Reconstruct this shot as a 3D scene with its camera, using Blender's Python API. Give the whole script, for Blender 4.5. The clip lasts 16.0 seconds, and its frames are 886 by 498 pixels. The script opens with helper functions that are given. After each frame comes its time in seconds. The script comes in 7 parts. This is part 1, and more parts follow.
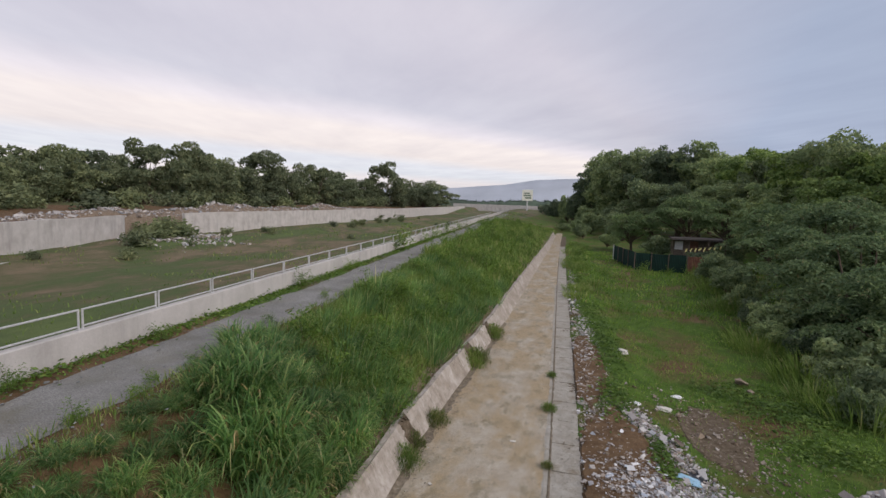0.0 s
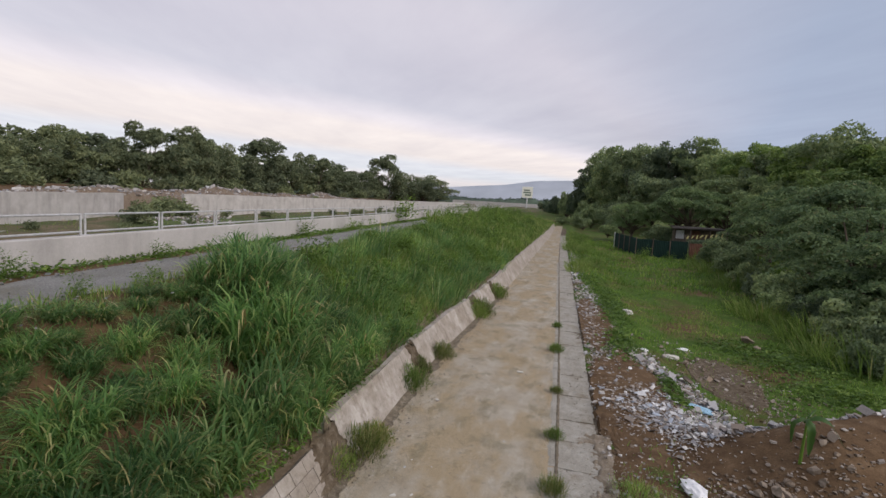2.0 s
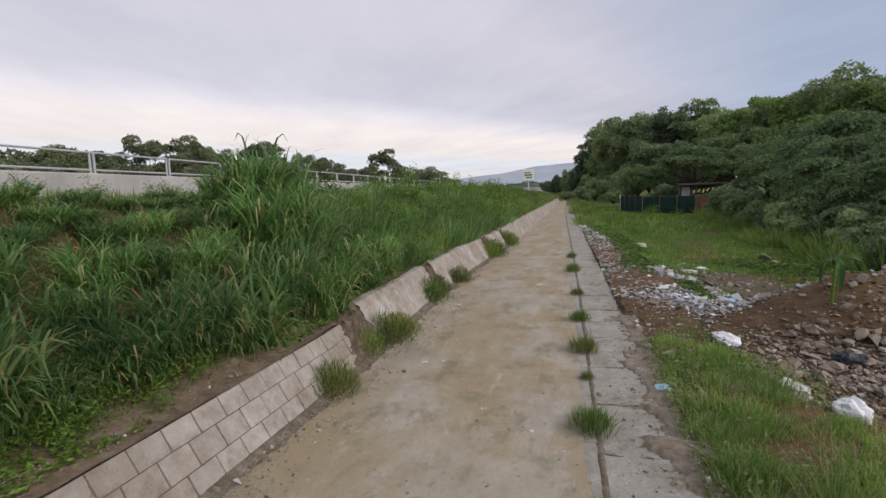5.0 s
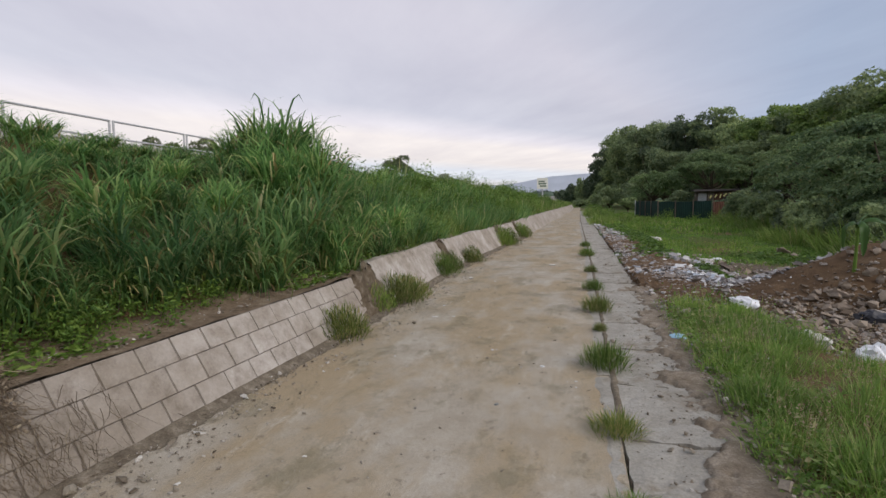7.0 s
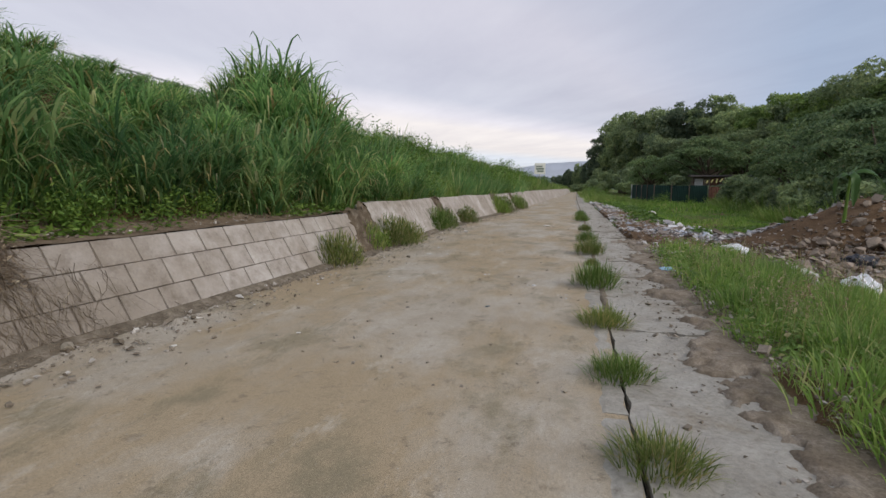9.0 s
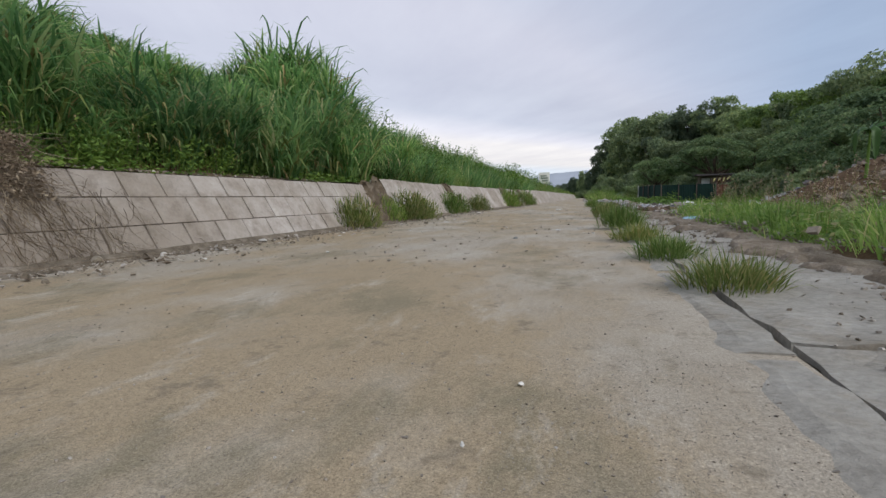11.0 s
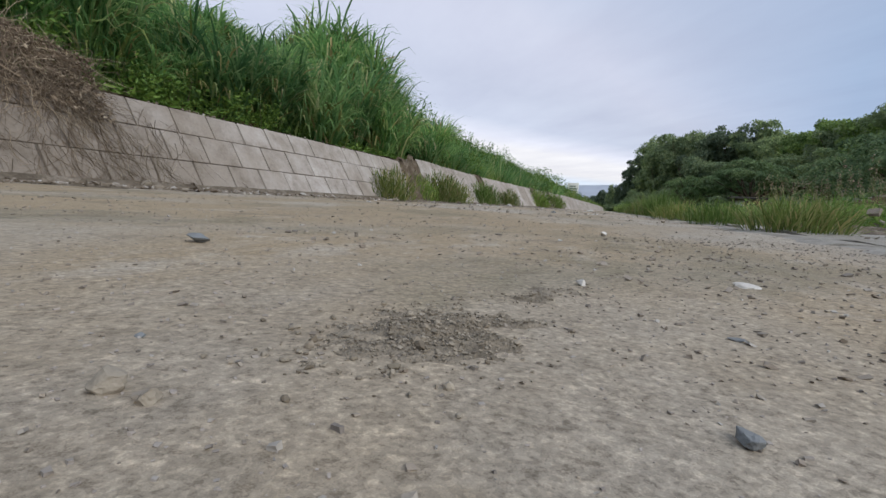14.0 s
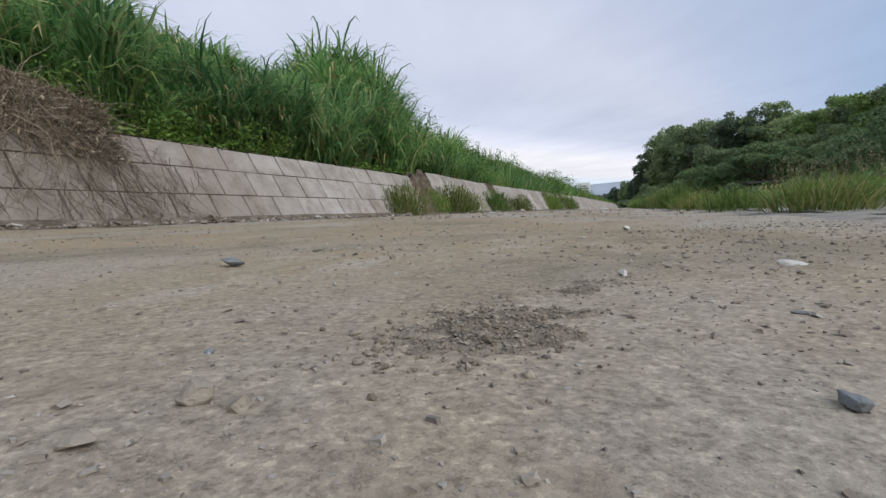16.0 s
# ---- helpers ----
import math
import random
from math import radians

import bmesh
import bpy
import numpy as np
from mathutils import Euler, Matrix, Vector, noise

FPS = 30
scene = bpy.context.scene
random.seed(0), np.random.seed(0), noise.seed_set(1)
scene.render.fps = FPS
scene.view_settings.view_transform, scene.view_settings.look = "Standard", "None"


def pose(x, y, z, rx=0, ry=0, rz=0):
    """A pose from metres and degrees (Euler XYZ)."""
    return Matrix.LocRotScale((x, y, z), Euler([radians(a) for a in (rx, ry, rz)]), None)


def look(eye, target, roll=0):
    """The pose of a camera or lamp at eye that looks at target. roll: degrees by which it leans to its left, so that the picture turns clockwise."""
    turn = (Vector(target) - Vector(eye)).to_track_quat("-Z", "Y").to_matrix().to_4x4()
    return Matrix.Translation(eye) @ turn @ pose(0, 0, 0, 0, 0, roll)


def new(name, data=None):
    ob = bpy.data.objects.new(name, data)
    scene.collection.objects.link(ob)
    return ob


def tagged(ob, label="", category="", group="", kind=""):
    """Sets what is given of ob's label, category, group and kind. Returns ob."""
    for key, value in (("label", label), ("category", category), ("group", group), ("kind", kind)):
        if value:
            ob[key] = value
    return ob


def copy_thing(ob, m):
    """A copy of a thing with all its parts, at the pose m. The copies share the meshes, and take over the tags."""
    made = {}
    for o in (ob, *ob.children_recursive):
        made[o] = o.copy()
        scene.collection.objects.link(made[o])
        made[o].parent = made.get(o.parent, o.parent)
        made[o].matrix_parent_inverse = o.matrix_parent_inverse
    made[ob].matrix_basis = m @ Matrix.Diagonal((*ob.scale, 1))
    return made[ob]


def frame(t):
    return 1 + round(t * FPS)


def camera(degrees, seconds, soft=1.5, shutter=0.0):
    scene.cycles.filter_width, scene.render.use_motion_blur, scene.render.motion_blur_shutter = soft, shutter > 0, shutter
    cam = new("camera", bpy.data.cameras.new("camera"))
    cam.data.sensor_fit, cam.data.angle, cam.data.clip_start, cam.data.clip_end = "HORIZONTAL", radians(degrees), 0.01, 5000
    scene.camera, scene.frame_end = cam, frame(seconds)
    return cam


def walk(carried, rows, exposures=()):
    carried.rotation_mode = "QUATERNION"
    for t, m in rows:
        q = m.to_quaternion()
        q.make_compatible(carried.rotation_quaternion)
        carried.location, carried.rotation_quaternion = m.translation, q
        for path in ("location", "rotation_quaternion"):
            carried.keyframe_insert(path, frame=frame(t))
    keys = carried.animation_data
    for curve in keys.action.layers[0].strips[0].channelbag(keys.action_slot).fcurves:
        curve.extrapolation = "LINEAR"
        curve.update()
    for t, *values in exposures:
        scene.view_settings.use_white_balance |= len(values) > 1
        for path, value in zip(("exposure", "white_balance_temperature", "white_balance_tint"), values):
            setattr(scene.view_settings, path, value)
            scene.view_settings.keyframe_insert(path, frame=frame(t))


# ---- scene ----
# ---- camera ----
cam = camera(83.1, 16.0, soft=1.5)
PATH = [
    (0, (0.035, 0.239, 6.339), (-0.472, 2.163, 6.143), 1.9),
    (0.5, (-0.064, 0.271, 5.774), (-0.615, 2.168, 5.46), 1.2),
    (1, (-0.116, 0.261, 5.241), (-0.679, 2.161, 4.966), 3.0),
    (1.5, (-0.166, 0.212, 4.844), (-0.686, 2.124, 4.575), 0.4),
    (2, (-0.199, 0.233, 4.396), (-0.698, 2.16, 4.196), 3.3),
    (2.5, (-0.249, 0.164, 4.019), (-0.775, 2.079, 3.781), 2.9),
    (3, (-0.323, 0.064, 3.679), (-0.847, 1.981, 3.451), -2.3),
    (3.2, (-0.344, 0.019, 3.561), (-0.848, 1.938, 3.307), -3.1),
    (5.3, (-0.274, 0.049, 2.359), (-0.804, 1.965, 2.136), -1.5),
    (5.5, (-0.275, 0.037, 2.29), (-0.818, 1.948, 2.054), -1.5),
    (6, (-0.281, 0.011, 2.05), (-0.856, 1.91, 1.8), -1.1),
    (6.5, (-0.291, 0.014, 1.874), (-0.861, 1.92, 1.669), -0.3),
    (7, (-0.282, 0.013, 1.68), (-0.852, 1.921, 1.492), -0.9),
    (7.5, (-0.256, -0.026, 1.5), (-0.846, 1.867, 1.239), 0.1),
    (8, (-0.271, -0.05, 1.326), (-0.849, 1.852, 1.103), -1.0),
    (8.5, (-0.26, -0.076, 1.156), (-0.81, 1.833, 0.929), -2.2),
    (9, (-0.245, -0.106, 1.01), (-0.795, 1.8, 0.759), 0.7),
    (9.5, (-0.265, -0.115, 0.861), (-0.842, 1.781, 0.594), -0.5),
    (9.7, (-0.274, -0.112, 0.802), (-0.859, 1.782, 0.536), -1.7),
    (11.8, (-0.459, -0.187, 0.109), (-1.022, 1.725, -0.054), -0.8),
    (12, (-0.463, -0.18, 0.078), (-1.032, 1.729, -0.1), -0.2),
    (12.5, (-0.468, -0.183, 0.04), (-1.043, 1.729, -0.073), 0.5),
    (13, (-0.464, -0.187, 0.038), (-1.082, 1.706, -0.145), -0.8),
    (13.5, (-0.465, -0.197, 0.057), (-1.095, 1.689, -0.162), 1.7),
    (14, (-0.496, -0.21, 0.041), (-1.155, 1.669, -0.151), 3.6),
    (14.5, (-0.508, -0.215, 0.036), (-1.217, 1.651, -0.082), 1.2),
    (15, (-0.509, -0.216, 0.035), (-1.219, 1.651, -0.072), 2.1),
    (15.5, (-0.508, -0.215, 0.035), (-1.218, 1.651, -0.071), 2.0),
    (16, (-0.507, -0.214, 0.036), (-1.227, 1.646, -0.111), -1.4),
]
EXPOSURES = [(0.0, 0.25, 6450, 16), (3.2, 0.25, 6450, 15), (6.5, 0.26, 6350, 14), (9.7, 0.28, 6200, 12), (12.0, 0.33, 5930, 10), (16.0, 0.33, 5830, 10)]
walk(cam, [(t, look(eye, target, roll)) for t, eye, target, roll in PATH], EXPOSURES)

# ---- world and sun ----
SUN_ELEVATION, SUN_TURN = 35.0, 116.0  # degrees above the horizon, degrees from +y to the right
world = bpy.data.worlds.new("sky")
scene.world = world
world.use_nodes = True
wt = world.node_tree
wt.nodes.clear()


def wnode(kind, **values):
    n = wt.nodes.new(kind)
    for key, value in values.items():
        n.inputs[key].default_value = value
    return n


def wmath(op, a, b=None):
    n = wt.nodes.new("ShaderNodeMath")
    n.operation = op
    for slot, v in ((0, a), (1, b)):
        if v is None:
            continue
        if isinstance(v, (int, float)):
            n.inputs[slot].default_value = v
        else:
            wt.links.new(v, n.inputs[slot])
    return n.outputs[0]


def ramp_of(tree, source, stops):
    n = tree.nodes.new("ShaderNodeValToRGB")
    ramp = n.color_ramp
    while len(ramp.elements) < len(stops):
        ramp.elements.new(0.5)
    for e, (at, colour) in zip(ramp.elements, stops):
        e.position = at
        e.color = (*colour, 1) if len(colour) == 3 else colour
    tree.links.new(source, n.inputs[0])
    return n.outputs[0]


def wmix(fac, a, b):
    n = wt.nodes.new("ShaderNodeMix")
    n.data_type = "RGBA"
    for slot, v in ((0, fac), (6, a), (7, b)):
        if isinstance(v, (int, float)):
            n.inputs[slot].default_value = v
        elif isinstance(v, tuple):
            n.inputs[slot].default_value = (*v, 1)
        else:
            wt.links.new(v, n.inputs[slot])
    return n.outputs[2]


coords = wt.nodes.new("ShaderNodeTexCoord").outputs["Generated"]
split = wt.nodes.new("ShaderNodeSeparateXYZ")
wt.links.new(coords, split.inputs[0])
dx, dy, dz = split.outputs
up = wmath("MAXIMUM", dz, 0.012)
# the cloud layer as a flat sheet overhead: u to the right, v ahead
u0, v0 = wmath("DIVIDE", dx, up), wmath("DIVIDE", dy, up)
flat = wt.nodes.new("ShaderNodeCombineXYZ")
wt.links.new(wmath("ADD", u0, wmath("MULTIPLY", v0, 0.6)), flat.inputs[0])
wt.links.new(wmath("MULTIPLY", wmath("SUBTRACT", v0, wmath("MULTIPLY", u0, 1.65)), 0.25), flat.inputs[1])


def wnoise(scale, detail, rough):
    n = wt.nodes.new("ShaderNodeTexNoise")
    n.inputs["Scale"].default_value, n.inputs["Detail"].default_value, n.inputs["Roughness"].default_value = scale, detail, rough
    wt.links.new(flat.outputs[0], n.inputs["Vector"])
    return n.outputs["Fac"]


wave = wmath("SUBTRACT", wnoise(0.22, 4.0, 0.5), 0.5)
# the edge of the cloud sheet: grey cloud, a bright warm strip of open sky beyond it, haze behind
edge = wmath("DIVIDE", wmath("SUBTRACT", v0, wmath("MULTIPLY", u0, 1.62)), 15.8)
edge = wmath("ADD", wmath("DIVIDE", edge, 3.0), wmath("MULTIPLY", wave, 0.06))
cloud = ramp_of(wt, edge, [
    (0.0, (0.56, 0.56, 0.61)), (0.08, (0.60, 0.59, 0.64)), (0.125, (0.52, 0.525, 0.58)), (0.175, (0.52, 0.53, 0.585)), (0.215, (0.66, 0.64, 0.67)), (0.255, (0.73, 0.685, 0.655)),
    (0.37, (0.68, 0.64, 0.615)), (0.46, (0.60, 0.63, 0.67)), (0.62, (0.58, 0.62, 0.66)), (0.85, (0.70, 0.675, 0.665)), (1.0, (0.68, 0.665, 0.66))])
# heavier blue-grey cloud to one side
side = wmath("SUBTRACT", u0, wmath("MULTIPLY", v0, 0.3))
side = wmath("ADD", wmath("DIVIDE", wmath("ADD", side, 4.0), 8.0), wmath("MULTIPLY", wave, 0.22))
heavy = ramp_of(wt, side, [(0.0, (1.16, 1.15, 1.13)), (0.12, (1.12, 1.11, 1.10)), (0.31, (1.0, 1.0, 1.0)), (0.40, (0.80, 0.86, 0.92)), (0.52, (0.63, 0.75, 0.87)), (1.0, (0.60, 0.72, 0.84))])
mul = wt.nodes.new("ShaderNodeMix")
mul.data_type, mul.blend_type = "RGBA", "MULTIPLY"
mul.inputs[0].default_value = 1.0
wt.links.new(cloud, mul.inputs[6])
wt.links.new(heavy, mul.inputs[7])
fine = ramp_of(wt, wnoise(0.9, 6.0, 0.6), [(0.25, (0.90, 0.90, 0.92)), (0.75, (1.08, 1.08, 1.06))])
mul2 = wt.nodes.new("ShaderNodeMix")
mul2.data_type, mul2.blend_type = "RGBA", "MULTIPLY"
mul2.inputs[0].default_value = 1.0
wt.links.new(mul.outputs[2], mul2.inputs[6])
wt.links.new(fine, mul2.inputs[7])
low = ramp_of(wt, dz, [(0.0, (1, 1, 1)), (0.015, (0.6, 0.6, 0.6)), (0.05, (0.0, 0.0, 0.0))])
hazy = wmix(low, mul2.outputs[2], (0.53, 0.51, 0.525))
sky = wt.nodes.new("ShaderNodeTexSky")
sky.sky_type, sky.sun_disc = "NISHITA", False
sky.sun_elevation, sky.sun_rotation = radians(SUN_ELEVATION), radians(SUN_TURN)
sky_bg = wnode("ShaderNodeBackground", Strength=0.05)
wt.links.new(sky.outputs[0], sky_bg.inputs[0])
cloud_bg = wnode("ShaderNodeBackground", Strength=0.98)
wt.links.new(hazy, cloud_bg.inputs[0])
both = wt.nodes.new("ShaderNodeMixShader")  # a thick cloud cover over the clear sky
both.inputs[0].default_value = 0.92
wt.links.new(sky_bg.outputs[0], both.inputs[1])
wt.links.new(cloud_bg.outputs[0], both.inputs[2])
wt.links.new(both.outputs[0], wt.nodes.new("ShaderNodeOutputWorld").inputs[0])

sun = new("sun", bpy.data.lights.new("sun", "SUN"))
sun.data.energy, sun.data.angle, sun.data.color = 2.1, radians(55), (1.0, 0.93, 0.84)
_dir = Vector((math.sin(radians(SUN_TURN)) * math.cos(radians(SUN_ELEVATION)), math.cos(radians(SUN_TURN)) * math.cos(radians(SUN_ELEVATION)), math.sin(radians(SUN_ELEVATION))))
sun.matrix_world = look(_dir * 60, (0, 0, 0))


# ---- materials ----
class Nodes:
    """A small wrapper to write node trees in few lines."""

    def __init__(self, name):
        self.mat = bpy.data.materials.new(name)
        self.mat.use_nodes = True
        self.t = self.mat.node_tree
        self.t.nodes.clear()
        self.out = self.t.nodes.new("ShaderNodeOutputMaterial")
        self.bsdf = self.t.nodes.new("ShaderNodeBsdfPrincipled")
        self.t.links.new(self.bsdf.outputs[0], self.out.inputs[0])
        self.tex = self.t.nodes.new("ShaderNodeTexCoord").outputs["Object"]
        self.geo = self.t.nodes.new("ShaderNodeNewGeometry")

    def put(self, slot, v):
        if isinstance(v, (int, float)):
            slot.default_value = v
        elif isinstance(v, tuple):
            slot.default_value = (*v, 1) if len(v) == 3 and len(slot.default_value) == 4 else v
        else:
            self.t.links.new(v, slot)

    def noise(self, scale, detail=4.0, rough=0.55, stretch=(1, 1, 1), world_space=True, distortion=0.0):
        m = self.t.nodes.new("ShaderNodeMapping")
        m.inputs["Scale"].default_value = stretch
        self.t.links.new(self.geo.outputs["Position"] if world_space else self.tex, m.inputs[0])
        n = self.t.nodes.new("ShaderNodeTexNoise")
        n.inputs["Scale"].default_value, n.inputs["Detail"].default_value, n.inputs["Roughness"].default_value = scale, detail, rough
        n.inputs["Distortion"].default_value = distortion
        self.t.links.new(m.outputs[0], n.inputs["Vector"])
        return n.outputs["Fac"]

    def cells(self, scale, feature="F1"):
        n = self.t.nodes.new("ShaderNodeTexVoronoi")
        n.feature = feature
        n.inputs["Scale"].default_value = scale
        self.t.links.new(self.geo.outputs["Position"], n.inputs["Vector"])
        return n.outputs["Distance"], n.outputs["Color"] if feature == "F1" else None

    def ramp(self, source, *stops):
        return ramp_of(self.t, source, stops)

    def mix(self, fac, a, b, blend="MIX"):
        n = self.t.nodes.new("ShaderNodeMix")
        n.data_type, n.blend_type = "RGBA", blend
        self.put(n.inputs[0], fac), self.put(n.inputs[6], a), self.put(n.inputs[7], b)
        return n.outputs[2]

    def math(self, op, a, b=0.0):
        n = self.t.nodes.new("ShaderNodeMath")
        n.operation = op
        self.put(n.inputs[0], a), self.put(n.inputs[1], b)
        return n.outputs[0]

    def axis(self, which):
        n = self.t.nodes.new("ShaderNodeSeparateXYZ")
        self.t.links.new(self.geo.outputs["Position"], n.inputs[0])
        return n.outputs["XYZ".index(which)]

    def attribute(self, name):
        n = self.t.nodes.new("ShaderNodeAttribute")
        n.attribute_name = name
        return n.outputs["Fac"]

    def island(self):
        return self.geo.outputs["Random Per Island"]

    def each(self):
        return self.t.nodes.new("ShaderNodeObjectInfo").outputs["Random"]

    def bump(self, height, strength=0.4, distance=0.01):
        n = self.t.nodes.new("ShaderNodeBump")
        n.inputs["Strength"].default_value, n.inputs["Distance"].default_value = strength, distance
        self.t.links.new(height, n.inputs["Height"])
        self.t.links.new(n.outputs[0], self.bsdf.inputs["Normal"])

    def done(self, colour, roughness=0.85, metallic=0.0, specular=0.3):
        self.put(self.bsdf.inputs["Base Color"], colour)
        self.put(self.bsdf.inputs["Roughness"], roughness)
        self.put(self.bsdf.inputs["Metallic"], metallic)
        self.bsdf.inputs["Specular IOR Level"].default_value = specular
        return self.mat

    def thin(self, colour, glow=0.35):
        """Lets part of the light through, as a leaf does."""
        tr = self.t.nodes.new("ShaderNodeBsdfTranslucent")
        self.put(tr.inputs[0], colour)
        m = self.t.nodes.new("ShaderNodeMixShader")
        m.inputs[0].default_value = glow
        self.t.links.new(self.bsdf.outputs[0], m.inputs[1])
        self.t.links.new(tr.outputs[0], m.inputs[2])
        self.t.links.new(m.outputs[0], self.out.inputs[0])


def leaf_material(name, stops, rough=0.55, glow=0.3, shift=0.25, clear=1.0, gloss=0.25):
    """Leaves: stops of colour from leaf to leaf; glow is the share of light let through, clear how much brighter that is than the face."""
    n = Nodes(name)
    c = n.ramp(n.island(), *stops)
    big = n.ramp(n.noise(0.45, 3), (0.32, (0.60, 0.65, 0.60)), (0.68, (1.22, 1.16, 1.02)))
    c = n.mix(1.0, c, big, "MULTIPLY")
    c = n.mix(1.0, c, n.ramp(n.each(), (0.0, (1 - shift, 1 - shift, 1 - shift)), (1.0, (1 + shift, 1 + shift * 0.8, 1))), "MULTIPLY")
    mat = n.done(c, rough, specular=gloss)
    n.thin(n.mix(1.0, c, (clear, clear, clear * 0.9), "MULTIPLY"), glow)
    return mat


def road_material():
    n = Nodes("sandy_concrete")
    col = n.ramp(n.noise(1.3, 7, 0.7), (0.34, (0.305, 0.260, 0.198)), (0.5, (0.362, 0.316, 0.248)), (0.66, (0.410, 0.367, 0.300)))
    col = n.mix(n.ramp(n.noise(0.8, 7, 0.66, (1, 0.5, 1)), (0.43, (0, 0, 0)), (0.56, (0.85, 0.85, 0.85))), col, (0.322, 0.247, 0.150))  # washed-in sand
    col = n.mix(n.ramp(n.noise(2.1, 7, 0.7, (1, 0.6, 1)), (0.52, (0, 0, 0)), (0.62, (0.65, 0.65, 0.65))), col, (0.195, 0.170, 0.110))
    col = n.mix(n.ramp(n.noise(3.3, 8, 0.8, (1, 0.4, 1)), (0.55, (0, 0, 0)), (0.64, (0.5, 0.5, 0.5))), col, (0.46, 0.415, 0.345))  # scuffed bare concrete
    col = n.mix(n.ramp(n.noise(7.5, 8, 0.78), (0.57, (0, 0, 0)), (0.63, (0.6, 0.6, 0.6))), col, (0.17, 0.140, 0.098))
    # stones of the mix worn bare, and the sand between them
    d, c = n.cells(330)
    fleck = n.ramp(n.math("MULTIPLY", c, 1.0), (0.22, (0.55, 0.54, 0.53)), (0.36, (0.96, 0.96, 0.96)), (0.64, (1.04, 1.04, 1.04)), (0.80, (1.50, 1.48, 1.46)))
    col = n.mix(n.ramp(d, (0.20, (0.40, 0.40, 0.40)), (0.55, (0, 0, 0))), col, n.mix(1.0, col, fleck, "MULTIPLY"))
    d2, c2 = n.cells(620)
    col = n.mix(0.40, col, n.ramp(n.math("MULTIPLY", c2, 1.0), (0.15, (0.62, 0.60, 0.58)), (0.5, (1.0, 1.0, 1.0)), (0.85, (1.35, 1.33, 1.32))), "MULTIPLY")
    col = n.mix(0.45, col, n.ramp(n.noise(85, 7, 0.8), (0.34, (0.70, 0.69, 0.68)), (0.5, (1.0, 1.0, 1.0)), (0.66, (1.28, 1.27, 1.26))), "MULTIPLY")
    col = n.mix(0.8, col, n.ramp(n.noise(240, 8, 0.9), (0.41, (0.50, 0.48, 0.46)), (0.47, (1.0, 1.0, 1.0)), (0.53, (1.0, 1.0, 1.0)), (0.59, (1.55, 1.53, 1.50))), "MULTIPLY")
    h = n.math("ADD", n.math("MULTIPLY", n.noise(110, 7, 0.78), 0.8), n.math("MULTIPLY", n.noise(9, 4), 0.3))
    n.bump(n.math("ADD", h, n.math("MULTIPLY", d, -0.10)), 0.55, 0.003)
    return n.done(col, 0.92, specular=0.15)


def block_material():
    n = Nodes("mortared_block")
    col = n.ramp(n.noise(1.6, 5, 0.6), (0.3, (0.36, 0.32, 0.278)), (0.55, (0.43, 0.39, 0.347)), (0.75, (0.48, 0.44, 0.40)))
    col = n.mix(0.6, col, n.ramp(n.each(), (0, (0.80, 0.78, 0.75)), (1, (1.10, 1.10, 1.10))), "MULTIPLY")
    run = n.ramp(n.noise(1.3, 6, 0.68), (0.38, (0, 0, 0)), (0.62, (0.80, 0.80, 0.80)))
    col = n.mix(run, col, (0.255, 0.215, 0.17))
    col = n.mix(n.ramp(n.noise(2.2, 7, 0.72, (1, 1, 0.22)), (0.54, (0, 0, 0)), (0.66, (0.65, 0.65, 0.65))), col, (0.225, 0.185, 0.145))  # runs of washed-down soil
    # dirt rubbed off the dead vines
    near = n.math("MULTIPLY", n.math("ABSOLUTE", n.math("SUBTRACT", n.axis("Y"), 1.60)), 0.30)
    near = n.math("ADD", near, n.math("MULTIPLY", n.noise(2.4, 6, 0.7), 0.6))
    col = n.mix(n.ramp(near, (0.40, (0.7, 0.7, 0.7)), (0.82, (0, 0, 0))), col, (0.205, 0.17, 0.13))
    col = n.mix(0.9, col, n.ramp(n.noise(5.5, 8, 0.78), (0.32, (0.66, 0.63, 0.60)), (0.5, (1.0, 1.0, 1.0)), (0.68, (1.12, 1.12, 1.12))), "MULTIPLY")
    col = n.mix(0.5, col, n.ramp(n.noise(45, 5, 0.7), (0.3, (0.8, 0.8, 0.8)), (0.7, (1.15, 1.15, 1.15))), "MULTIPLY")
    n.bump(n.noise(38, 6, 0.7), 0.45, 0.008)
    return n.done(col, 0.93, specular=0.12)


def concrete_material(name, light, dark, streak=0.5):
    n = Nodes(name)
    col = n.ramp(n.noise(0.7, 6, 0.62), (0.3, dark), (0.7, light))
    col = n.mix(n.math("MULTIPLY", n.ramp(n.noise(1.6, 5, 0.6, (1, 1, 0.12)), (0.5, (0, 0, 0)), (0.75, (1, 1, 1))), streak), col, tuple(0.45 * v for v in dark))
    col = n.mix(0.5, col, n.ramp(n.noise(22, 5, 0.7), (0.3, (0.82, 0.82, 0.82)), (0.7, (1.12, 1.12, 1.12))), "MULTIPLY")
    n.bump(n.noise(25, 5, 0.7), 0.35, 0.01)
    return n.done(col, 0.9, specular=0.2)


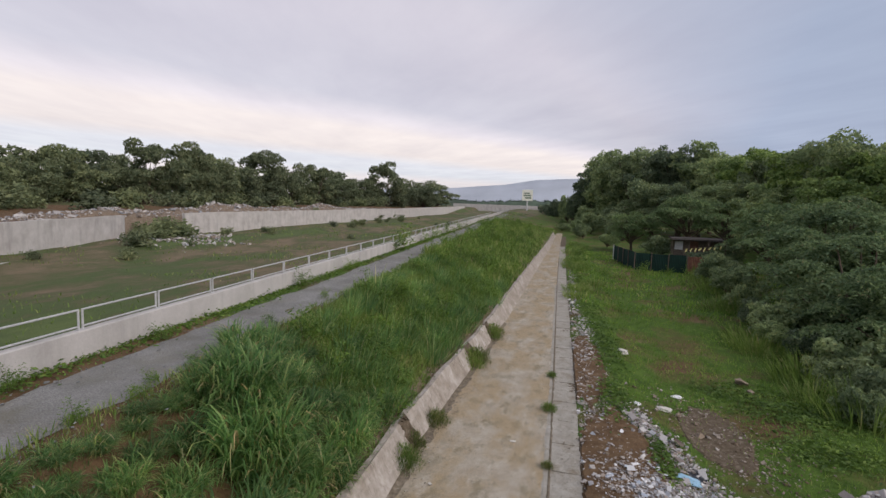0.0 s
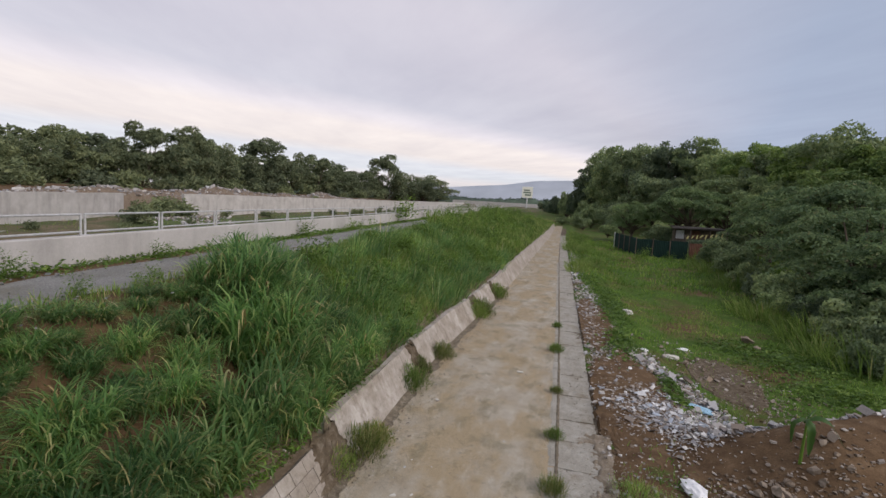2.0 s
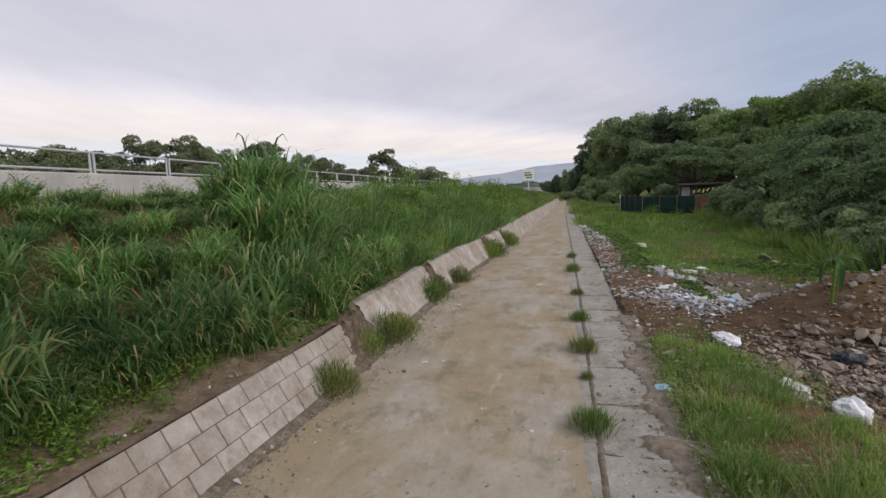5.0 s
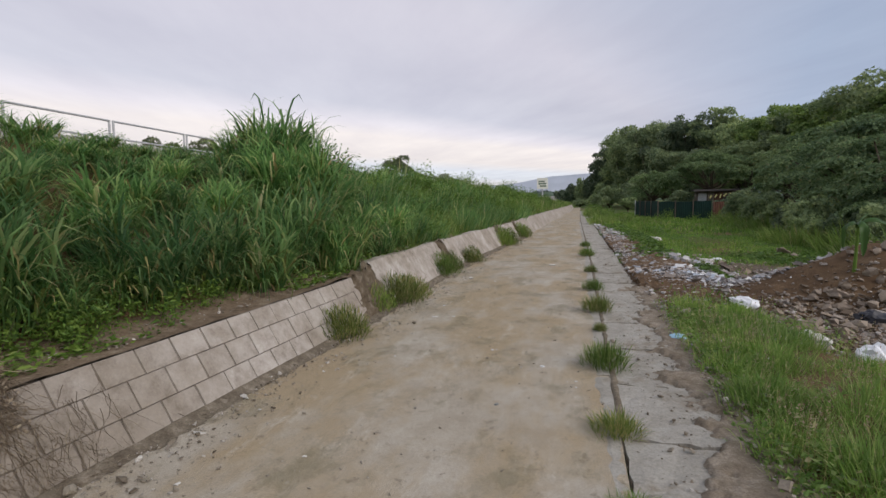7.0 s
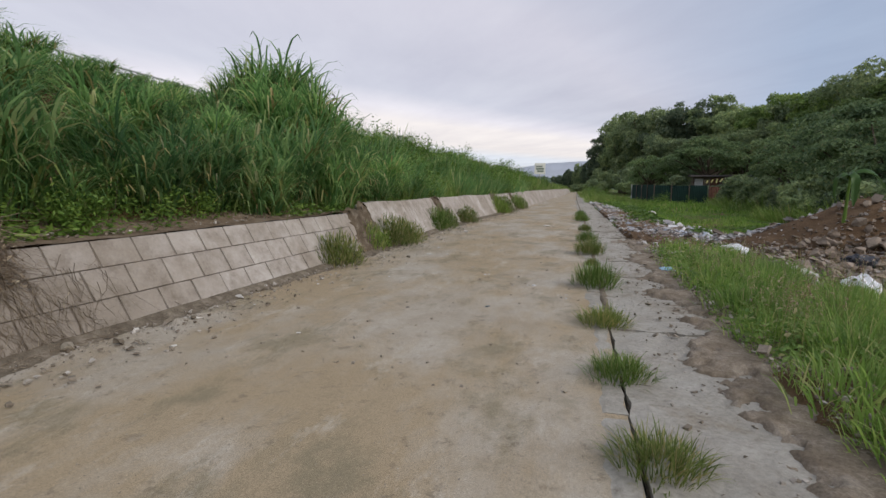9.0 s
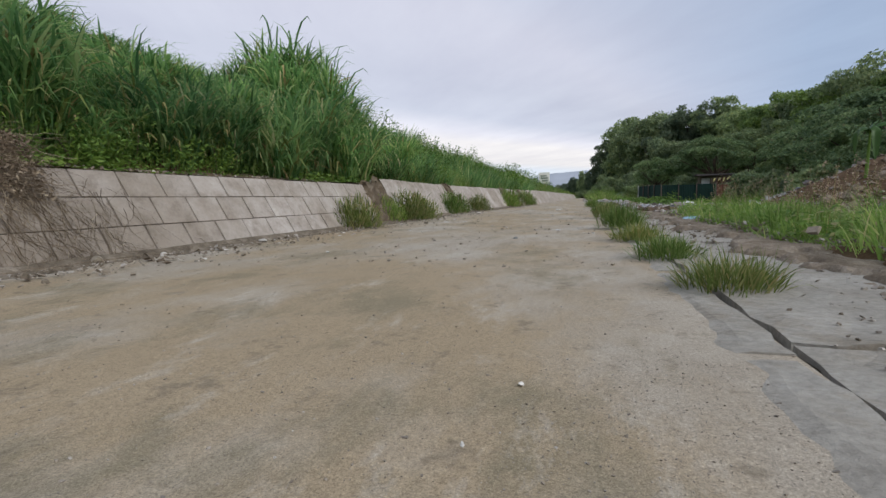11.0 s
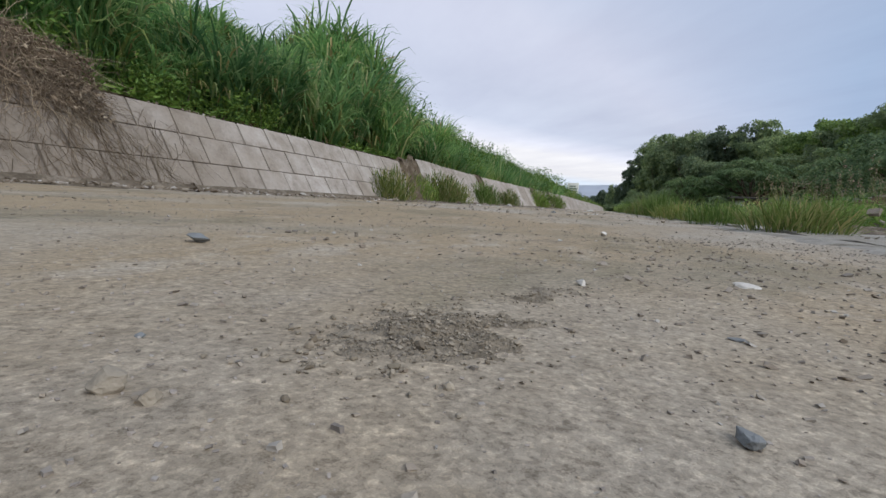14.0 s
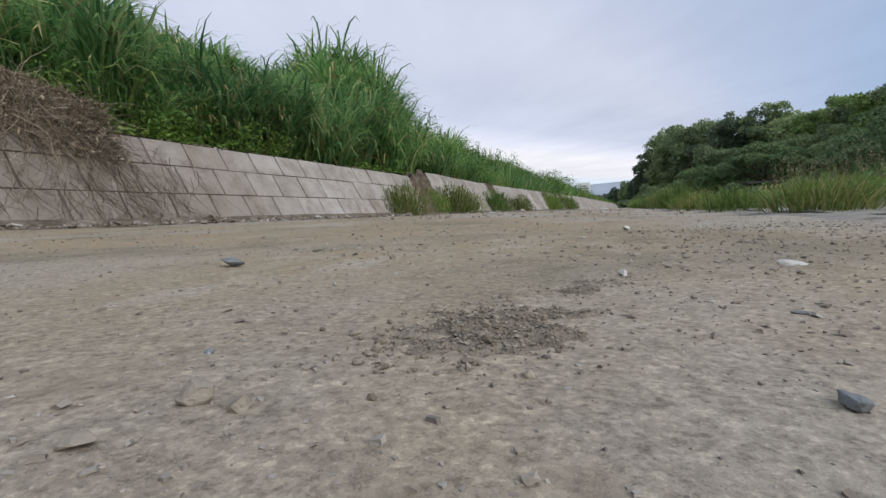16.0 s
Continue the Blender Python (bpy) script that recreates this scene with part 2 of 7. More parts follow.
def ground_material():
    n = Nodes("weedy_ground")
    soil = n.ramp(n.noise(1.1, 6, 0.65), (0.3, (0.085, 0.052, 0.028)), (0.55, (0.15, 0.095, 0.052)), (0.75, (0.21, 0.15, 0.095)))
    green = n.ramp(n.noise(1.9, 6, 0.7), (0.3, (0.040, 0.075, 0.014)), (0.6, (0.080, 0.135, 0.024)), (0.8, (0.13, 0.175, 0.045)))
    fac = n.ramp(n.noise(0.28, 6, 0.65), (0.36, (0, 0, 0)), (0.52, (1, 1, 1)))
    # bare soil between the tussocks of the near embankment
    bare = n.math("MULTIPLY", n.math("LESS_THAN", n.axis("Y"), 13.0), n.math("MULTIPLY", n.math("LESS_THAN", n.axis("X"), -3.4), n.math("GREATER_THAN", n.axis("X"), -13.0)))
    trod = n.math("MULTIPLY", n.math("LESS_THAN", n.axis("Y"), 9.5), n.math("MULTIPLY", n.math("LESS_THAN", n.axis("X"), 3.0), n.math("GREATER_THAN", n.axis("X"), 0.0)))
    bare = n.math("MAXIMUM", bare, trod)
    fac = n.mix(bare, fac, n.ramp(n.noise(1.6, 6, 0.65), (0.56, (0, 0, 0)), (0.70, (0.7, 0.7, 0.7))))
    col = n.mix(fac, soil, green)
    bed = n.ramp(n.noise(0.16, 8, 0.7, (1.0, 0.45, 1)), (0.38, (0.175, 0.135, 0.088)), (0.47, (0.120, 0.105, 0.060)), (0.56, (0.075, 0.100, 0.040)), (0.70, (0.105, 0.135, 0.050)))
    col = n.mix(n.math("LESS_THAN", n.axis("X"), -14.0), col, bed)
    col = n.mix(0.7, col, n.ramp(n.noise(30, 5, 0.7), (0.3, (0.65, 0.65, 0.65)), (0.7, (1.35, 1.35, 1.35))), "MULTIPLY")
    n.bump(n.noise(18, 6, 0.7), 0.8, 0.04)
    return n.done(col, 0.95, specular=0.1)


def soil_material():
    n = Nodes("brown_soil")
    col = n.ramp(n.noise(2.3, 6, 0.7), (0.28, (0.07, 0.042, 0.023)), (0.55, (0.135, 0.085, 0.047)), (0.75, (0.205, 0.14, 0.085)))
    col = n.mix(0.7, col, n.ramp(n.noise(40, 5, 0.7), (0.3, (0.65, 0.65, 0.65)), (0.7, (1.35, 1.35, 1.35))), "MULTIPLY")
    n.bump(n.noise(26, 6, 0.7), 0.8, 0.03)
    return n.done(col, 0.95, specular=0.1)


def gravel_material():
    n = Nodes("grey_gravel")
    d, c = n.cells(38)
    col = n.ramp(n.noise(0.9, 5, 0.6), (0.3, (0.205, 0.198, 0.178)), (0.7, (0.315, 0.305, 0.28)))
    col = n.mix(0.8, col, n.ramp(d, (0.0, (1.3, 1.3, 1.3)), (0.7, (0.6, 0.6, 0.62))), "MULTIPLY")
    col = n.mix(0.6, col, n.ramp(n.noise(90, 3), (0.3, (0.7, 0.7, 0.7)), (0.7, (1.3, 1.3, 1.3))), "MULTIPLY")
    col = n.mix(n.ramp(n.noise(0.55, 7, 0.7), (0.50, (0, 0, 0)), (0.66, (0.6, 0.6, 0.6))), col, (0.17, 0.155, 0.115))
    n.bump(d, 0.8, 0.02)
    return n.done(col, 0.9, specular=0.2)


def stone_material(name, *tones, rough=0.9):
    n = Nodes(name)
    col = n.ramp(n.island(), *[(i / max(1, len(tones) - 1), t) for i, t in enumerate(tones)])
    col = n.mix(0.7, col, n.ramp(n.noise(55, 5, 0.7), (0.3, (0.65, 0.65, 0.65)), (0.7, (1.3, 1.3, 1.3))), "MULTIPLY")
    n.bump(n.noise(60, 5, 0.7), 0.5, 0.004)
    return n.done(col, rough, specular=0.2)


def plain_material(name, colour, rough=0.6, metallic=0.0, wear=0.25, scale=6.0):
    n = Nodes(name)
    col = n.mix(1.0, colour, n.ramp(n.noise(scale, 6, 0.65), (0.3, (1 - wear,) * 3), (0.7, (1 + wear,) * 3)), "MULTIPLY")
    n.bump(n.noise(scale * 6, 4), 0.2, 0.004)
    return n.done(col, rough, metallic)


ROAD = road_material()
BLOCK = block_material()
MORTAR = plain_material("dark_mortar", (0.15, 0.128, 0.105), 0.95, wear=0.5, scale=9)
PARAPET = concrete_material("parapet_concrete", (0.54, 0.51, 0.485), (0.40, 0.375, 0.35), 0.35)
RIVER_WALL = concrete_material("river_wall_concrete", (0.55, 0.52, 0.49), (0.39, 0.36, 0.335), 0.4)
def slab_material():
    n = Nodes("worn_slab_concrete")
    col = n.ramp(n.noise(2.2, 7, 0.7), (0.3, (0.26, 0.235, 0.195)), (0.5, (0.325, 0.30, 0.255)), (0.7, (0.395, 0.37, 0.325)))
    col = n.mix(n.ramp(n.noise(1.3, 8, 0.78), (0.52, (0, 0, 0)), (0.64, (0.75, 0.75, 0.75))), col, (0.205, 0.165, 0.115))
    col = n.mix(n.ramp(n.noise(6, 7, 0.78), (0.58, (0, 0, 0)), (0.67, (0.6, 0.6, 0.6))), col, (0.15, 0.125, 0.09))
    col = n.mix(0.6, col, n.ramp(n.noise(42, 7, 0.8), (0.34, (0.62, 0.61, 0.60)), (0.5, (1.0, 1.0, 1.0)), (0.66, (1.3, 1.3, 1.28))), "MULTIPLY")
    n.bump(n.noise(14, 8, 0.75), 0.6, 0.018)
    return n.done(col, 0.95, specular=0.1)


SLAB = slab_material()
GROUND = ground_material()
SOIL = soil_material()
GRAVEL = gravel_material()
def dirt_material(name, dark, middle, light):
    n = Nodes(name)
    col = n.ramp(n.noise(6, 7, 0.72), (0.32, dark), (0.52, middle), (0.70, light))
    col = n.mix(0.8, col, n.ramp(n.noise(70, 5, 0.75), (0.3, (0.55, 0.55, 0.55)), (0.7, (1.4, 1.4, 1.4))), "MULTIPLY")
    n.bump(n.noise(60, 6, 0.75), 0.8, 0.01)
    return n.done(col, 0.95, specular=0.1)


TRODDEN = dirt_material("trodden_brown_soil", (0.15, 0.115, 0.08), (0.235, 0.19, 0.14), (0.35, 0.30, 0.24))
LEDGE_SOIL = dirt_material("bare_brown_ledge_soil", (0.11, 0.078, 0.05), (0.19, 0.14, 0.095), (0.27, 0.215, 0.155))
DIRT = dirt_material("grey_brown_dirt", (0.09, 0.07, 0.05), (0.165, 0.135, 0.098), (0.29, 0.245, 0.19))
OLIVE_GRIT = dirt_material("olive_grit", (0.18, 0.148, 0.105), (0.265, 0.222, 0.163), (0.345, 0.298, 0.228))
VERGE_DIRT = dirt_material("dark_verge_dirt", (0.07, 0.052, 0.035), (0.12, 0.092, 0.062), (0.21, 0.175, 0.135))
FOOT_DEBRIS = stone_material("foot_debris", (0.13, 0.105, 0.075), (0.26, 0.22, 0.17), (0.17, 0.135, 0.10), (0.46, 0.42, 0.37), (0.22, 0.185, 0.14), (0.11, 0.085, 0.06))
BANANA_LEAF = leaf_material("banana_leaves", [(0, (0.035, 0.085, 0.02)), (1, (0.06, 0.12, 0.03))], 0.4, 0.3, 0.0)
RAIL = plain_material("galvanised_rail", (0.46, 0.455, 0.45), 0.55, 0.2, 0.2, 14)
PEBBLE = stone_material("pebbles", (0.20, 0.17, 0.135), (0.27, 0.225, 0.175), (0.33, 0.285, 0.225), (0.19, 0.165, 0.14), (0.22, 0.18, 0.135), (0.44, 0.41, 0.36))
SAND = stone_material("coarse_sand", (0.16, 0.135, 0.11), (0.33, 0.285, 0.24), (0.40, 0.35, 0.30), (0.28, 0.245, 0.205), (0.43, 0.385, 0.335), (0.22, 0.195, 0.165))
GRIT = stone_material("dark_grit", (0.15, 0.122, 0.087), (0.23, 0.192, 0.14), (0.33, 0.285, 0.217), (0.19, 0.16, 0.115))
HEAP_SOIL = dirt_material("tipped_brown_soil", (0.11, 0.08, 0.055), (0.195, 0.148, 0.108), (0.32, 0.265, 0.21))
RUBBLE = stone_material("rubble", (0.19, 0.135, 0.09), (0.33, 0.29, 0.25), (0.11, 0.078, 0.05), (0.25, 0.20, 0.155), (0.42, 0.38, 0.34), (0.15, 0.105, 0.07), (0.13, 0.095, 0.065))
WHITE_RUBBLE = stone_material("pale_rubble", (0.17, 0.13, 0.10), (0.36, 0.335, 0.31), (0.55, 0.53, 0.51), (0.14, 0.105, 0.08), (0.37, 0.345, 0.33), (0.25, 0.27, 0.30), (0.30, 0.24, 0.19), (0.70, 0.68, 0.66))
LITTER = stone_material("pale_litter", (0.62, 0.61, 0.60), (0.45, 0.44, 0.43), (0.75, 0.74, 0.73), (0.38, 0.43, 0.50), (0.30, 0.25, 0.20), rough=0.6)
GRAVEL_STONE = stone_material("crushed_stone", (0.13, 0.135, 0.13), (0.25, 0.25, 0.245), (0.19, 0.185, 0.175), (0.33, 0.325, 0.31))
ROCK_FACE = stone_material("heap_rock", (0.20, 0.145, 0.095), (0.33, 0.28, 0.225), (0.25, 0.195, 0.145))
PALE_STONE = stone_material("pale_stone", (0.62, 0.58, 0.52), (0.50, 0.47, 0.42))
DARK_STONE = stone_material("dark_stone", (0.15, 0.155, 0.15), (0.22, 0.225, 0.22))
PLASTIC = plain_material("white_plastic", (0.75, 0.74, 0.74), 0.4, wear=0.15)
BLUE_PLASTIC = plain_material("blue_plastic", (0.30, 0.48, 0.60), 0.4)
DARK_PLASTIC = plain_material("black_plastic", (0.03, 0.03, 0.035), 0.4)
BARK = plain_material("bark", (0.10, 0.075, 0.055), 0.95, wear=0.4)
STRAW = leaf_material("dead_vines", [(0, (0.09, 0.068, 0.052)), (0.5, (0.19, 0.148, 0.115)), (0.85, (0.31, 0.255, 0.20)), (1, (0.48, 0.41, 0.32))], 0.9, 0.1, 0.0)
TALL_GRASS = leaf_material("tall_grass_blades", [(0, (0.062, 0.140, 0.060)), (0.5, (0.150, 0.280, 0.120)), (0.84, (0.240, 0.365, 0.170)), (0.95, (0.34, 0.41, 0.21)), (1, (0.520, 0.480, 0.330))], 0.5, 0.58, 0.28, 1.6, 0.15)
VERGE_GRASS = leaf_material("verge_grass_blades", [(0, (0.130, 0.235, 0.056)), (0.6, (0.225, 0.355, 0.098)), (0.86, (0.325, 0.425, 0.150)), (1, (0.50, 0.45, 0.28))], 0.6, 0.5, 0.2, 1.25)
FIELD_GRASS = leaf_material("field_grass_blades", [(0, (0.100, 0.190, 0.040)), (0.6, (0.175, 0.300, 0.062)), (0.92, (0.235, 0.350, 0.090)), (1, (0.40, 0.37, 0.20))], 0.6, 0.45, 0.15)
CLUMP_GRASS = leaf_material("olive_clump_blades", [(0, (0.090, 0.130, 0.040)), (0.55, (0.165, 0.220, 0.068)), (0.85, (0.255, 0.270, 0.115)), (1, (0.37, 0.30, 0.18))], 0.65, 0.4, 0.15)
TUFT_GRASS = leaf_material("tuft_grass_blades", [(0, (0.11, 0.16, 0.045)), (0.6, (0.20, 0.265, 0.085)), (0.85, (0.33, 0.33, 0.15)), (1, (0.46, 0.37, 0.21))], 0.6, 0.45, 0.15)
LOW_GRASS = leaf_material("low_grass_blades", [(0, (0.105, 0.180, 0.046)), (0.6, (0.195, 0.300, 0.078)), (0.88, (0.275, 0.360, 0.120)), (1, (0.450, 0.385, 0.225))], 0.6, 0.45, 0.15)
DRY_GRASS = leaf_material("brownish_grass_blades", [(0, (0.098, 0.130, 0.039)), (0.5, (0.169, 0.215, 0.065)), (0.8, (0.312, 0.273, 0.130)), (1, (0.468, 0.364, 0.208))], 0.7, 0.3, 0.15)
WEED_LEAF = leaf_material("weed_leaves", [(0, (0.075, 0.140, 0.030)), (0.6, (0.140, 0.245, 0.048)), (1, (0.220, 0.320, 0.075))], 0.5, 0.35, 0.15)
# far bank trees and river shrubs: distance haze put into paler leaf colours
HAZED_LEAF = leaf_material("hazed_tree_leaves", [(0, (0.115, 0.150, 0.098)), (0.5, (0.175, 0.215, 0.142)), (1, (0.235, 0.270, 0.180))], 0.7, 0.34, 0.3)
SEED_HEAD = leaf_material("grass_seed_heads", [(0, (0.38, 0.24, 0.20)), (0.5, (0.50, 0.36, 0.30)), (1, (0.55, 0.47, 0.36))], 0.9, 0.3, 0.0)
# greyed and lightened in the base colour to stand for haze over the wood
TREE_LEAF = leaf_material("tree_leaves", [(0, (0.140, 0.200, 0.145)), (0.5, (0.225, 0.305, 0.205)), (0.9, (0.310, 0.390, 0.255)), (1, (0.32, 0.36, 0.21))], 0.6, 0.42, 0.45, 1.25)
PALE_LEAF = leaf_material("pale_tree_leaves", [(0, (0.090, 0.155, 0.055)), (0.5, (0.160, 0.250, 0.090)), (1, (0.250, 0.335, 0.130))], 0.6, 0.36, 0.3)
PAD_LEAF = leaf_material("feathery_leaves", [(0, (0.092, 0.150, 0.084)), (0.5, (0.155, 0.232, 0.122)), (0.96, (0.228, 0.305, 0.162)), (1, (0.250, 0.215, 0.135))], 0.75, 0.40, 0.2, 1.25)
GREEN_SHEET = plain_material("green_sheet", (0.008, 0.032, 0.025), 0.6, wear=0.3, scale=1.2)
RUST_SHEET = plain_material("rusty_sheet", (0.16, 0.075, 0.05), 0.8, wear=0.45, scale=2.0)
DARK_SHEET = plain_material("dark_roof_sheet", (0.06, 0.05, 0.045), 0.8, wear=0.4, scale=2.0)
TIMBER = plain_material("weathered_timber", (0.13, 0.10, 0.078), 0.9, wear=0.35)
PALE_BOARD = plain_material("whitewashed_board", (0.62, 0.60, 0.58), 0.8, wear=0.2)
YELLOW_CLOTH = plain_material("yellow_bunting", (0.62, 0.55, 0.22), 0.9, wear=0.2)
# the hills' haze is painted: pale blue-grey base colour, no real mist
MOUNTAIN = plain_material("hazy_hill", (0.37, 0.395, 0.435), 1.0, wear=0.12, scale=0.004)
FAR_WOOD = plain_material("far_woods", (0.085, 0.115, 0.085), 1.0, wear=0.4, scale=0.08)
SIGN_WHITE = plain_material("sign_white", (0.78, 0.76, 0.66), 0.5, wear=0.05)
SIGN_DARK = plain_material("sign_dark", (0.16, 0.20, 0.14), 0.5, wear=0.1)


# ---- geometry helpers ----
def mesh_of(name, verts, faces, material, smooth=False):
    """A mesh from arrays: verts (n, 3) and faces (m, 3) or (m, 4)."""
    verts, faces = np.asarray(verts, np.float32), np.asarray(faces, np.int32)
    me = bpy.data.meshes.new(name)
    k = faces.shape[1]
    me.vertices.add(len(verts))
    me.vertices.foreach_set("co", verts.ravel())
    me.loops.add(faces.size)
    me.loops.foreach_set("vertex_index", faces.ravel())
    me.polygons.add(len(faces))
    me.polygons.foreach_set("loop_start", np.arange(0, faces.size, k, dtype=np.int32))
    me.polygons.foreach_set("loop_total", np.full(len(faces), k, np.int32))
    me.polygons.foreach_set("use_smooth", np.full(len(faces), smooth))
    me.update(calc_edges=True)
    me.materials.append(material)
    return me


def child(name, me, parent, label=""):
    ob = new(name, me)
    ob.parent = parent
    return tagged(ob, label)


def part(name, bm, material, parent, label=""):
    me = bpy.data.meshes.new(name)
    bm.to_mesh(me)
    bm.free()
    me.materials.append(material)
    return child(name, me, parent, label)


def box_bm(x0, y0, z0, x1, y1, z1, bevel=0.0, wobble=0.0):
    bm = bmesh.new()
    bmesh.ops.create_cube(bm, size=1.0, matrix=Matrix.Translation(((x0 + x1) / 2, (y0 + y1) / 2, (z0 + z1) / 2)) @ Matrix.Diagonal((x1 - x0, y1 - y0, z1 - z0, 1)))
    if bevel:
        bmesh.ops.bevel(bm, geom=bm.edges[:], offset=bevel, segments=1, affect="EDGES")
    if wobble:
        for v in bm.verts:
            v.co += Vector([random.uniform(-wobble, wobble) for _ in range(3)])
    return bm


def bar_bm(a, b, r, sides=8, r2=None):
    """A round bar from a to b."""
    a, b = Vector(a), Vector(b)
    bm = bmesh.new()
    m = Matrix.Translation((a + b) / 2) @ (b - a).to_track_quat("Z", "Y").to_matrix().to_4x4()
    bmesh.ops.create_cone(bm, cap_ends=True, segments=sides, radius1=r, radius2=r if r2 is None else r2, depth=(b - a).length, matrix=m)
    return bm


def hash01(ix, iy, seed):
    h = (ix.astype(np.int64) * 374761393 + iy.astype(np.int64) * 668265263 + seed * 1274126177) & 0xFFFFFFFF
    h = ((h ^ (h >> 13)) * 1274126177) & 0xFFFFFFFF
    return ((h ^ (h >> 16)) & 0xFFFF) / 65535.0


def vnoise(x, y, scale, seed=0, octaves=3):
    """Smooth value noise, about -1 to 1."""
    total, amp, norm = 0.0, 1.0, 0.0
    x, y = np.asarray(x, float) / scale, np.asarray(y, float) / scale
    for o in range(octaves):
        ix, iy = np.floor(x), np.floor(y)
        fx, fy = x - ix, y - iy
        fx, fy = fx * fx * (3 - 2 * fx), fy * fy * (3 - 2 * fy)
        a, b = hash01(ix, iy, seed + o), hash01(ix + 1, iy, seed + o)
        c, d = hash01(ix, iy + 1, seed + o), hash01(ix + 1, iy + 1, seed + o)
        total = total + amp * (2 * ((a * (1 - fx) + b * fx) * (1 - fy) + (c * (1 - fx) + d * fx) * fy) - 1)
        norm += amp
        amp, x, y = amp * 0.5, x * 2.03, y * 2.03
    return total / norm


def grid_mesh(name, xs, ys, height, material, smooth=True):
    X, Y = np.meshgrid(xs, ys)
    Z = height(X, Y)
    n, m = X.shape
    i = np.arange(n * m).reshape(n, m)
    f = np.stack([i[:-1, :-1], i[:-1, 1:], i[1:, 1:], i[1:, :-1]], -1).reshape(-1, 4)
    return mesh_of(name, np.stack([X, Y, Z], -1).reshape(-1, 3), f, material, smooth)


# ---- the plan ----
def foot_x(y):
    """The foot of the block wall."""
    return np.interp(y, [-60, 0, 6, 8, 12, 16, 20, 28, 75, 120], [-3.1, -3.27, -3.31, -3.42, -3.56, -3.50, -3.36, -3.26, -3.3, -3.9])


def edge_x(y):
    """The joint between the road and the drain slabs."""
    return np.interp(y, [-60, 0, 14, 41, 73, 120], [0.6, 0.03, -0.30, -1.15, -1.95, -2.7])


def parapet_x(y):
    return -10.55 - 0.085 * (np.asarray(y, float) - 9.0)


WALL_TOP, WALL_LEAN = 0.60, 0.60


def mound_z(x, y):
    """The heap of soil and broken stone beside the drain."""
    rise = np.clip((x - 1.5) / 2.7, 0, 1)
    rise = 1.28 * rise * rise * (3 - 2 * rise) ** 0.6
    crest = 10.0 + 0.55 * np.clip(x - 4.0, 0, 4)
    across = np.exp(-np.abs((y - crest) / np.where(y < crest, 2.3, 1.25)) ** 2.2)
    return 1.06 * rise * across * np.clip((14.0 - x) / 6.0, 0, 1)


def ground_z(x, y):
    x, y = np.asarray(x, float), np.asarray(y, float)
    px, fx, ex = parapet_x(y), foot_x(y), edge_x(y)
    top = px + 3.25
    ledge = fx - 0.95
    t = np.clip((x - top) / (ledge - top), 0, 1)
    slope = 2.5 - (2.5 - 0.66) * (t * 0.75 + 0.25 * t * t * (3 - 2 * t))
    slope = slope + 0.10 * vnoise(x, y, 1.4, 5) * np.clip(4 * t, 0, 1)
    z = np.where(x < ledge, slope, 0.48)
    z = np.where(x > fx - 0.42, -0.12, z)
    right = ex + 0.78
    dip = np.clip((x - right - 0.9) / 3.0, 0, 1)
    field = 0.03 - 0.5 * dip * dip * (3 - 2 * dip) - 0.15 * np.clip((x - 6) / 8, 0, 1)
    field = field + 0.05 * vnoise(x, y, 0.9, 9) + 0.10 * vnoise(x, y, 5, 11) * np.clip(x - right - 1, 0, 1)
    field = field + np.clip((x - 14) / 60, 0, 1) * 1.5
    z = np.where(x > right, field, z)
    # the river bed beyond the parapet
    bank = np.clip((px - 0.6 - x) / 5.0, 0, 1)
    bed = 2.3 - 4.3 * bank * bank * (3 - 2 * bank) + 0.35 * vnoise(x, y, 9, 3)
    far_bank = np.clip((-46 - x) / 9.0, 0, 1)
    bed = bed + 1.3 * far_bank
    bed = np.where(x < -64.0, 1.9 + 0.5 * vnoise(x, y, 7, 4) + 0.9 * np.clip((-64 - x) / 25, 0, 1), bed)
    z = np.where(x < px - 0.6, bed, z)
    far = np.clip((y - 250) / 300, 0, 1)
    z = z * (1 - far) + far * 1.0
    return z


def spread(*spans):
    """Grid lines: (start, stop, step) spans end to end."""
    out = [np.arange(a, b, s) for a, b, s in spans]
    return np.unique(np.concatenate(out + [[spans[-1][1]]]))


gx = spread((-3000, -400, 260), (-400, -80, 16), (-80, -20, 2), (-20, -12, 0.5), (-12, 8, 0.32), (8, 20, 0.5), (20, 60, 4), (60, 400, 30), (400, 3000, 260))
gy = spread((-300, -40, 20), (-40, -4, 2), (-4, 32, 0.42), (32, 80, 0.8), (80, 260, 6), (260, 1000, 60), (1000, 4600, 400))
tagged(new("ground", grid_mesh("ground", gx, gy, ground_z, GROUND)), "weedy brown and green ground with a sloping embankment", "ground", kind="structure")


def road_z(u, y):
    fine = np.clip(1 - np.abs(y - 0.8) / 3.5, 0, 1)
    return 0.010 * vnoise(u, y, 0.6, 21) + fine * (0.0007 * vnoise(u, y, 0.11, 22) + 0.0002 * vnoise(u, y, 0.02, 23, 2))


def strip_mesh(name, left, right, ys, us, height, material, smooth=True):
    """A strip along the road: us run from 0 at the left edge to 1 at the right."""
    U, Y = np.meshgrid(us, ys)
    X = left(Y) * (1 - U) + right(Y) * U
    Z = height(X, Y)
    n, m = X.shape
    i = np.arange(n * m).reshape(n, m)
    f = np.stack([i[:-1, :-1], i[:-1, 1:], i[1:, 1:], i[1:, :-1]], -1).reshape(-1, 4)
    return mesh_of(name, np.stack([X, Y, Z], -1).reshape(-1, 3), f, material, smooth)


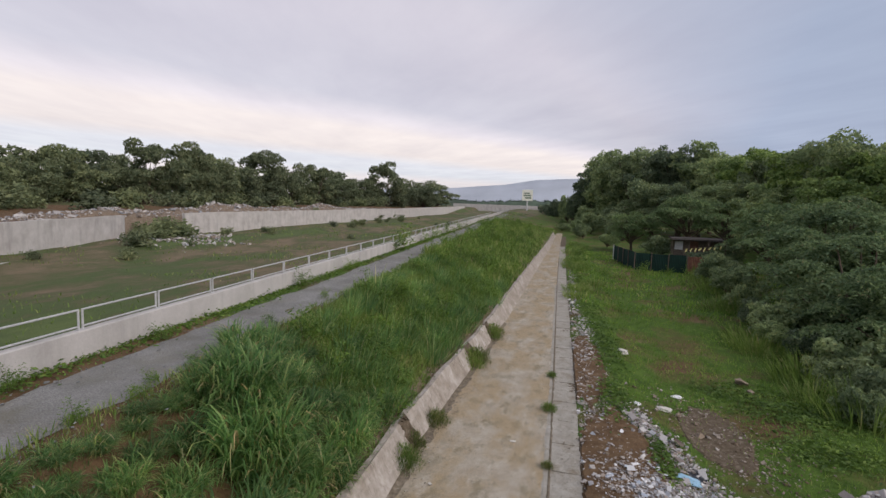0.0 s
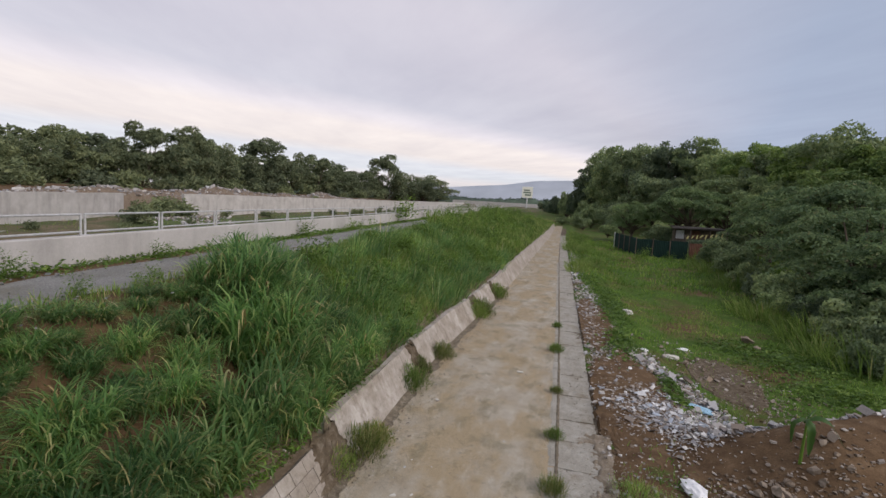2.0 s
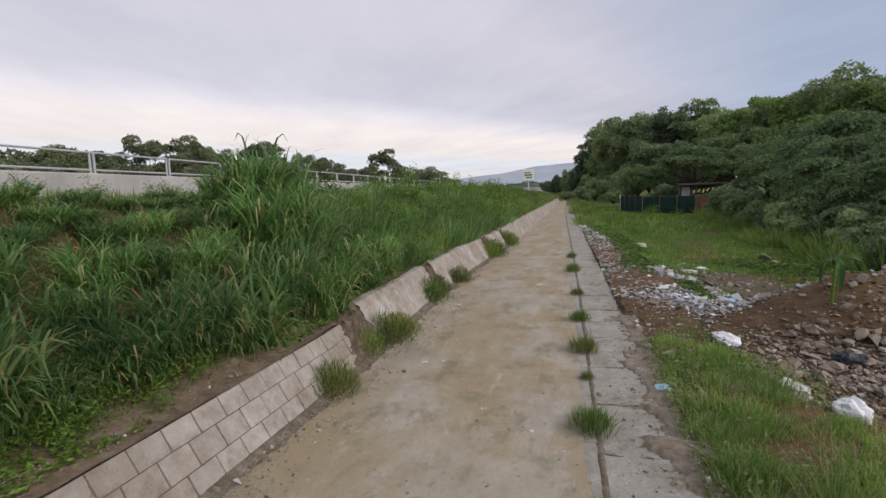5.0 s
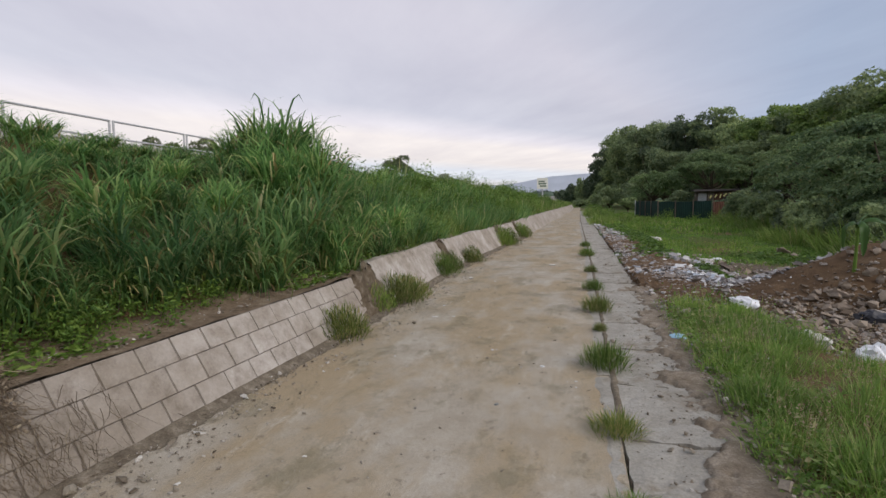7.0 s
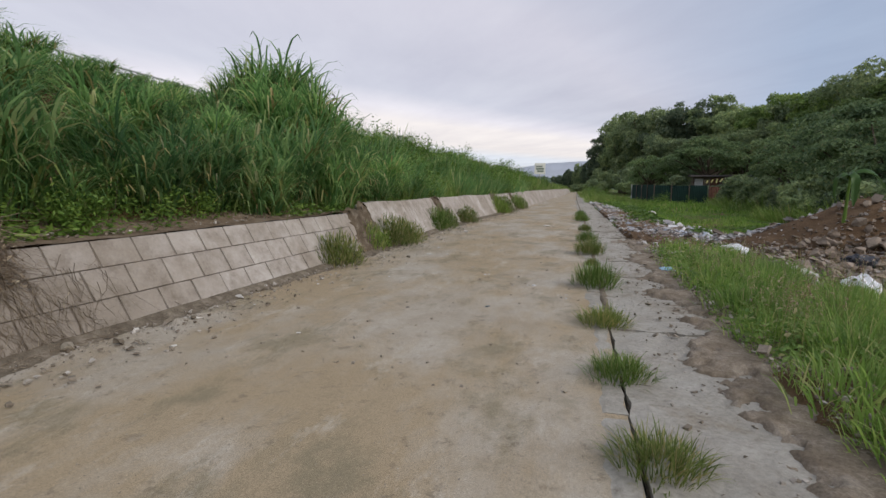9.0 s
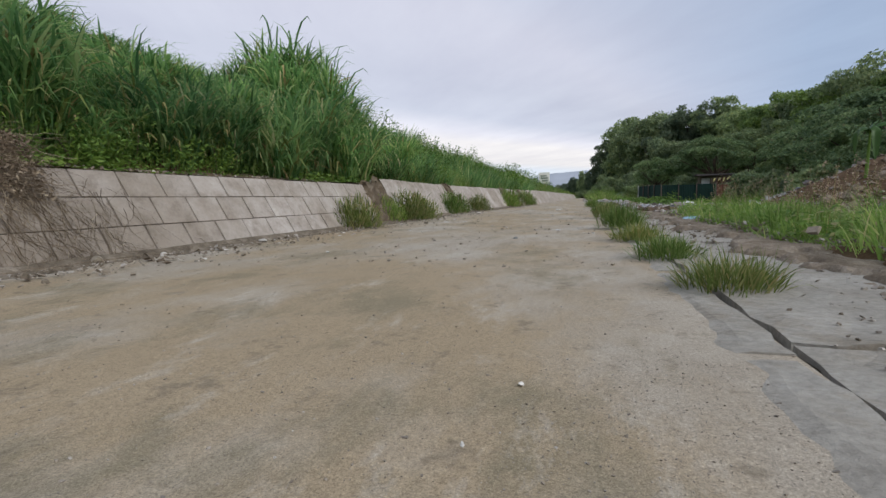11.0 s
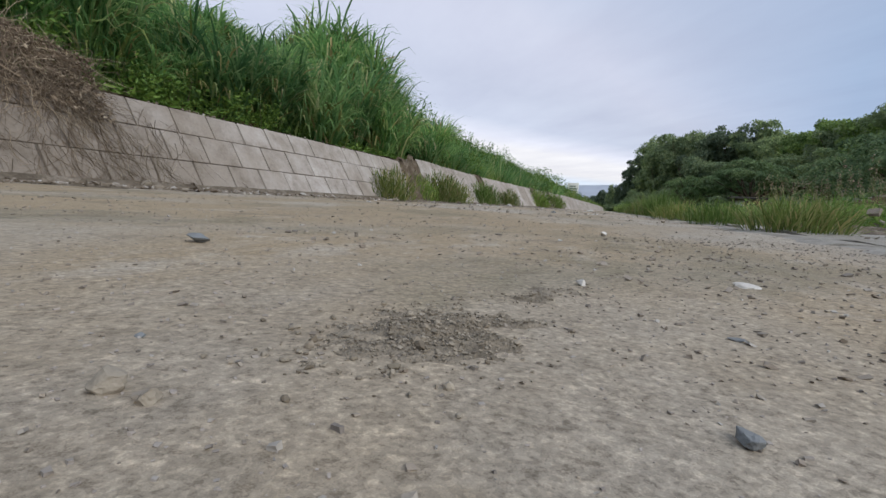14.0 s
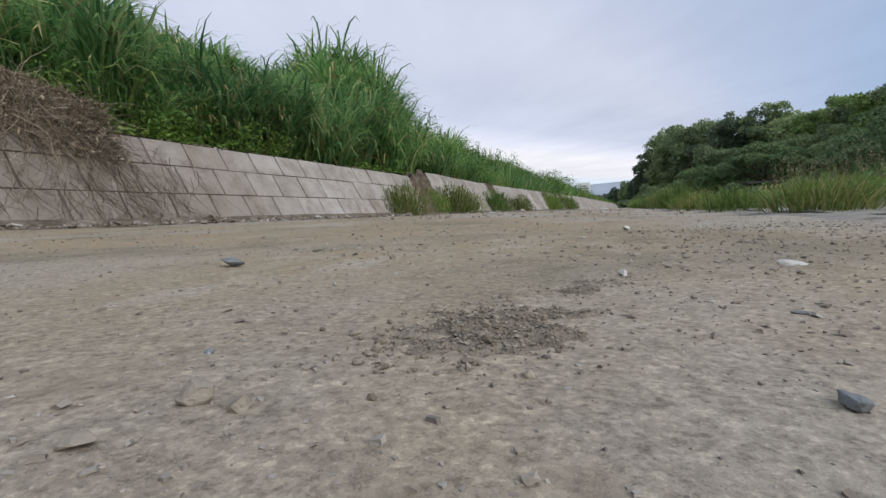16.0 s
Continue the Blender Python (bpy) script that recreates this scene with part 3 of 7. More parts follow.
ry = spread((-40, -1.5, 0.8), (-1.5, -0.4, 0.06), (-0.4, 0.9, 0.016), (0.9, 3.0, 0.04), (3.0, 12, 0.15), (12, 110, 0.8))
ru = np.unique(np.concatenate([np.linspace(0, 0.64, 24), np.linspace(0.64, 0.96, 64), np.linspace(0.96, 1, 4)]))
tagged(new("road", strip_mesh("road", lambda y: foot_x(y) - 0.1, lambda y: edge_x(y) - 0.012, ry, ru, road_z, ROAD)), "narrow pale concrete road with sandy stains", "road", kind="structure")
gravel_z = lambda x, y: 2.53 + 0.02 * vnoise(x, y, 0.5, 31) + 0.03 * vnoise(x, y, 3, 32)
tagged(new("gravel_road", strip_mesh("gravel_road", lambda y: parapet_x(y) + 0.75 + 0.25 * vnoise(y, y * 0 + 3, 1.2, 41), lambda y: parapet_x(y) + 2.75 + 0.35 * vnoise(y, y * 0, 1.5, 40), spread((-30, 40, 0.4), (40, 160, 2)), np.linspace(0, 1, 24), gravel_z, GRAVEL)), "grey crushed gravel service road on the embankment", "gravel road", kind="structure")

_gr = np.random.default_rng(35)  # loose crushed stone on the service road, thicker along its edges


def loose_gravel():
    n = 3600
    y = -3 + 43 * _gr.uniform(0, 1, n) ** 1.4
    side = _gr.uniform(0, 1, n)
    u = np.where(side < 0.55, 2.75 + _gr.normal(0, 0.35, n), np.where(side < 0.75, 0.8 + _gr.normal(0, 0.2, n), _gr.uniform(0.6, 3.0, n)))
    return parapet_x(y) + u, y, 0.028 * _gr.lognormal(0, 0.5, n)


LOOSE = loose_gravel()

# ---- parapet with its railing ----
def parapet(y0, y1, ztop=3.14, zfoot=2.2, thick=0.24):
    bm = bmesh.new()
    ys = np.arange(y0, y1 + 0.01, 2.35)
    rings = []
    for y in ys:
        x = float(parapet_x(y))
        rings.append([bm.verts.new(p) for p in ((x, y, zfoot), (x, y, ztop - 0.02), (x - 0.02, y, ztop), (x - thick + 0.02, y, ztop), (x - thick, y, ztop - 0.02), (x - thick, y, zfoot - 2.0))])
    for a, b in zip(rings, rings[1:]):
        for i in range(5):
            bm.faces.new((a[i], a[i + 1], b[i + 1], b[i]))
    bm.faces.new(rings[0][::-1]), bm.faces.new(rings[-1])
    bmesh.ops.recalc_face_normals(bm, faces=bm.faces[:])
    me = bpy.data.meshes.new("parapet_wall")
    bm.to_mesh(me)
    bm.free()
    me.materials.append(PARAPET)
    tagged(new("parapet_wall", me), "low pale concrete parapet wall with grey stains", "wall", kind="structure")


parapet(-20.55, 180)
PANEL = 2.35
rail = tagged(new("railing_panel"), "pale galvanised railing panel bolted onto the parapet", "railing", "railing panels on the parapet")
part("top_rail", bar_bm((0, 0.05, 0.46), (0, PANEL - 0.05, 0.46), 0.024), RAIL, rail)
part("bottom_rail", bar_bm((0, 0.05, 0.08), (0, PANEL - 0.05, 0.08), 0.022), RAIL, rail)
for _y in (0.05, PANEL - 0.05):
    post = part("post", bar_bm((0, _y, -0.01), (0, _y, 0.475), 0.025), RAIL, rail)
    part("base_plate", box_bm(-0.055, _y - 0.045, 0.0, 0.055, _y + 0.045, 0.012, 0.003), RAIL, post)
_tilt = Euler((0, 0, math.atan(0.085)))
_n = 0
_y = 8.87 - PANEL * 9
while _y < 120:
    _m = Matrix.LocRotScale((float(parapet_x(_y)) - 0.12, _y, 3.14), _tilt, None)
    if _n == 0:
        rail.matrix_basis = _m
    else:
        copy_thing(rail, _m)
    _n += 1
    _y += PANEL

# ---- the river's far walls ----
def long_wall(name, points, ztop, zfoot, thick, material, label):
    bm = bmesh.new()
    pts = [Vector((x, y, 0)) for x, y in points]
    rings = []
    for i, p in enumerate(pts):
        d = (pts[min(i + 1, len(pts) - 1)] - pts[max(i - 1, 0)]).normalized()
        n = Vector((-d.y, d.x, 0)) * thick
        jag = random.uniform(-0.06, 0.06)
        rings.append([bm.verts.new((q.x, q.y, z)) for q, z in ((p, zfoot), (p, ztop + jag), (p + n, ztop + jag), (p + n, zfoot))])
    for a, b in zip(rings, rings[1:]):
        for i in range(4):
            bm.faces.new((a[i], a[(i + 1) % 4], b[(i + 1) % 4], b[i]))
    bm.faces.new(rings[0]), bm.faces.new(rings[-1][::-1])
    bmesh.ops.recalc_face_normals(bm, faces=bm.faces[:])
    me = bpy.data.meshes.new(name)
    bm.to_mesh(me)
    bm.free()
    me.materials.append(material)
    return tagged(new(name, me), label, "wall", kind="structure")


def line(a, b, n):
    return [(a[0] + (b[0] - a[0]) * i / n, a[1] + (b[1] - a[1]) * i / n) for i in range(n + 1)]


long_wall("river_wall_near", line((-46, 8), (-63.2, 58.5), 14), 2.55, -1.6, 0.5, RIVER_WALL, "stained pale concrete flood wall with a broken end")
long_wall("river_wall_far", line((-61.8, 68.5), (-60.5, 165), 20) + line((-60.5, 165), (-66, 300), 12)[1:], 2.75, -1.2, 0.5, RIVER_WALL, "long pale concrete flood wall across the river bed")
long_wall("river_wall_end", line((-82, 335), (-22, 330), 16), 4.2, -1.0, 0.8, RIVER_WALL, "distant pale concrete wall where the river bends")
long_wall("river_ledge", line((-43.4, 8), (-60.2, 58), 12), -1.05, -2.6, 3.0, RIVER_WALL, "low dirt-covered concrete ledge under the flood wall")

# ---- block wall beside the road (blocks are added last) ----
GAPS = [(6.80, 7.30), (11.8, 12.1), (18.75, 19.2), (22.55, 22.9)]


def tall(y):
    """How much taller the wall is past its first break."""
    return float(np.interp(y, [6.6, 7.4, 24, 30], [1.0, 1.2, 1.2, 1.3]))


def wall_point(y, z, out=0.0):
    """A point of the wall's sloping face at height z, out metres proud of it."""
    k = 1 / math.hypot(1, WALL_LEAN)
    z = z * tall(y) if z > 0 else z
    return Vector((float(foot_x(y)) - WALL_LEAN * z + out * k, y, z + out * k * WALL_LEAN))


def wall_core():
    ys = np.arange(-12.0, 100.1, 0.4)
    V, F = [], []
    for y in ys:
        low = any(a < y < b for a, b in GAPS)
        top = WALL_TOP - (0.07 if low else 0.02) + 0.015 * math.sin(y * 1.7)
        for z, back in ((-0.1, 0), (top, 0), (top, 0.16), (-0.1, 0.5)):
            p = wall_point(y, z, -0.010 if y < 7.0 else 0.002 + 0.004 * float(vnoise(y, z * 3, 0.5, 95)))
            V.append((p.x - back, y, p.z))
    for i in range(len(ys) - 1):
        for k in range(3):
            a = i * 4 + k
            F.append((a, a + 1, a + 5, a + 4))
    me = mesh_of("block_wall", V, F, MORTAR)
    me.materials.append(BLOCK)  # past its first break the wall is rendered over
    for q in me.polygons:
        q.material_index = int(V[q.vertices[0]][1] > 6.9)
    return me


block_wall = tagged(new("block_wall", wall_core()), "low sloping retaining wall of pale concrete blocks with dark joints", "retaining wall", kind="structure")


# ---- grass, leaves, stones: array builders ----
def rng_of(seed):
    return np.random.default_rng(seed)


def blades(rng, roots, height, width, lean, droop, segs=4):
    """Bent, tapered blades of grass: verts and quads."""
    n = len(roots)
    ang = rng.uniform(0, 2 * np.pi, n) if np.isscalar(lean) else np.arctan2(lean[:, 1], lean[:, 0])
    amount = (np.full(n, lean) * rng.uniform(0.3, 1.3, n)) if np.isscalar(lean) else np.hypot(lean[:, 0], lean[:, 1])
    dirs = np.stack([np.cos(ang), np.sin(ang), 0 * ang], -1)
    face = ang + np.pi / 2 + rng.normal(0, 0.5, n)
    side = np.stack([np.cos(face), np.sin(face), 0 * face], -1)
    V = np.zeros((n, segs + 1, 2, 3))
    pos = np.array(roots, float)
    tilt = amount * 0.5
    step = height / segs
    for k in range(segs + 1):
        w = width * (0.75 + 0.5 * min(k, 1)) * (1 - (k / segs) ** 2 * 0.92)
        V[:, k, 0] = pos - side * w[:, None] / 2
        V[:, k, 1] = pos + side * w[:, None] / 2
        pos = pos + (dirs * np.sin(tilt)[:, None] + np.array([0, 0, 1.0]) * np.cos(tilt)[:, None]) * step[:, None]
        tilt = tilt + droop * amount * (k + 1) / segs
    base = np.arange(n)[:, None] * (2 * (segs + 1))
    ks = np.arange(segs)[None, :] * 2
    a = (base + ks)[..., None]
    F = np.concatenate([a, a + 1, a + 3, a + 2], -1).reshape(-1, 4)
    return V.reshape(-1, 3), F


def tube(points, radii, sides=6):
    """A tapered tube along points: verts and quads."""
    P = np.asarray(points, float)
    V, F = [], []
    for i, (p, r) in enumerate(zip(P, radii)):
        d = P[min(i + 1, len(P) - 1)] - P[max(i - 1, 0)]
        d /= np.linalg.norm(d) + 1e-9
        a = np.cross(d, (0.3, 0.9, 0.2))
        a /= np.linalg.norm(a) + 1e-9
        b = np.cross(d, a)
        for k in range(sides):
            t = 2 * np.pi * k / sides
            V.append(p + r * (np.cos(t) * a + np.sin(t) * b))
    for i in range(len(P) - 1):
        for k in range(sides):
            F.append((i * sides + k, i * sides + (k + 1) % sides, (i + 1) * sides + (k + 1) % sides, (i + 1) * sides + k))
    return np.array(V), np.array(F)


def join(pieces):
    V, F, off = [], [], 0
    for v, f in pieces:
        V.append(v), F.append(f + off)
        off += len(v)
    return np.concatenate(V), np.concatenate(F)


def sprigs(rng, at, size, facing, loose=0.6):
    """Three-cornered sprays of leaves for trees, lying roughly square to the way they face."""
    n = len(at)
    c = facing + rng.normal(0, loose, (n, 3))
    c /= np.linalg.norm(c, axis=1)[:, None] + 1e-9
    a = np.cross(c, rng.normal(0, 1, (n, 3)))
    a /= np.linalg.norm(a, axis=1)[:, None] + 1e-9
    b = np.cross(c, a)
    s = (size * rng.uniform(0.6, 1.4, n))[:, None]
    V = np.stack([at - a * s * 0.9, at + a * s * 0.7 + b * s * 0.5, at + a * s * 0.5 - b * s * 0.55], 1)
    i = np.arange(n)[:, None] * 3
    return V.reshape(-1, 3), np.concatenate([i, i + 1, i + 2], -1)


def leaves(rng, at, size, flat=0.5):
    """Folded four-cornered leaves at the given places, turned at random; flat keeps them near level."""
    n = len(at)
    a = rng.normal(0, 1, (n, 3))
    a[:, 2] *= 1 - flat
    a /= np.linalg.norm(a, axis=1)[:, None] + 1e-9
    b = rng.normal(0, 1, (n, 3))
    b[:, 2] *= 1 - flat
    b -= (a * b).sum(1)[:, None] * a
    b /= np.linalg.norm(b, axis=1)[:, None] + 1e-9
    c = np.cross(a, b)
    s = (size * rng.uniform(0.6, 1.4, n))[:, None]
    V = np.stack([at - a * s, at - b * s * 0.42 + c * s * 0.16, at + a * s, at + b * s * 0.42 + c * s * 0.16], 1)
    i = np.arange(n)[:, None] * 4
    return V.reshape(-1, 3), np.concatenate([i, i + 1, i + 2, i + 3], -1)


_t = (1 + 5 ** 0.5) / 2
ICO_V = np.array([(-1, _t, 0), (1, _t, 0), (-1, -_t, 0), (1, -_t, 0), (0, -1, _t), (0, 1, _t), (0, -1, -_t), (0, 1, -_t), (_t, 0, -1), (_t, 0, 1), (-_t, 0, -1), (-_t, 0, 1)]) / 1.9
ICO_F = np.array([(0, 11, 5), (0, 5, 1), (0, 1, 7), (0, 7, 10), (0, 10, 11), (1, 5, 9), (5, 11, 4), (11, 10, 2), (10, 7, 6), (7, 1, 8), (3, 9, 4), (3, 4, 2), (3, 2, 6), (3, 6, 8), (3, 8, 9), (4, 9, 5), (2, 4, 11), (6, 2, 10), (8, 6, 7), (9, 8, 1)])


def stones(rng, at, size, squash=0.6):
    """Many small angular stones."""
    n = len(at)
    shape = ICO_V[None] * (1 + rng.uniform(-0.28, 0.28, (n, 12, 1)))
    shape = shape * np.stack([rng.uniform(0.7, 1.3, n), rng.uniform(0.55, 1.0, n), squash * rng.uniform(0.5, 1.1, n)], -1)[:, None]
    a = rng.uniform(0, 2 * np.pi, n)
    c, s = np.cos(a)[:, None], np.sin(a)[:, None]
    x, y = shape[..., 0] * c - shape[..., 1] * s, shape[..., 0] * s + shape[..., 1] * c
    V = np.stack([x, y, shape[..., 2]], -1) * size[:, None, None] / 2 + at[:, None]
    F = ICO_F[None] + (np.arange(n) * 12)[:, None, None]
    return V.reshape(-1, 3), F.reshape(-1, 3)


CUBE_V = np.array([(x, y, z) for x in (-1, 1) for y in (-1, 1) for z in (-1, 1)], float) * 0.62
CUBE_F = np.array([(0, 1, 3, 2), (4, 6, 7, 5), (0, 4, 5, 1), (2, 3, 7, 6), (0, 2, 6, 4), (1, 5, 7, 3)])


def chips(rng, at, size, squash=0.5, tumble=0.5):
    """Many small angular chips and shards, lying at odd angles."""
    n = len(at)
    shape = CUBE_V[None] * (1 + rng.uniform(-0.45, 0.3, (n, 8, 3)))
    shape = shape * np.stack([rng.uniform(0.7, 1.4, n), rng.uniform(0.45, 1.0, n), squash * rng.uniform(0.4, 1.2, n)], -1)[:, None]
    for i, j, amount in ((1, 2, tumble), (0, 2, tumble), (0, 1, np.pi)):
        a = rng.uniform(-amount, amount, n)[:, None]
        p, q = shape[..., i] * np.cos(a) - shape[..., j] * np.sin(a), shape[..., i] * np.sin(a) + shape[..., j] * np.cos(a)
        shape[..., i], shape[..., j] = p, q
    V = shape * size[:, None, None] / 2 + at[:, None]
    F = CUBE_F[None] + (np.arange(n) * 8)[:, None, None]
    return V.reshape(-1, 3), F.reshape(-1, 4)


def stone_mesh(name, seed, sx, sy, sz, material, rough=0.16, cuts=2):
    """One broken stone resting on z = 0, with chipped faces."""
    r = random.Random(seed)
    bm = bmesh.new()
    bmesh.ops.create_icosphere(bm, subdivisions=cuts, radius=0.5)
    planes = [(Vector([r.gauss(0, 1) for _ in range(3)]).normalized(), r.uniform(0.20, 0.36)) for _ in range(15)]
    for v in bm.verts:
        for nrm, d in planes:
            over = v.co.dot(nrm) - d
            if over > 0:
                v.co -= nrm * over
        v.co += v.co.normalized() * r.uniform(-rough, rough) * 0.2
        v.co = Vector((v.co.x * sx, v.co.y * sy, v.co.z * sz)) * 1.25
    low = min(v.co.z for v in bm.verts)
    for v in bm.verts:
        v.co.z -= low
    me = bpy.data.meshes.new(name)
    bm.to_mesh(me)
    bm.free()
    me.materials.append(material)
    return me


def stuff(name, vf, material, label, category):
    return tagged(new(name, mesh_of(name, *vf, material)), label, category, kind="stuff")


stuff("loose_gravel", chips(rng_of(36), np.stack([LOOSE[0], LOOSE[1], np.maximum(gravel_z(LOOSE[0], LOOSE[1]), 2.5) + LOOSE[2] * 0.25], -1), LOOSE[2]), GRAVEL_STONE, "loose crushed stone on the service road", "gravel")


# ---- tall grass on the embankment ----
def tussock_mesh(seed, count, height, spread_r, width, lean=0.9, droop=0.55, segs=6, material=None):
    rng = rng_of(seed)
    r = spread_r * np.sqrt(rng.uniform(0, 1, count))
    a = rng.uniform(0, 2 * np.pi, count)
    roots = np.stack([r * np.cos(a), r * np.sin(a), np.zeros(count) - 0.05], -1)
    out = np.stack([np.cos(a), np.sin(a)], -1) * (0.42 + r / spread_r * 0.6)[:, None] * lean + rng.normal(0, 0.22, (count, 2))
    h = height * rng.uniform(0.55, 1.15, count) * (1.1 - 0.35 * r / spread_r)
    return mesh_of("blades", *blades(rng, roots, h, np.full(count, width) * rng.uniform(0.7, 1.3, count), out, droop, segs), material or TALL_GRASS)


def cane_tussock(seed, culms, height, spread_r, leaf_len, width):
    """A mound of leafy canes: meshes of the stems with the green blades that rise from them and hang over, and of the dry blades; and its height."""
    rng = rng_of(seed)
    stems, roots, lens, leans = [], [], [], []
    for _ in range(culms):
        r, a = spread_r * math.sqrt(rng.uniform(0, 1)), rng.uniform(0, 2 * np.pi)
        out = np.array([math.cos(a), math.sin(a), 0.0])
        foot = out * r * 0.6 + (0, 0, -0.06)
        tall_by = height * rng.uniform(0.6, 1.08) * (1.08 - 0.30 * r / spread_r)
        tilt = 0.05 + 0.34 * r / spread_r + rng.normal(0, 0.07)
        pts = [foot + (out * math.sin(tilt) + np.array([0, 0, math.cos(tilt)])) * tall_by * k / 2 + out * 0.05 * tall_by * (k / 2) ** 2 for k in range(3)]
        stems.append(tube(pts[::2], [0.008, 0.004], 3))
        for k in range(9):
            t = rng.uniform(0.10, 1.0) ** 0.75
            p = pts[0] * (1 - t) + pts[2] * t
            b = rng.uniform(0, 2 * np.pi)
            d = np.array([math.cos(b), math.sin(b)]) * rng.uniform(0.4, 1.0) + out[:2] * 0.55
            d *= max(1.0, 0.85 / (np.linalg.norm(d) + 1e-6))
            roots.append(p), leans.append(d * (0.66 + 0.25 * (1 - t) + rng.uniform(0, 0.25)))
            lens.append(leaf_len * rng.uniform(0.6, 1.2))
    roots, lens, leans = np.array(roots), np.array(lens), np.array(leans)
    n = len(roots)
    dry = (rng.uniform(0, 1, n) < 0.10) & (roots[:, 2] < height * 0.75)
    leaf = [blades(rng, roots[w], lens[w], width * rng.uniform(0.6, 1.25, w.sum()), leans[w] * k, 1.15, 4) for w, k in ((~dry, 1.0), (dry, 1.25))]
    return mesh_of("foliage", *join(stems + leaf[:1]), TALL_GRASS), mesh_of("dry_foliage", *leaf[1], DRY_GRASS), float(np.percentile(leaf[0][0][:, 2], 98))


def cane_thing(meshes):
    t = tagged(new("grass_tussock"), "tall arching green grass tussock on the embankment", "grass", "grass tussocks on the embankment")
    child("foliage", meshes[0], t), child("dry_foliage", meshes[1], t, "dry straw-coloured hanging blades")
    return t


MID = [tussock_mesh(120 + i, 105, h, r, 0.019, 0.9, 0.55, 3) for i, (h, r) in enumerate([(0.75, 0.38), (0.6, 0.42), (0.9, 0.40), (0.55, 0.5)])]
FAR = [tussock_mesh(140 + i, 200, h, r, 0.02, 0.9, 0.55, 3, LOW_GRASS) for i, (h, r) in enumerate([(0.8, 0.9), (0.65, 1.0), (0.95, 0.8)])]


def slope_spot(rng, y0, y1, t0, t1):
    y = rng.uniform(y0, y1)
    top, ledge = float(parapet_x(y)) + 3.25, float(foot_x(y)) - 0.95
    x = top + rng.uniform(t0, t1) * (ledge - top)
    return x, y, float(ground_z(x, y))


def plant(mesh, x, y, z, scale, turn, name, label, group, lean=0.0):
    ob = new(name, mesh)
    ob.matrix_basis = Matrix.LocRotScale((x, y, z), Euler((0, lean, turn)), (scale, scale, scale))
    return tagged(ob, label, "grass", group)


CANE_MESHES = [cane_tussock(100 + i, n, h, r, l, 0.025) for i, (n, h, r, l) in enumerate([(60, 0.85, 0.46, 0.66), (58, 0.76, 0.46, 0.62), (62, 1.0, 0.42, 0.66), (56, 0.70, 0.46, 0.60), (60, 0.92, 0.42, 0.68)])]
CANES = [cane_thing(m) for m in CANE_MESHES]
# how high the grass stands: down the embankment (0 at its top), along the road
GRASS_T = (0.1, 0.35, 0.65, 0.95)
GRASS_Y = (-4, 2.5, 3.5, 5, 5.75, 6.5, 7.25, 8, 8.75, 9.5, 10.25, 11, 12)
GRASS_H = ((0.5, 0.6, 0.55, 0.25, 0.28, 0.25, 0.25, 0.5, 0.95, 0.95, 0.8, 0.5, 0.3), (0.8, 0.8, 0.5, 0.45, 0.45, 0.5, 0.75, 1.35, 1.4, 1.05, 0.8, 0.45, 0.3),
           (1.1, 1.0, 0.8, 0.65, 0.78, 1.15, 1.4, 1.4, 1.35, 1.05, 0.8, 0.55, 0.35), (1.2, 1.1, 0.95, 1.0, 1.2, 1.25, 1.4, 1.4, 1.25, 0.95, 0.85, 0.8, 0.6))


def grass_height(t, y):
    return float(np.interp(t, GRASS_T, [np.interp(y, GRASS_Y, h) for h in GRASS_H]))
_r = rng_of(7)
_used = set()


def set_cane(k, x, y, tall_by, turn):
    m = Matrix.LocRotScale((x, y, float(ground_z(x, y))), Euler((0, 0.06, turn)), None)
    if k in _used:
        ob = copy_thing(CANES[k], m)
    else:
        ob = CANES[k]
        ob.matrix_basis = m
        _used.add(k)
    up = tall_by / CANE_MESHES[k][2]
    ob.scale = (0.32 + 0.62 * up, 0.32 + 0.62 * up, up)
    return ob


_mounds = []
for _i in range(9000):
    x, y, z = slope_spot(_r, -3.5, 12.0, 0.0, 1.05)
    t = (x - float(parapet_x(y)) - 3.25) / (float(foot_x(y)) - 0.95 - float(parapet_x(y)) - 3.25)
    tall_by = grass_height(t, y) * float(_r.uniform(0.66, 1.05))
    size = 0.36 + 0.6 * tall_by
    if any((x - a) ** 2 + (y - b) ** 2 < (0.415 * (size + c)) ** 2 for a, b, c in _mounds):
        continue
    _mounds.append((x, y, size))
    set_cane(int(_r.integers(5)), x, y, tall_by, float(_r.uniform(0, 6.28)))
for _i in range(11):  # a lower row along the ledge
    _y = 1.2 + 0.55 * _i + float(_r.uniform(-0.15, 0.15))
    set_cane(int(_r.integers(5)), float(foot_x(_y)) - 1.12 - float(_r.uniform(0, 0.15)), _y, float(_r.uniform(0.42, 0.72)), _y * 7)
for _x, _y, _s in ((-6.15, 8.35, 1.50), (-5.95, 8.55, 1.45), (-6.3, 8.6, 1.45), (-5.6, 8.3, 1.35), (-5.2, 7.9, 1.35), (-4.85, 7.6, 1.3)):
    set_cane(2, _x, _y, _s, _x * 5)["label"] = "very tall green grass tussock with drooping tips"
for _i in range(140):
    x, y, z = slope_spot(_r, 11.2, 32, 0.0, 1.02)
    plant(MID[_r.integers(len(MID))], x, y, z, _r.uniform(0.8, 1.35), _r.uniform(0, 6.28), "weed_tussock", "soft green weed tussock on the embankment slope", "weed tussocks on the embankment")


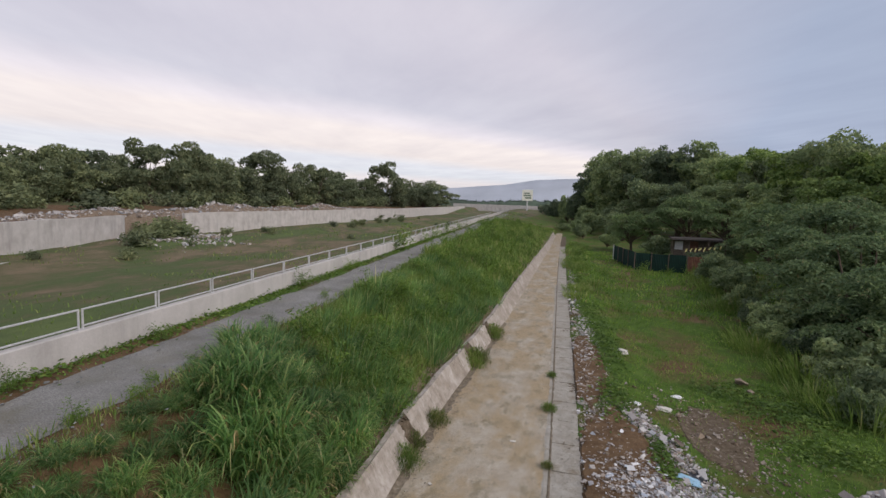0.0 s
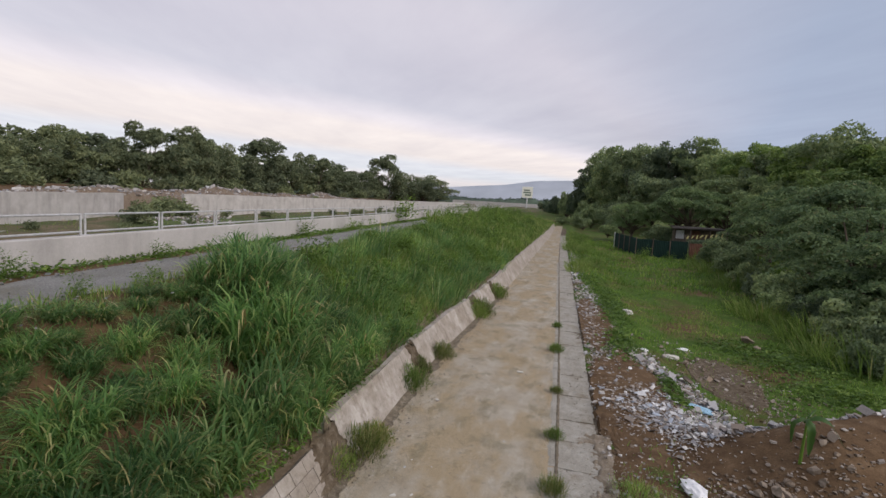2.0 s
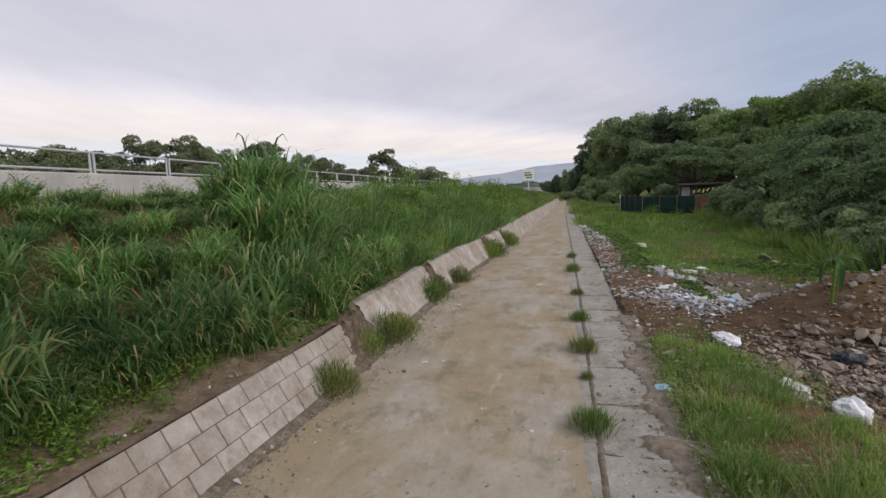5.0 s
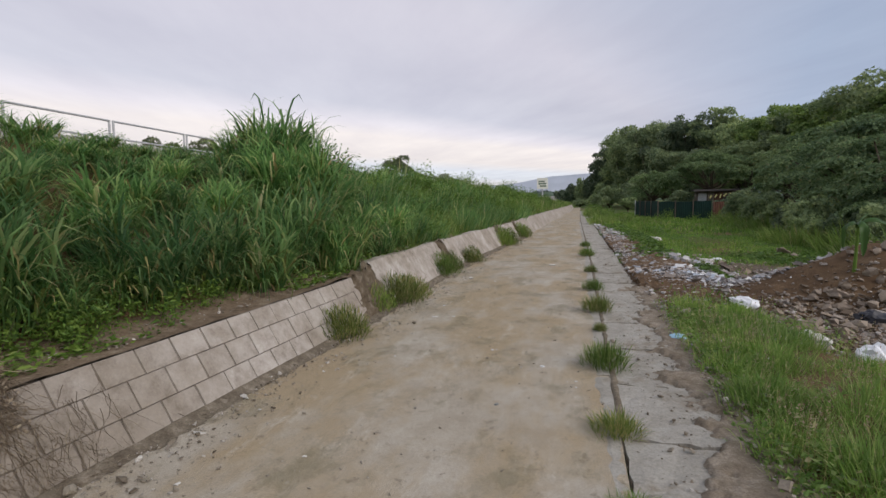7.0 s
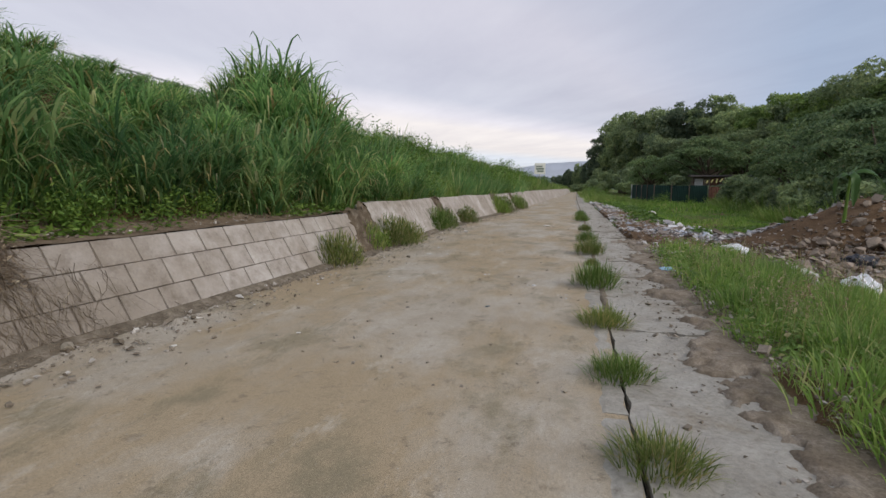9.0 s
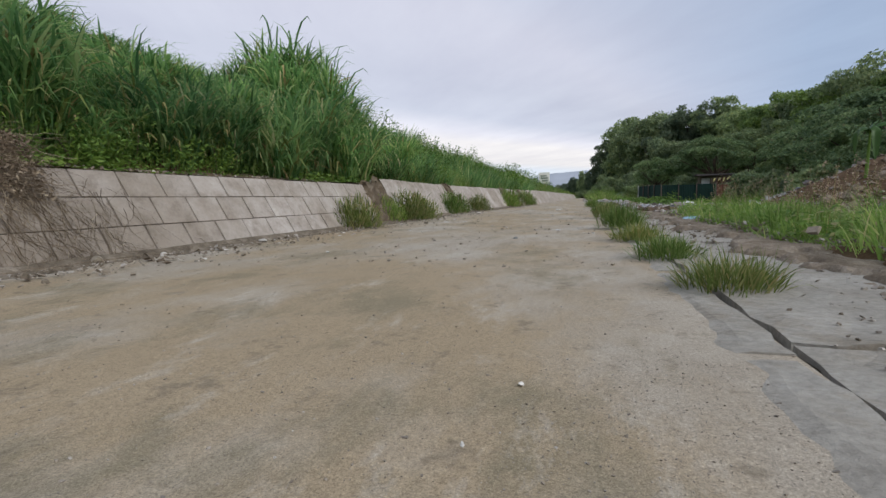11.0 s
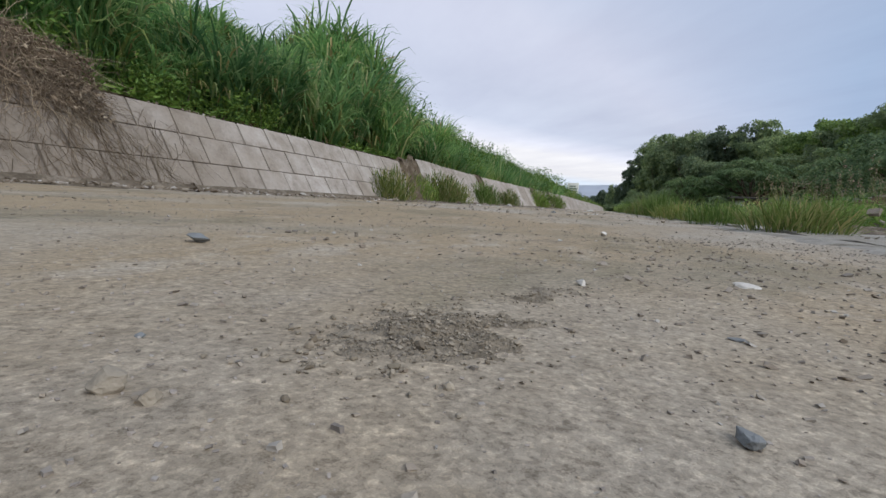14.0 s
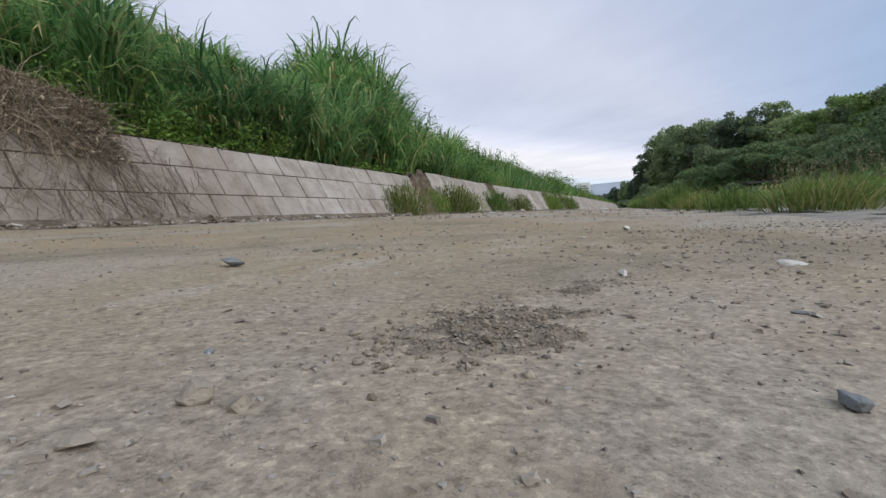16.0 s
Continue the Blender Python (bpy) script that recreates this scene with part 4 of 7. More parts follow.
def scatter_grass(name, seed, spots, height, width, lean, segs, material, label):
    rng = rng_of(seed)
    n = len(spots)
    h = height * rng.uniform(0.5, 1.3, n) * np.clip(1.0 + 0.75 * vnoise(spots[:, 0], spots[:, 1], height * 3.5, seed), 0.35, 1.8)
    return stuff(name, blades(rng, spots, h, width * rng.uniform(0.6, 1.3, n), lean, 0.5, segs), material, label, "grass")


def slope_roots(seed, n, y0, y1, t0=-0.05, t1=1.05, power=1.0):
    rng = rng_of(seed)
    y = y0 + (y1 - y0) * rng.uniform(0, 1, n) ** power
    top, ledge = parapet_x(y) + 3.25, foot_x(y) - 0.95
    x = top + rng.uniform(t0, t1, n) * (ledge - top)
    keep = vnoise(x, y, 1.3, 77) > -0.45
    x, y = x[keep], y[keep]
    return np.stack([x, y, ground_z(x, y) - 0.03], -1)


scatter_grass("slope_grass_near", 11, slope_roots(12, 3500, -4, 12, 0.0, 0.93), 0.18, 0.014, 1.2, 3, TALL_GRASS, "undergrowth of green grass on the embankment")
scatter_grass("slope_top_grass", 17, slope_roots(18, 7000, -4, 12, -0.12, 0.38), 0.16, 0.011, 1.1, 2, CLUMP_GRASS, "short green grass at the top of the embankment")
scatter_grass("slope_grass_middle", 13, slope_roots(14, 30000, 11, 34, power=1.3), 0.40, 0.018, 1.0, 2, LOW_GRASS, "green grass and weeds covering the embankment slope")
scatter_grass("slope_grass_far", 15, slope_roots(16, 20000, 32, 110, power=1.5), 0.6, 0.065, 0.9, 2, LOW_GRASS, "distant green grass on the embankment slope")


def bush_meshes(seed, r, h, count, size, material, flat=0.4):
    rng = rng_of(seed)
    n_c = 16
    cen = rng.normal(0, 0.45, (n_c, 3)) * (r, r, h * 0.45) + (0, 0, h * 0.5)
    cen[:, 2] = np.maximum(cen[:, 2], 0.1 * h)
    at = cen[rng.integers(0, n_c, count)] + rng.normal(0, 0.24, (count, 3)) * (r, r, h * 0.8)
    at[:, 2] = np.abs(at[:, 2])
    top = cen[np.argmax(cen[:, 2])]
    twig = tube([(0, 0, -0.05), top * 0.35 + (0.03 * r, 0, 0), top * 0.7, top], [0.02 * r + 0.004, 0.014 * r + 0.003, 0.009 * r + 0.002, 0.003], 5)
    return mesh_of("stem", *twig, BARK), mesh_of("foliage", *leaves(rng, at, np.full(count, size), flat), material)


def bush_kind(meshes):
    t = new("weed")
    child("stem", meshes[0], t), child("foliage", meshes[1], t)
    return t


BUSH = [bush_kind(bush_meshes(200 + i, 0.5, 0.8, 560, 0.046, WEED_LEAF)) for i in range(3)]
RIVER_BUSH = [bush_kind(bush_meshes(350 + i, 1.5, 1.8, 520, 0.22, HAZED_LEAF)) for i in range(3)]
_placed = set()


def set_bush(kind, x, y, z, scale, turn, name, label, group, category):
    m = Matrix.LocRotScale((x, y, z), Euler((0, 0, turn)), None)
    if kind.name in _placed:
        ob = copy_thing(kind, m)
        ob.name = name
    else:
        ob = kind
        ob.matrix_basis = m
        ob.name = name
        _placed.add(ob.name)
    ob.scale = (scale, scale, scale)
    return tagged(ob, label, category, group)


_r = rng_of(23)
for _i in range(110):
    x, y, z = slope_spot(_r, 11.5, 42, -0.05, 1.0)
    set_bush(BUSH[_i % 3], x, y, z - 0.1, float(_r.uniform(0.55, 1.15)), float(_r.uniform(0, 6.28)), "weed", "soft leafy green weed on the embankment slope", "weeds on the embankment", "weed")
for _i in range(60):
    x, y, z = slope_spot(_r, 30, 112, -0.1, 0.8)
    set_bush(BUSH[_i % 3], x, y, z - 0.1, float(_r.uniform(1.0, 1.9)), float(_r.uniform(0, 6.28)), "shrub", "leafy green shrub on the far embankment", "shrubs on the far embankment", "shrub")
_n = 9000
_y = _r.uniform(-5, 60, _n)
_x = parapet_x(_y) + 2.55 + np.abs(_r.normal(0, 0.55, _n)) + 0.25 * vnoise(_y, _y * 0, 1.5, 40)
scatter_grass("gravel_edge_grass", 24, np.stack([_x, _y, np.maximum(ground_z(_x, _y), 2.45)], -1), 0.16, 0.016, 0.9, 2, LOW_GRASS, "low grass growing over the gravel's edge")
# strip of creepers at the parapet's foot, and shrubs on the service road
_r = rng_of(21)
_n = 9000
_y = _r.uniform(-6, 60, _n)
_x = parapet_x(_y) + np.abs(_r.normal(0, 0.30, _n)) + 0.03
stuff("parapet_creepers", leaves(_r, np.stack([_x, _y, 2.50 + np.abs(_r.normal(0, 0.05, _n)) * (1 + vnoise(_x, _y, 1.1, 6))], -1), np.full(_n, 0.06), 0.6), WEED_LEAF, "low green creepers along the parapet's foot", "creeper")
for _x, _y, _s in ((0.35, 6.9, 0.55), (0.45, 10.6, 0.5), (0.35, 18.9, 0.8), (0.5, 24.0, 0.6), (0.5, 35.0, 1.9), (0.6, 43, 1.1), (0.6, 48, 1.2), (0.5, 55, 1.4), (0.6, 63, 1.3), (0.5, 25.2, 0.6)):
    set_bush(BUSH[int(_y) % 3], float(parapet_x(_y)) + _x, _y, 2.5, _s, _y, "shrub", "small leafy green shrub against the parapet", "shrubs along the parapet", "shrub")
for _x, _y, _s in ((-7.73, 6.34, 0.40), (-7.96, 8.1, 0.32), (-8.0, 9.3, 0.35), (-7.5, 7.4, 0.4), (-8.6, 13.0, 0.4), (-8.9, 17.0, 0.4)):
    set_bush(BUSH[int(_y) % 3], _x, _y, 2.5, _s, _y, "weed", "small green weed growing in the gravel", "weeds in the gravel", "weed")

# ---- weeds at the wall's foot and along the drain joint ----
def bushy_mesh(seed, count, r, h, length, width, material):
    """A dense rounded mass of short fine blades pointing up and outwards."""
    rng = rng_of(seed)
    p = rng.normal(0, 1, (count, 3))
    p /= np.linalg.norm(p, axis=1)[:, None]
    p[:, 2] = np.abs(p[:, 2])
    p *= rng.uniform(0.15, 1.0, (count, 1)) ** 0.6
    lump = 1 + 0.25 * vnoise(p[:, 0] * 2 + seed, p[:, 1] * 2, 0.5, seed)
    at = p * lump[:, None] * (r, r, h * 0.75)
    lean = p[:, :2] * 1.1 + rng.normal(0, 0.45, (count, 2))
    return mesh_of("clump", *blades(rng, at, length * rng.uniform(0.5, 1.3, count), width * rng.uniform(0.6, 1.3, count), lean, 0.5, 3), material)


CLUMP = [bushy_mesh(160 + i, 1700, 0.27, 0.36, 0.075, 0.0065, CLUMP_GRASS if i != 1 else LOW_GRASS) for i in range(3)]
for _i, (_x, _y, _s) in enumerate(((-3.28, 5.6, 1.1), (-3.40, 7.75, 1.35), (-3.32, 8.2, 1.05), (-3.60, 11.0, 1.4), (-3.5, 13.4, 1.2), (-3.62, 18.6, 1.9), (-3.45, 19.2, 1.7), (-3.5, 22.8, 1.8), (-3.4, 23.4, 1.5), (-3.55, 7.1, 1.1), (-3.68, 11.9, 1.2))):
    plant(CLUMP[2 if _i in (1, 2) else _i % 2], _x, _y, 0.0, 1.25 * _s, _y, "grass_clump", "bushy clump of grass growing at the block wall's foot", "grass clumps at the wall")
TUFT = [bushy_mesh(170 + i, 760, 0.17, 0.11, 0.10, 0.0042, (LOW_GRASS, TUFT_GRASS)[i]) for i in range(2)]
for _i, (_x, _y, _s) in enumerate(((-0.04, 2.62, 1.0), (-0.09, 3.68, 1.1), (-0.13, 5.15, 1.35), (-0.19, 7.75, 1.35), (-0.25, 9.6, 1.1), (-0.29, 12.0, 0.9), (-0.42, 15.4, 1.4), (0.05, 1.74, 1.0), (-0.5, 18.5, 1.1), (-0.17, 6.6, 0.55))):
    plant(TUFT[_i % 2], _x, _y, 0.0, _s, _y * 3, "grass_tuft", "sprawling tuft of grass growing from the joint beside the drain", "grass tufts in the drain joint", 0.0).scale[2] *= 0.85 if _y < 4 else 1.3


# ---- grass on the right: verge, field ----
VERGE_TUFT = [bushy_mesh(180 + i, 300, 0.26, 0.13, 0.11, 0.007, VERGE_GRASS) for i in range(3)]
_r = rng_of(181)
for _i in range(64):
    _y = float(_r.uniform(0.7, 8.6))
    _x = float(edge_x(_y)) + 1.0 + 1.7 * float(_r.uniform(0, 1)) ** 1.3
    plant(VERGE_TUFT[_i % 3], _x, _y, float(ground_z(_x, _y)) - 0.02, float(_r.uniform(0.7, 1.5)), float(_r.uniform(0, 6)), "grass_tuft", "soft bushy tuft of green grass on the verge", "grass tufts on the verge")

def field_roots(seed, n, x0, x1, y0, y1, density):
    rng = rng_of(seed)
    x, y = rng.uniform(x0, x1, n), rng.uniform(y0, y1, n)
    keep = density(x, y) > rng.uniform(0, 1, n)
    x, y = x[keep], y[keep]
    return np.stack([x, y, ground_z(x, y) - 0.02], -1)


def verge_density(x, y):
    side = np.clip((x - edge_x(y) - 0.70 - 0.30 * vnoise(x, y, 0.5, 50)) / 0.25, 0, 1) * np.clip((3.2 - x) / 0.8, 0, 1)
    return side * np.clip(0.60 + 1.5 * vnoise(x, y, 0.55, 51), 0, 1) * np.clip((8.9 - y) / 0.8, 0, 1)


scatter_grass("verge_grass", 52, field_roots(53, 34000, 0.6, 3.4, -1.0, 9, verge_density), 0.11, 0.006, 1.3, 2, VERGE_GRASS, "low green grass beside the drain slabs")
_band = field_roots(57, 17000, 0.75, 2.9, 0.3, 8.3, lambda x, y: np.clip(0.15 + 1.5 * vnoise(x, y, 0.6, 58), 0, 1) * np.clip((x - edge_x(y) - 0.8) / 0.3, 0, 1) * np.interp(y, [0.3, 4.6, 6.0, 8.3], [1, 1, 0.25, 0.1]))
scatter_grass("verge_grass_tall", 59, _band, 0.27, 0.0042, 1.0, 3, VERGE_GRASS, "tall green grass clumps beside the drain slabs")
_r = rng_of(60)
_v = field_roots(68, 26000, 0.7, 3.2, 2.0, 9.0, lambda x, y: verge_density(x, y) * np.clip(0.4 + 1.5 * vnoise(x, y, 0.8, 69), 0, 1))
stuff("verge_weeds", leaves(_r, _v + (0, 0, 0.02) + np.abs(_r.normal(0, 0.09, (len(_v), 1))) * (0, 0, 1), np.full(len(_v), 0.027), 0.6), VERGE_GRASS, "low leafy weeds on the verge", "weeds")
WISPY = [tussock_mesh(190 + i, 260, 0.44, 0.24, 0.0055, 0.75, 0.7, 4, VERGE_GRASS) for i in range(2)]
for _i, (_x, _y, _s) in enumerate(((1.12, 2.0, 0.9), (1.42, 2.6, 1.1), (1.3, 3.3, 0.95), (1.75, 3.0, 1.2), (1.1, 3.9, 0.8), (1.6, 4.2, 1.0), (1.95, 2.3, 1.2), (1.5, 1.5, 1.0), (1.05, 5.0, 0.65), (1.45, 5.3, 0.75))):
    plant(WISPY[_i % 2], _x, _y, float(ground_z(_x, _y)), _s, _x * 9, "grass_tussock", "wispy tussock of fine grass on the verge", "grass tussocks on the verge")
_tall = field_roots(54, 1500, 0.85, 2.6, 0.8, 6.6, lambda x, y: np.clip(0.35 + 1.3 * vnoise(x, y, 0.7, 58), 0, 1))
_r = rng_of(56)
_n = len(_tall)
_h = 0.46 * _r.uniform(0.6, 1.2, _n)
_lean = _r.normal(0, 0.16, (_n, 2))
_tip = _tall + np.concatenate([_lean * _h[:, None], _h[:, None]], 1)
_side = np.stack([np.cos(_h * 400), np.sin(_h * 400), 0 * _h], -1) * 0.0016
_sv = np.stack([_tall - _side, _tall + _side, _tip + _side * 0.5, _tip - _side * 0.5], 1).reshape(-1, 3)
stuff("seeding_grass_stems", (_sv, np.arange(4 * _n).reshape(-1, 4)), DRY_GRASS, "thin seeding grass stems standing over the verge", "grass")
_k = _r.uniform(-0.02, 0.26, (_n, 16, 1))
_heads = (_tip[:, None] * (1 - _k) + _tall[:, None] * _k + _r.normal(0, 1, (_n, 16, 3)) * (0.009, 0.009, 0.004) * (0.5 + 3 * _k)).reshape(-1, 3)
stuff("grass_seed_heads", leaves(_r, _heads, np.full(len(_heads), 0.0065), 0.0), SEED_HEAD, "pinkish feathery grass seed heads", "grass")


def field_density(x, y):
    trash = np.exp(-(((x - 1.6) / 1.3) ** 2 + ((y - 12.6) / 3.4) ** 2) ** 2) + np.exp(-(((x - 0.75) / 0.8) ** 2 + ((y - 20.5) / 4.6) ** 2) ** 2) + 0.75 * np.exp(-((x - 4.7 + (y - 16) * 0.15) / 1.4) ** 2 - ((y - 16.2) / 3.2) ** 2)
    side = np.clip((x - edge_x(y) - 0.75 - 1.0 * np.exp(-((y - 20) / 9) ** 2)) / 0.9, 0, 1)
    return side * np.clip(1.0 - 1.3 * trash, 0, 1) * np.clip(0.85 + vnoise(x, y, 2.5, 61), 0, 1) * (mound_z(x, y) < 0.1)


scatter_grass("field_grass", 62, field_roots(63, 44000, -0.5, 16, 8.5, 34, field_density), 0.15, 0.020, 1.0, 2, FIELD_GRASS, "short bright green grass on the field")
scatter_grass("field_grass_far", 64, field_roots(65, 22000, -2, 22, 33, 75, field_density), 0.28, 0.06, 0.9, 2, FIELD_GRASS, "short green grass on the far field")
# creeping leafy weeds that cover parts of the field in low mounds
_r = rng_of(67)
_at = []
for _cx, _cy, _rx, _ry, _k in ((7.6, 19.4, 1.7, 1.5, 2600), (9.6, 19.8, 1.5, 1.2, 1800), (5.8, 20.6, 0.9, 0.8, 500), (1.75, 24.2, 0.5, 3.6, 1700), (1.6, 17.2, 0.45, 1.5, 600), (2.6, 13.6, 0.25, 1.1, 350), (7.4, 16.2, 1.3, 0.9, 900), (1.2, 31, 0.6, 3.0, 1100)):
    _p = _r.normal(0, 0.62, (_k, 2))
    _d = np.exp(-(_p ** 2).sum(1))
    _xx, _yy = _cx + _p[:, 0] * _rx, _cy + _p[:, 1] * _ry
    _at.append(np.stack([_xx, _yy, ground_z(_xx, _yy) + 0.04 + 0.26 * _d * (0.6 + 0.5 * vnoise(_xx, _yy, 0.5, 660)) * _r.uniform(0.5, 1.0, _k)], -1))
_at = np.concatenate(_at)
stuff("field_creepers", leaves(_r, _at, np.full(len(_at), 0.075), 0.75), WEED_LEAF, "bright green creeping weeds in low mounds on the field", "creeper")
_r = rng_of(66)
for _i in range(26):
    _y = _r.uniform(19, 58)
    _x = np.interp(_y, [19, 22, 33, 45, 58], [8.6, 8.8, 9.4, 10.8, 13]) + _r.uniform(-0.6, 1.5)
    plant(FAR[_r.integers(3)], _x, _y, float(ground_z(_x, _y)), _r.uniform(0.9, 1.9), _r.uniform(0, 6), "grass_tussock", "rank green grass at the edge of the trees", "grass tussocks by the trees")
for _i in range(40):
    _y = _r.uniform(34, 85)
    _x = float(edge_x(_y)) + 1.0 + abs(_r.normal(0, 1.6))
    plant(FAR[_r.integers(3)], _x, _y, float(ground_z(_x, _y)), _r.uniform(0.6, 1.1), _r.uniform(0, 6), "grass_tussock", "green grass tussock beside the far road", "grass tussocks by the far road")


for _i, (_x, _y, _s) in enumerate(((0.5, 42, 1.1), (1.2, 49, 1.3), (0.1, 55, 1.2), (0.6, 63, 1.6), (-0.4, 72, 1.5), (7.2, 55.5, 1.2), (9.6, 55.8, 1.0), (12.4, 55.2, 1.5), (14.4, 55.0, 1.7), (6.1, 52, 1.0))):
    set_bush(BUSH[_i % 3], _x, _y, float(ground_z(_x, _y)) - 0.1, _s, _i, "shrub", "leafy green shrub on the far field", "shrubs on the field", "shrub")


# ---- trees ----
def tree_meshes(seed, radius, base, top, clumps, count, size, pads=False, leaf=None):
    """A tree: trunk with limbs, and a crown of many small leaves in rounded billows or, for pads, in flat layers."""
    rng = rng_of(seed)
    cen = []
    while len(cen) < clumps:
        p = rng.uniform(-1, 1, 3)
        if (0.60 if pads else 0.50) < np.linalg.norm(p) < 1.0 and p[2] > -0.75:
            cen.append(p)
    cen = np.array(cen)
    half = (top - base) / 2
    cen = cen * (radius, radius, half) + (0, 0, base + half)
    cen[:, :2] *= (1 + 0.16 * rng.normal(0, 1, (clumps, 1)))
    cen[:, 2] += rng.normal(0, 0.08, clumps) * half
    spreads = rng.uniform(0.5, 1.35, clumps) * radius * (0.36 if pads else 0.27)
    which = rng.choice(clumps, count, p=spreads ** 2 / (spreads ** 2).sum())
    shell = rng.normal(0, 1, (count, 3))
    shell /= np.linalg.norm(shell, axis=1)[:, None]
    shell[:, 2] = np.where(rng.uniform(0, 1, count) < 0.7, np.abs(shell[:, 2]), shell[:, 2])
    if pads:
        flat = shell * (1, 1, 0.0) * rng.uniform(0, 1, (count, 1)) ** 0.5
        flat *= 1 + 0.25 * np.sin(np.arctan2(shell[:, 1], shell[:, 0]) * 7 + which)[:, None]
        drop = -0.34 * (flat ** 2).sum(1) + rng.normal(0, 0.05, count)
        at = cen[which] + np.stack([flat[:, 0], flat[:, 1], drop], -1) * spreads[which][:, None]
        facing = np.stack([flat[:, 0] * 0.5, flat[:, 1] * 0.5, np.ones(count)], -1)
    else:
        at = cen[which] + (shell * rng.uniform(0.72, 1.0, (count, 1)) + rng.normal(0, 0.10, (count, 3))) * spreads[which][:, None] * (1, 1, 0.78)
        facing = shell
    crown = mesh_of("crown", *sprigs(rng, at, np.full(count, size), facing, 0.55 if pads else 0.8), leaf or TREE_LEAF)
    pieces = [tube([(0, 0, -0.4), (0.05 * radius, 0, base * 0.6), (0.0, 0.05 * radius, base + half * 0.7)], [0.07 * radius, 0.05 * radius, 0.025 * radius], 8)]
    for c in cen[rng.choice(clumps, min(18, clumps), replace=False)]:
        s = np.array([0.02 * radius, 0, base * rng.uniform(0.4, 0.9)])
        mid = s * 0.45 + c * 0.55 + rng.normal(0, 0.05 * radius, 3)
        pieces.append(tube([s, mid, c], [0.026 * radius, 0.017 * radius, 0.006 * radius], 5))
    return mesh_of("trunk", *join(pieces), BARK, True), crown


def tree_kind(label, meshes, name="tree"):
    t = tagged(new(name), label, "tree", "trees")
    child("trunk", meshes[0], t)
    child("crown", meshes[1], t)
    return t


_planted = set()


def set_trees(kinds, rows):
    """Rows of which kind, x, y, z, width scale, height scale, turn. The first of each kind is the original."""
    for k, x, y, z, w, h, a in rows:
        m = Matrix.LocRotScale((x, y, z), Euler((0, 0, a)), None)
        if kinds[k].name not in _planted:
            ob = kinds[k]
            ob.matrix_basis = m
            _planted.add(ob.name)
        else:
            ob = copy_thing(kinds[k], m)
        ob.scale = (w, w, h)


broad_a = tree_kind("broad dark green leafy tree with a rounded crown", tree_meshes(301, 5.0, 2.0, 13.0, 75, 18000, 0.235))
broad_b = tree_kind("tall dark green leafy tree with an uneven crown", tree_meshes(302, 4.2, 1.5, 13.5, 70, 17000, 0.225))
broad_c = tree_kind("yellowish green feathery tree", tree_meshes(303, 4.6, 3.0, 13.0, 65, 17000, 0.215, False, PALE_LEAF))
pad_a = tree_kind("low spreading tree with layered feathery foliage", tree_meshes(304, 4.6, 0.4, 5.2, 50, 44000, 0.105, True, PAD_LEAF))
pad_b = tree_kind("spreading umbrella tree with flat feathery foliage layers", tree_meshes(305, 5.0, 2.6, 7.2, 40, 24000, 0.145, True, PAD_LEAF))
shrub_a = tree_kind("dense dark green shrub at the edge of the trees", tree_meshes(306, 2.6, 0.0, 3.4, 44, 4200, 0.20))
shrub_a["category"] = "shrub"
back_a = tree_kind("dark green tree standing deep in the wood", tree_meshes(307, 4.8, 1.0, 13.2, 80, 5000, 0.52))
KINDS = {"d": back_a, "a": broad_a, "b": broad_b, "c": broad_c, "p": pad_a, "q": pad_b, "s": shrub_a}
# the wood at the far end of the road
set_trees(KINDS, [
    ("b", 4.5, 172, 0, 1.2, 1.44, 0), ("a", 8.5, 160, 0, 1.25, 1.61, 1.7), ("b", 10.9, 150, 0, 1.5, 1.59, 3.4), ("a", 14.9, 140, 0, 1.4, 1.6, 5.1),
    ("b", 17.9, 130, 0, 1.3, 1.48, 0.5), ("a", 23, 127, 0, 1.35, 1.48, 2.2), ("b", 26.7, 123, 0, 1.45, 1.53, 3.9), ("a", 29.6, 115, 0, 1.2, 1.34, 5.6),
])
# the wood behind the fence
set_trees(KINDS, [
    ("c", 30.1, 105, 0, 1.15, 1.3, 1), ("c", 31.3, 98, 0, 1.25, 1.33, 2.7), ("a", 32.5, 92, 0, 1.2, 1.21, 4.4), ("c", 33.2, 83, 0, 1.35, 1.28, 6.1),
    ("a", 33.3, 76, 0, 1.2, 1.2, 1.6), ("c", 33.4, 71, 0, 1.2, 1.05, 3.3), ("b", 20, 108, 0, 1.1, 0.8, 3.6), ("a", 25, 95, 0, 1.1, 0.83, 5.3),
    ("a", 15, 112, 0, 1.1, 0.87, 0.8), ("b", 27, 80, 0, 1.1, 0.76, 2.5), ("c", 28, 66, 0, 1.1, 0.78, 4.2),
])
# trees deep in the wood
set_trees(KINDS, [
    ("d", 10, 178, 0, 1.7, 1.44, 5), ("d", 20, 160, 0, 1.8, 1.45, 0.4), ("d", 33, 140, 0, 1.8, 1.44, 2.1), ("d", 42, 118, 0, 1.8, 1.3, 3.8),
    ("d", 44, 98, 0, 1.8, 1.29, 5.5), ("d", 46, 80, 0, 1.7, 1.23, 0.9), ("d", 42, 60, 0, 1.5, 1.06, 2.6), ("d", 40, 46, 0, 1.4, 0.94, 4.3),
    ("d", 38, 33, 0, 1.3, 0.91, 6), ("d", 38, 18, 0, 1.4, 0.87, 1.4),
])
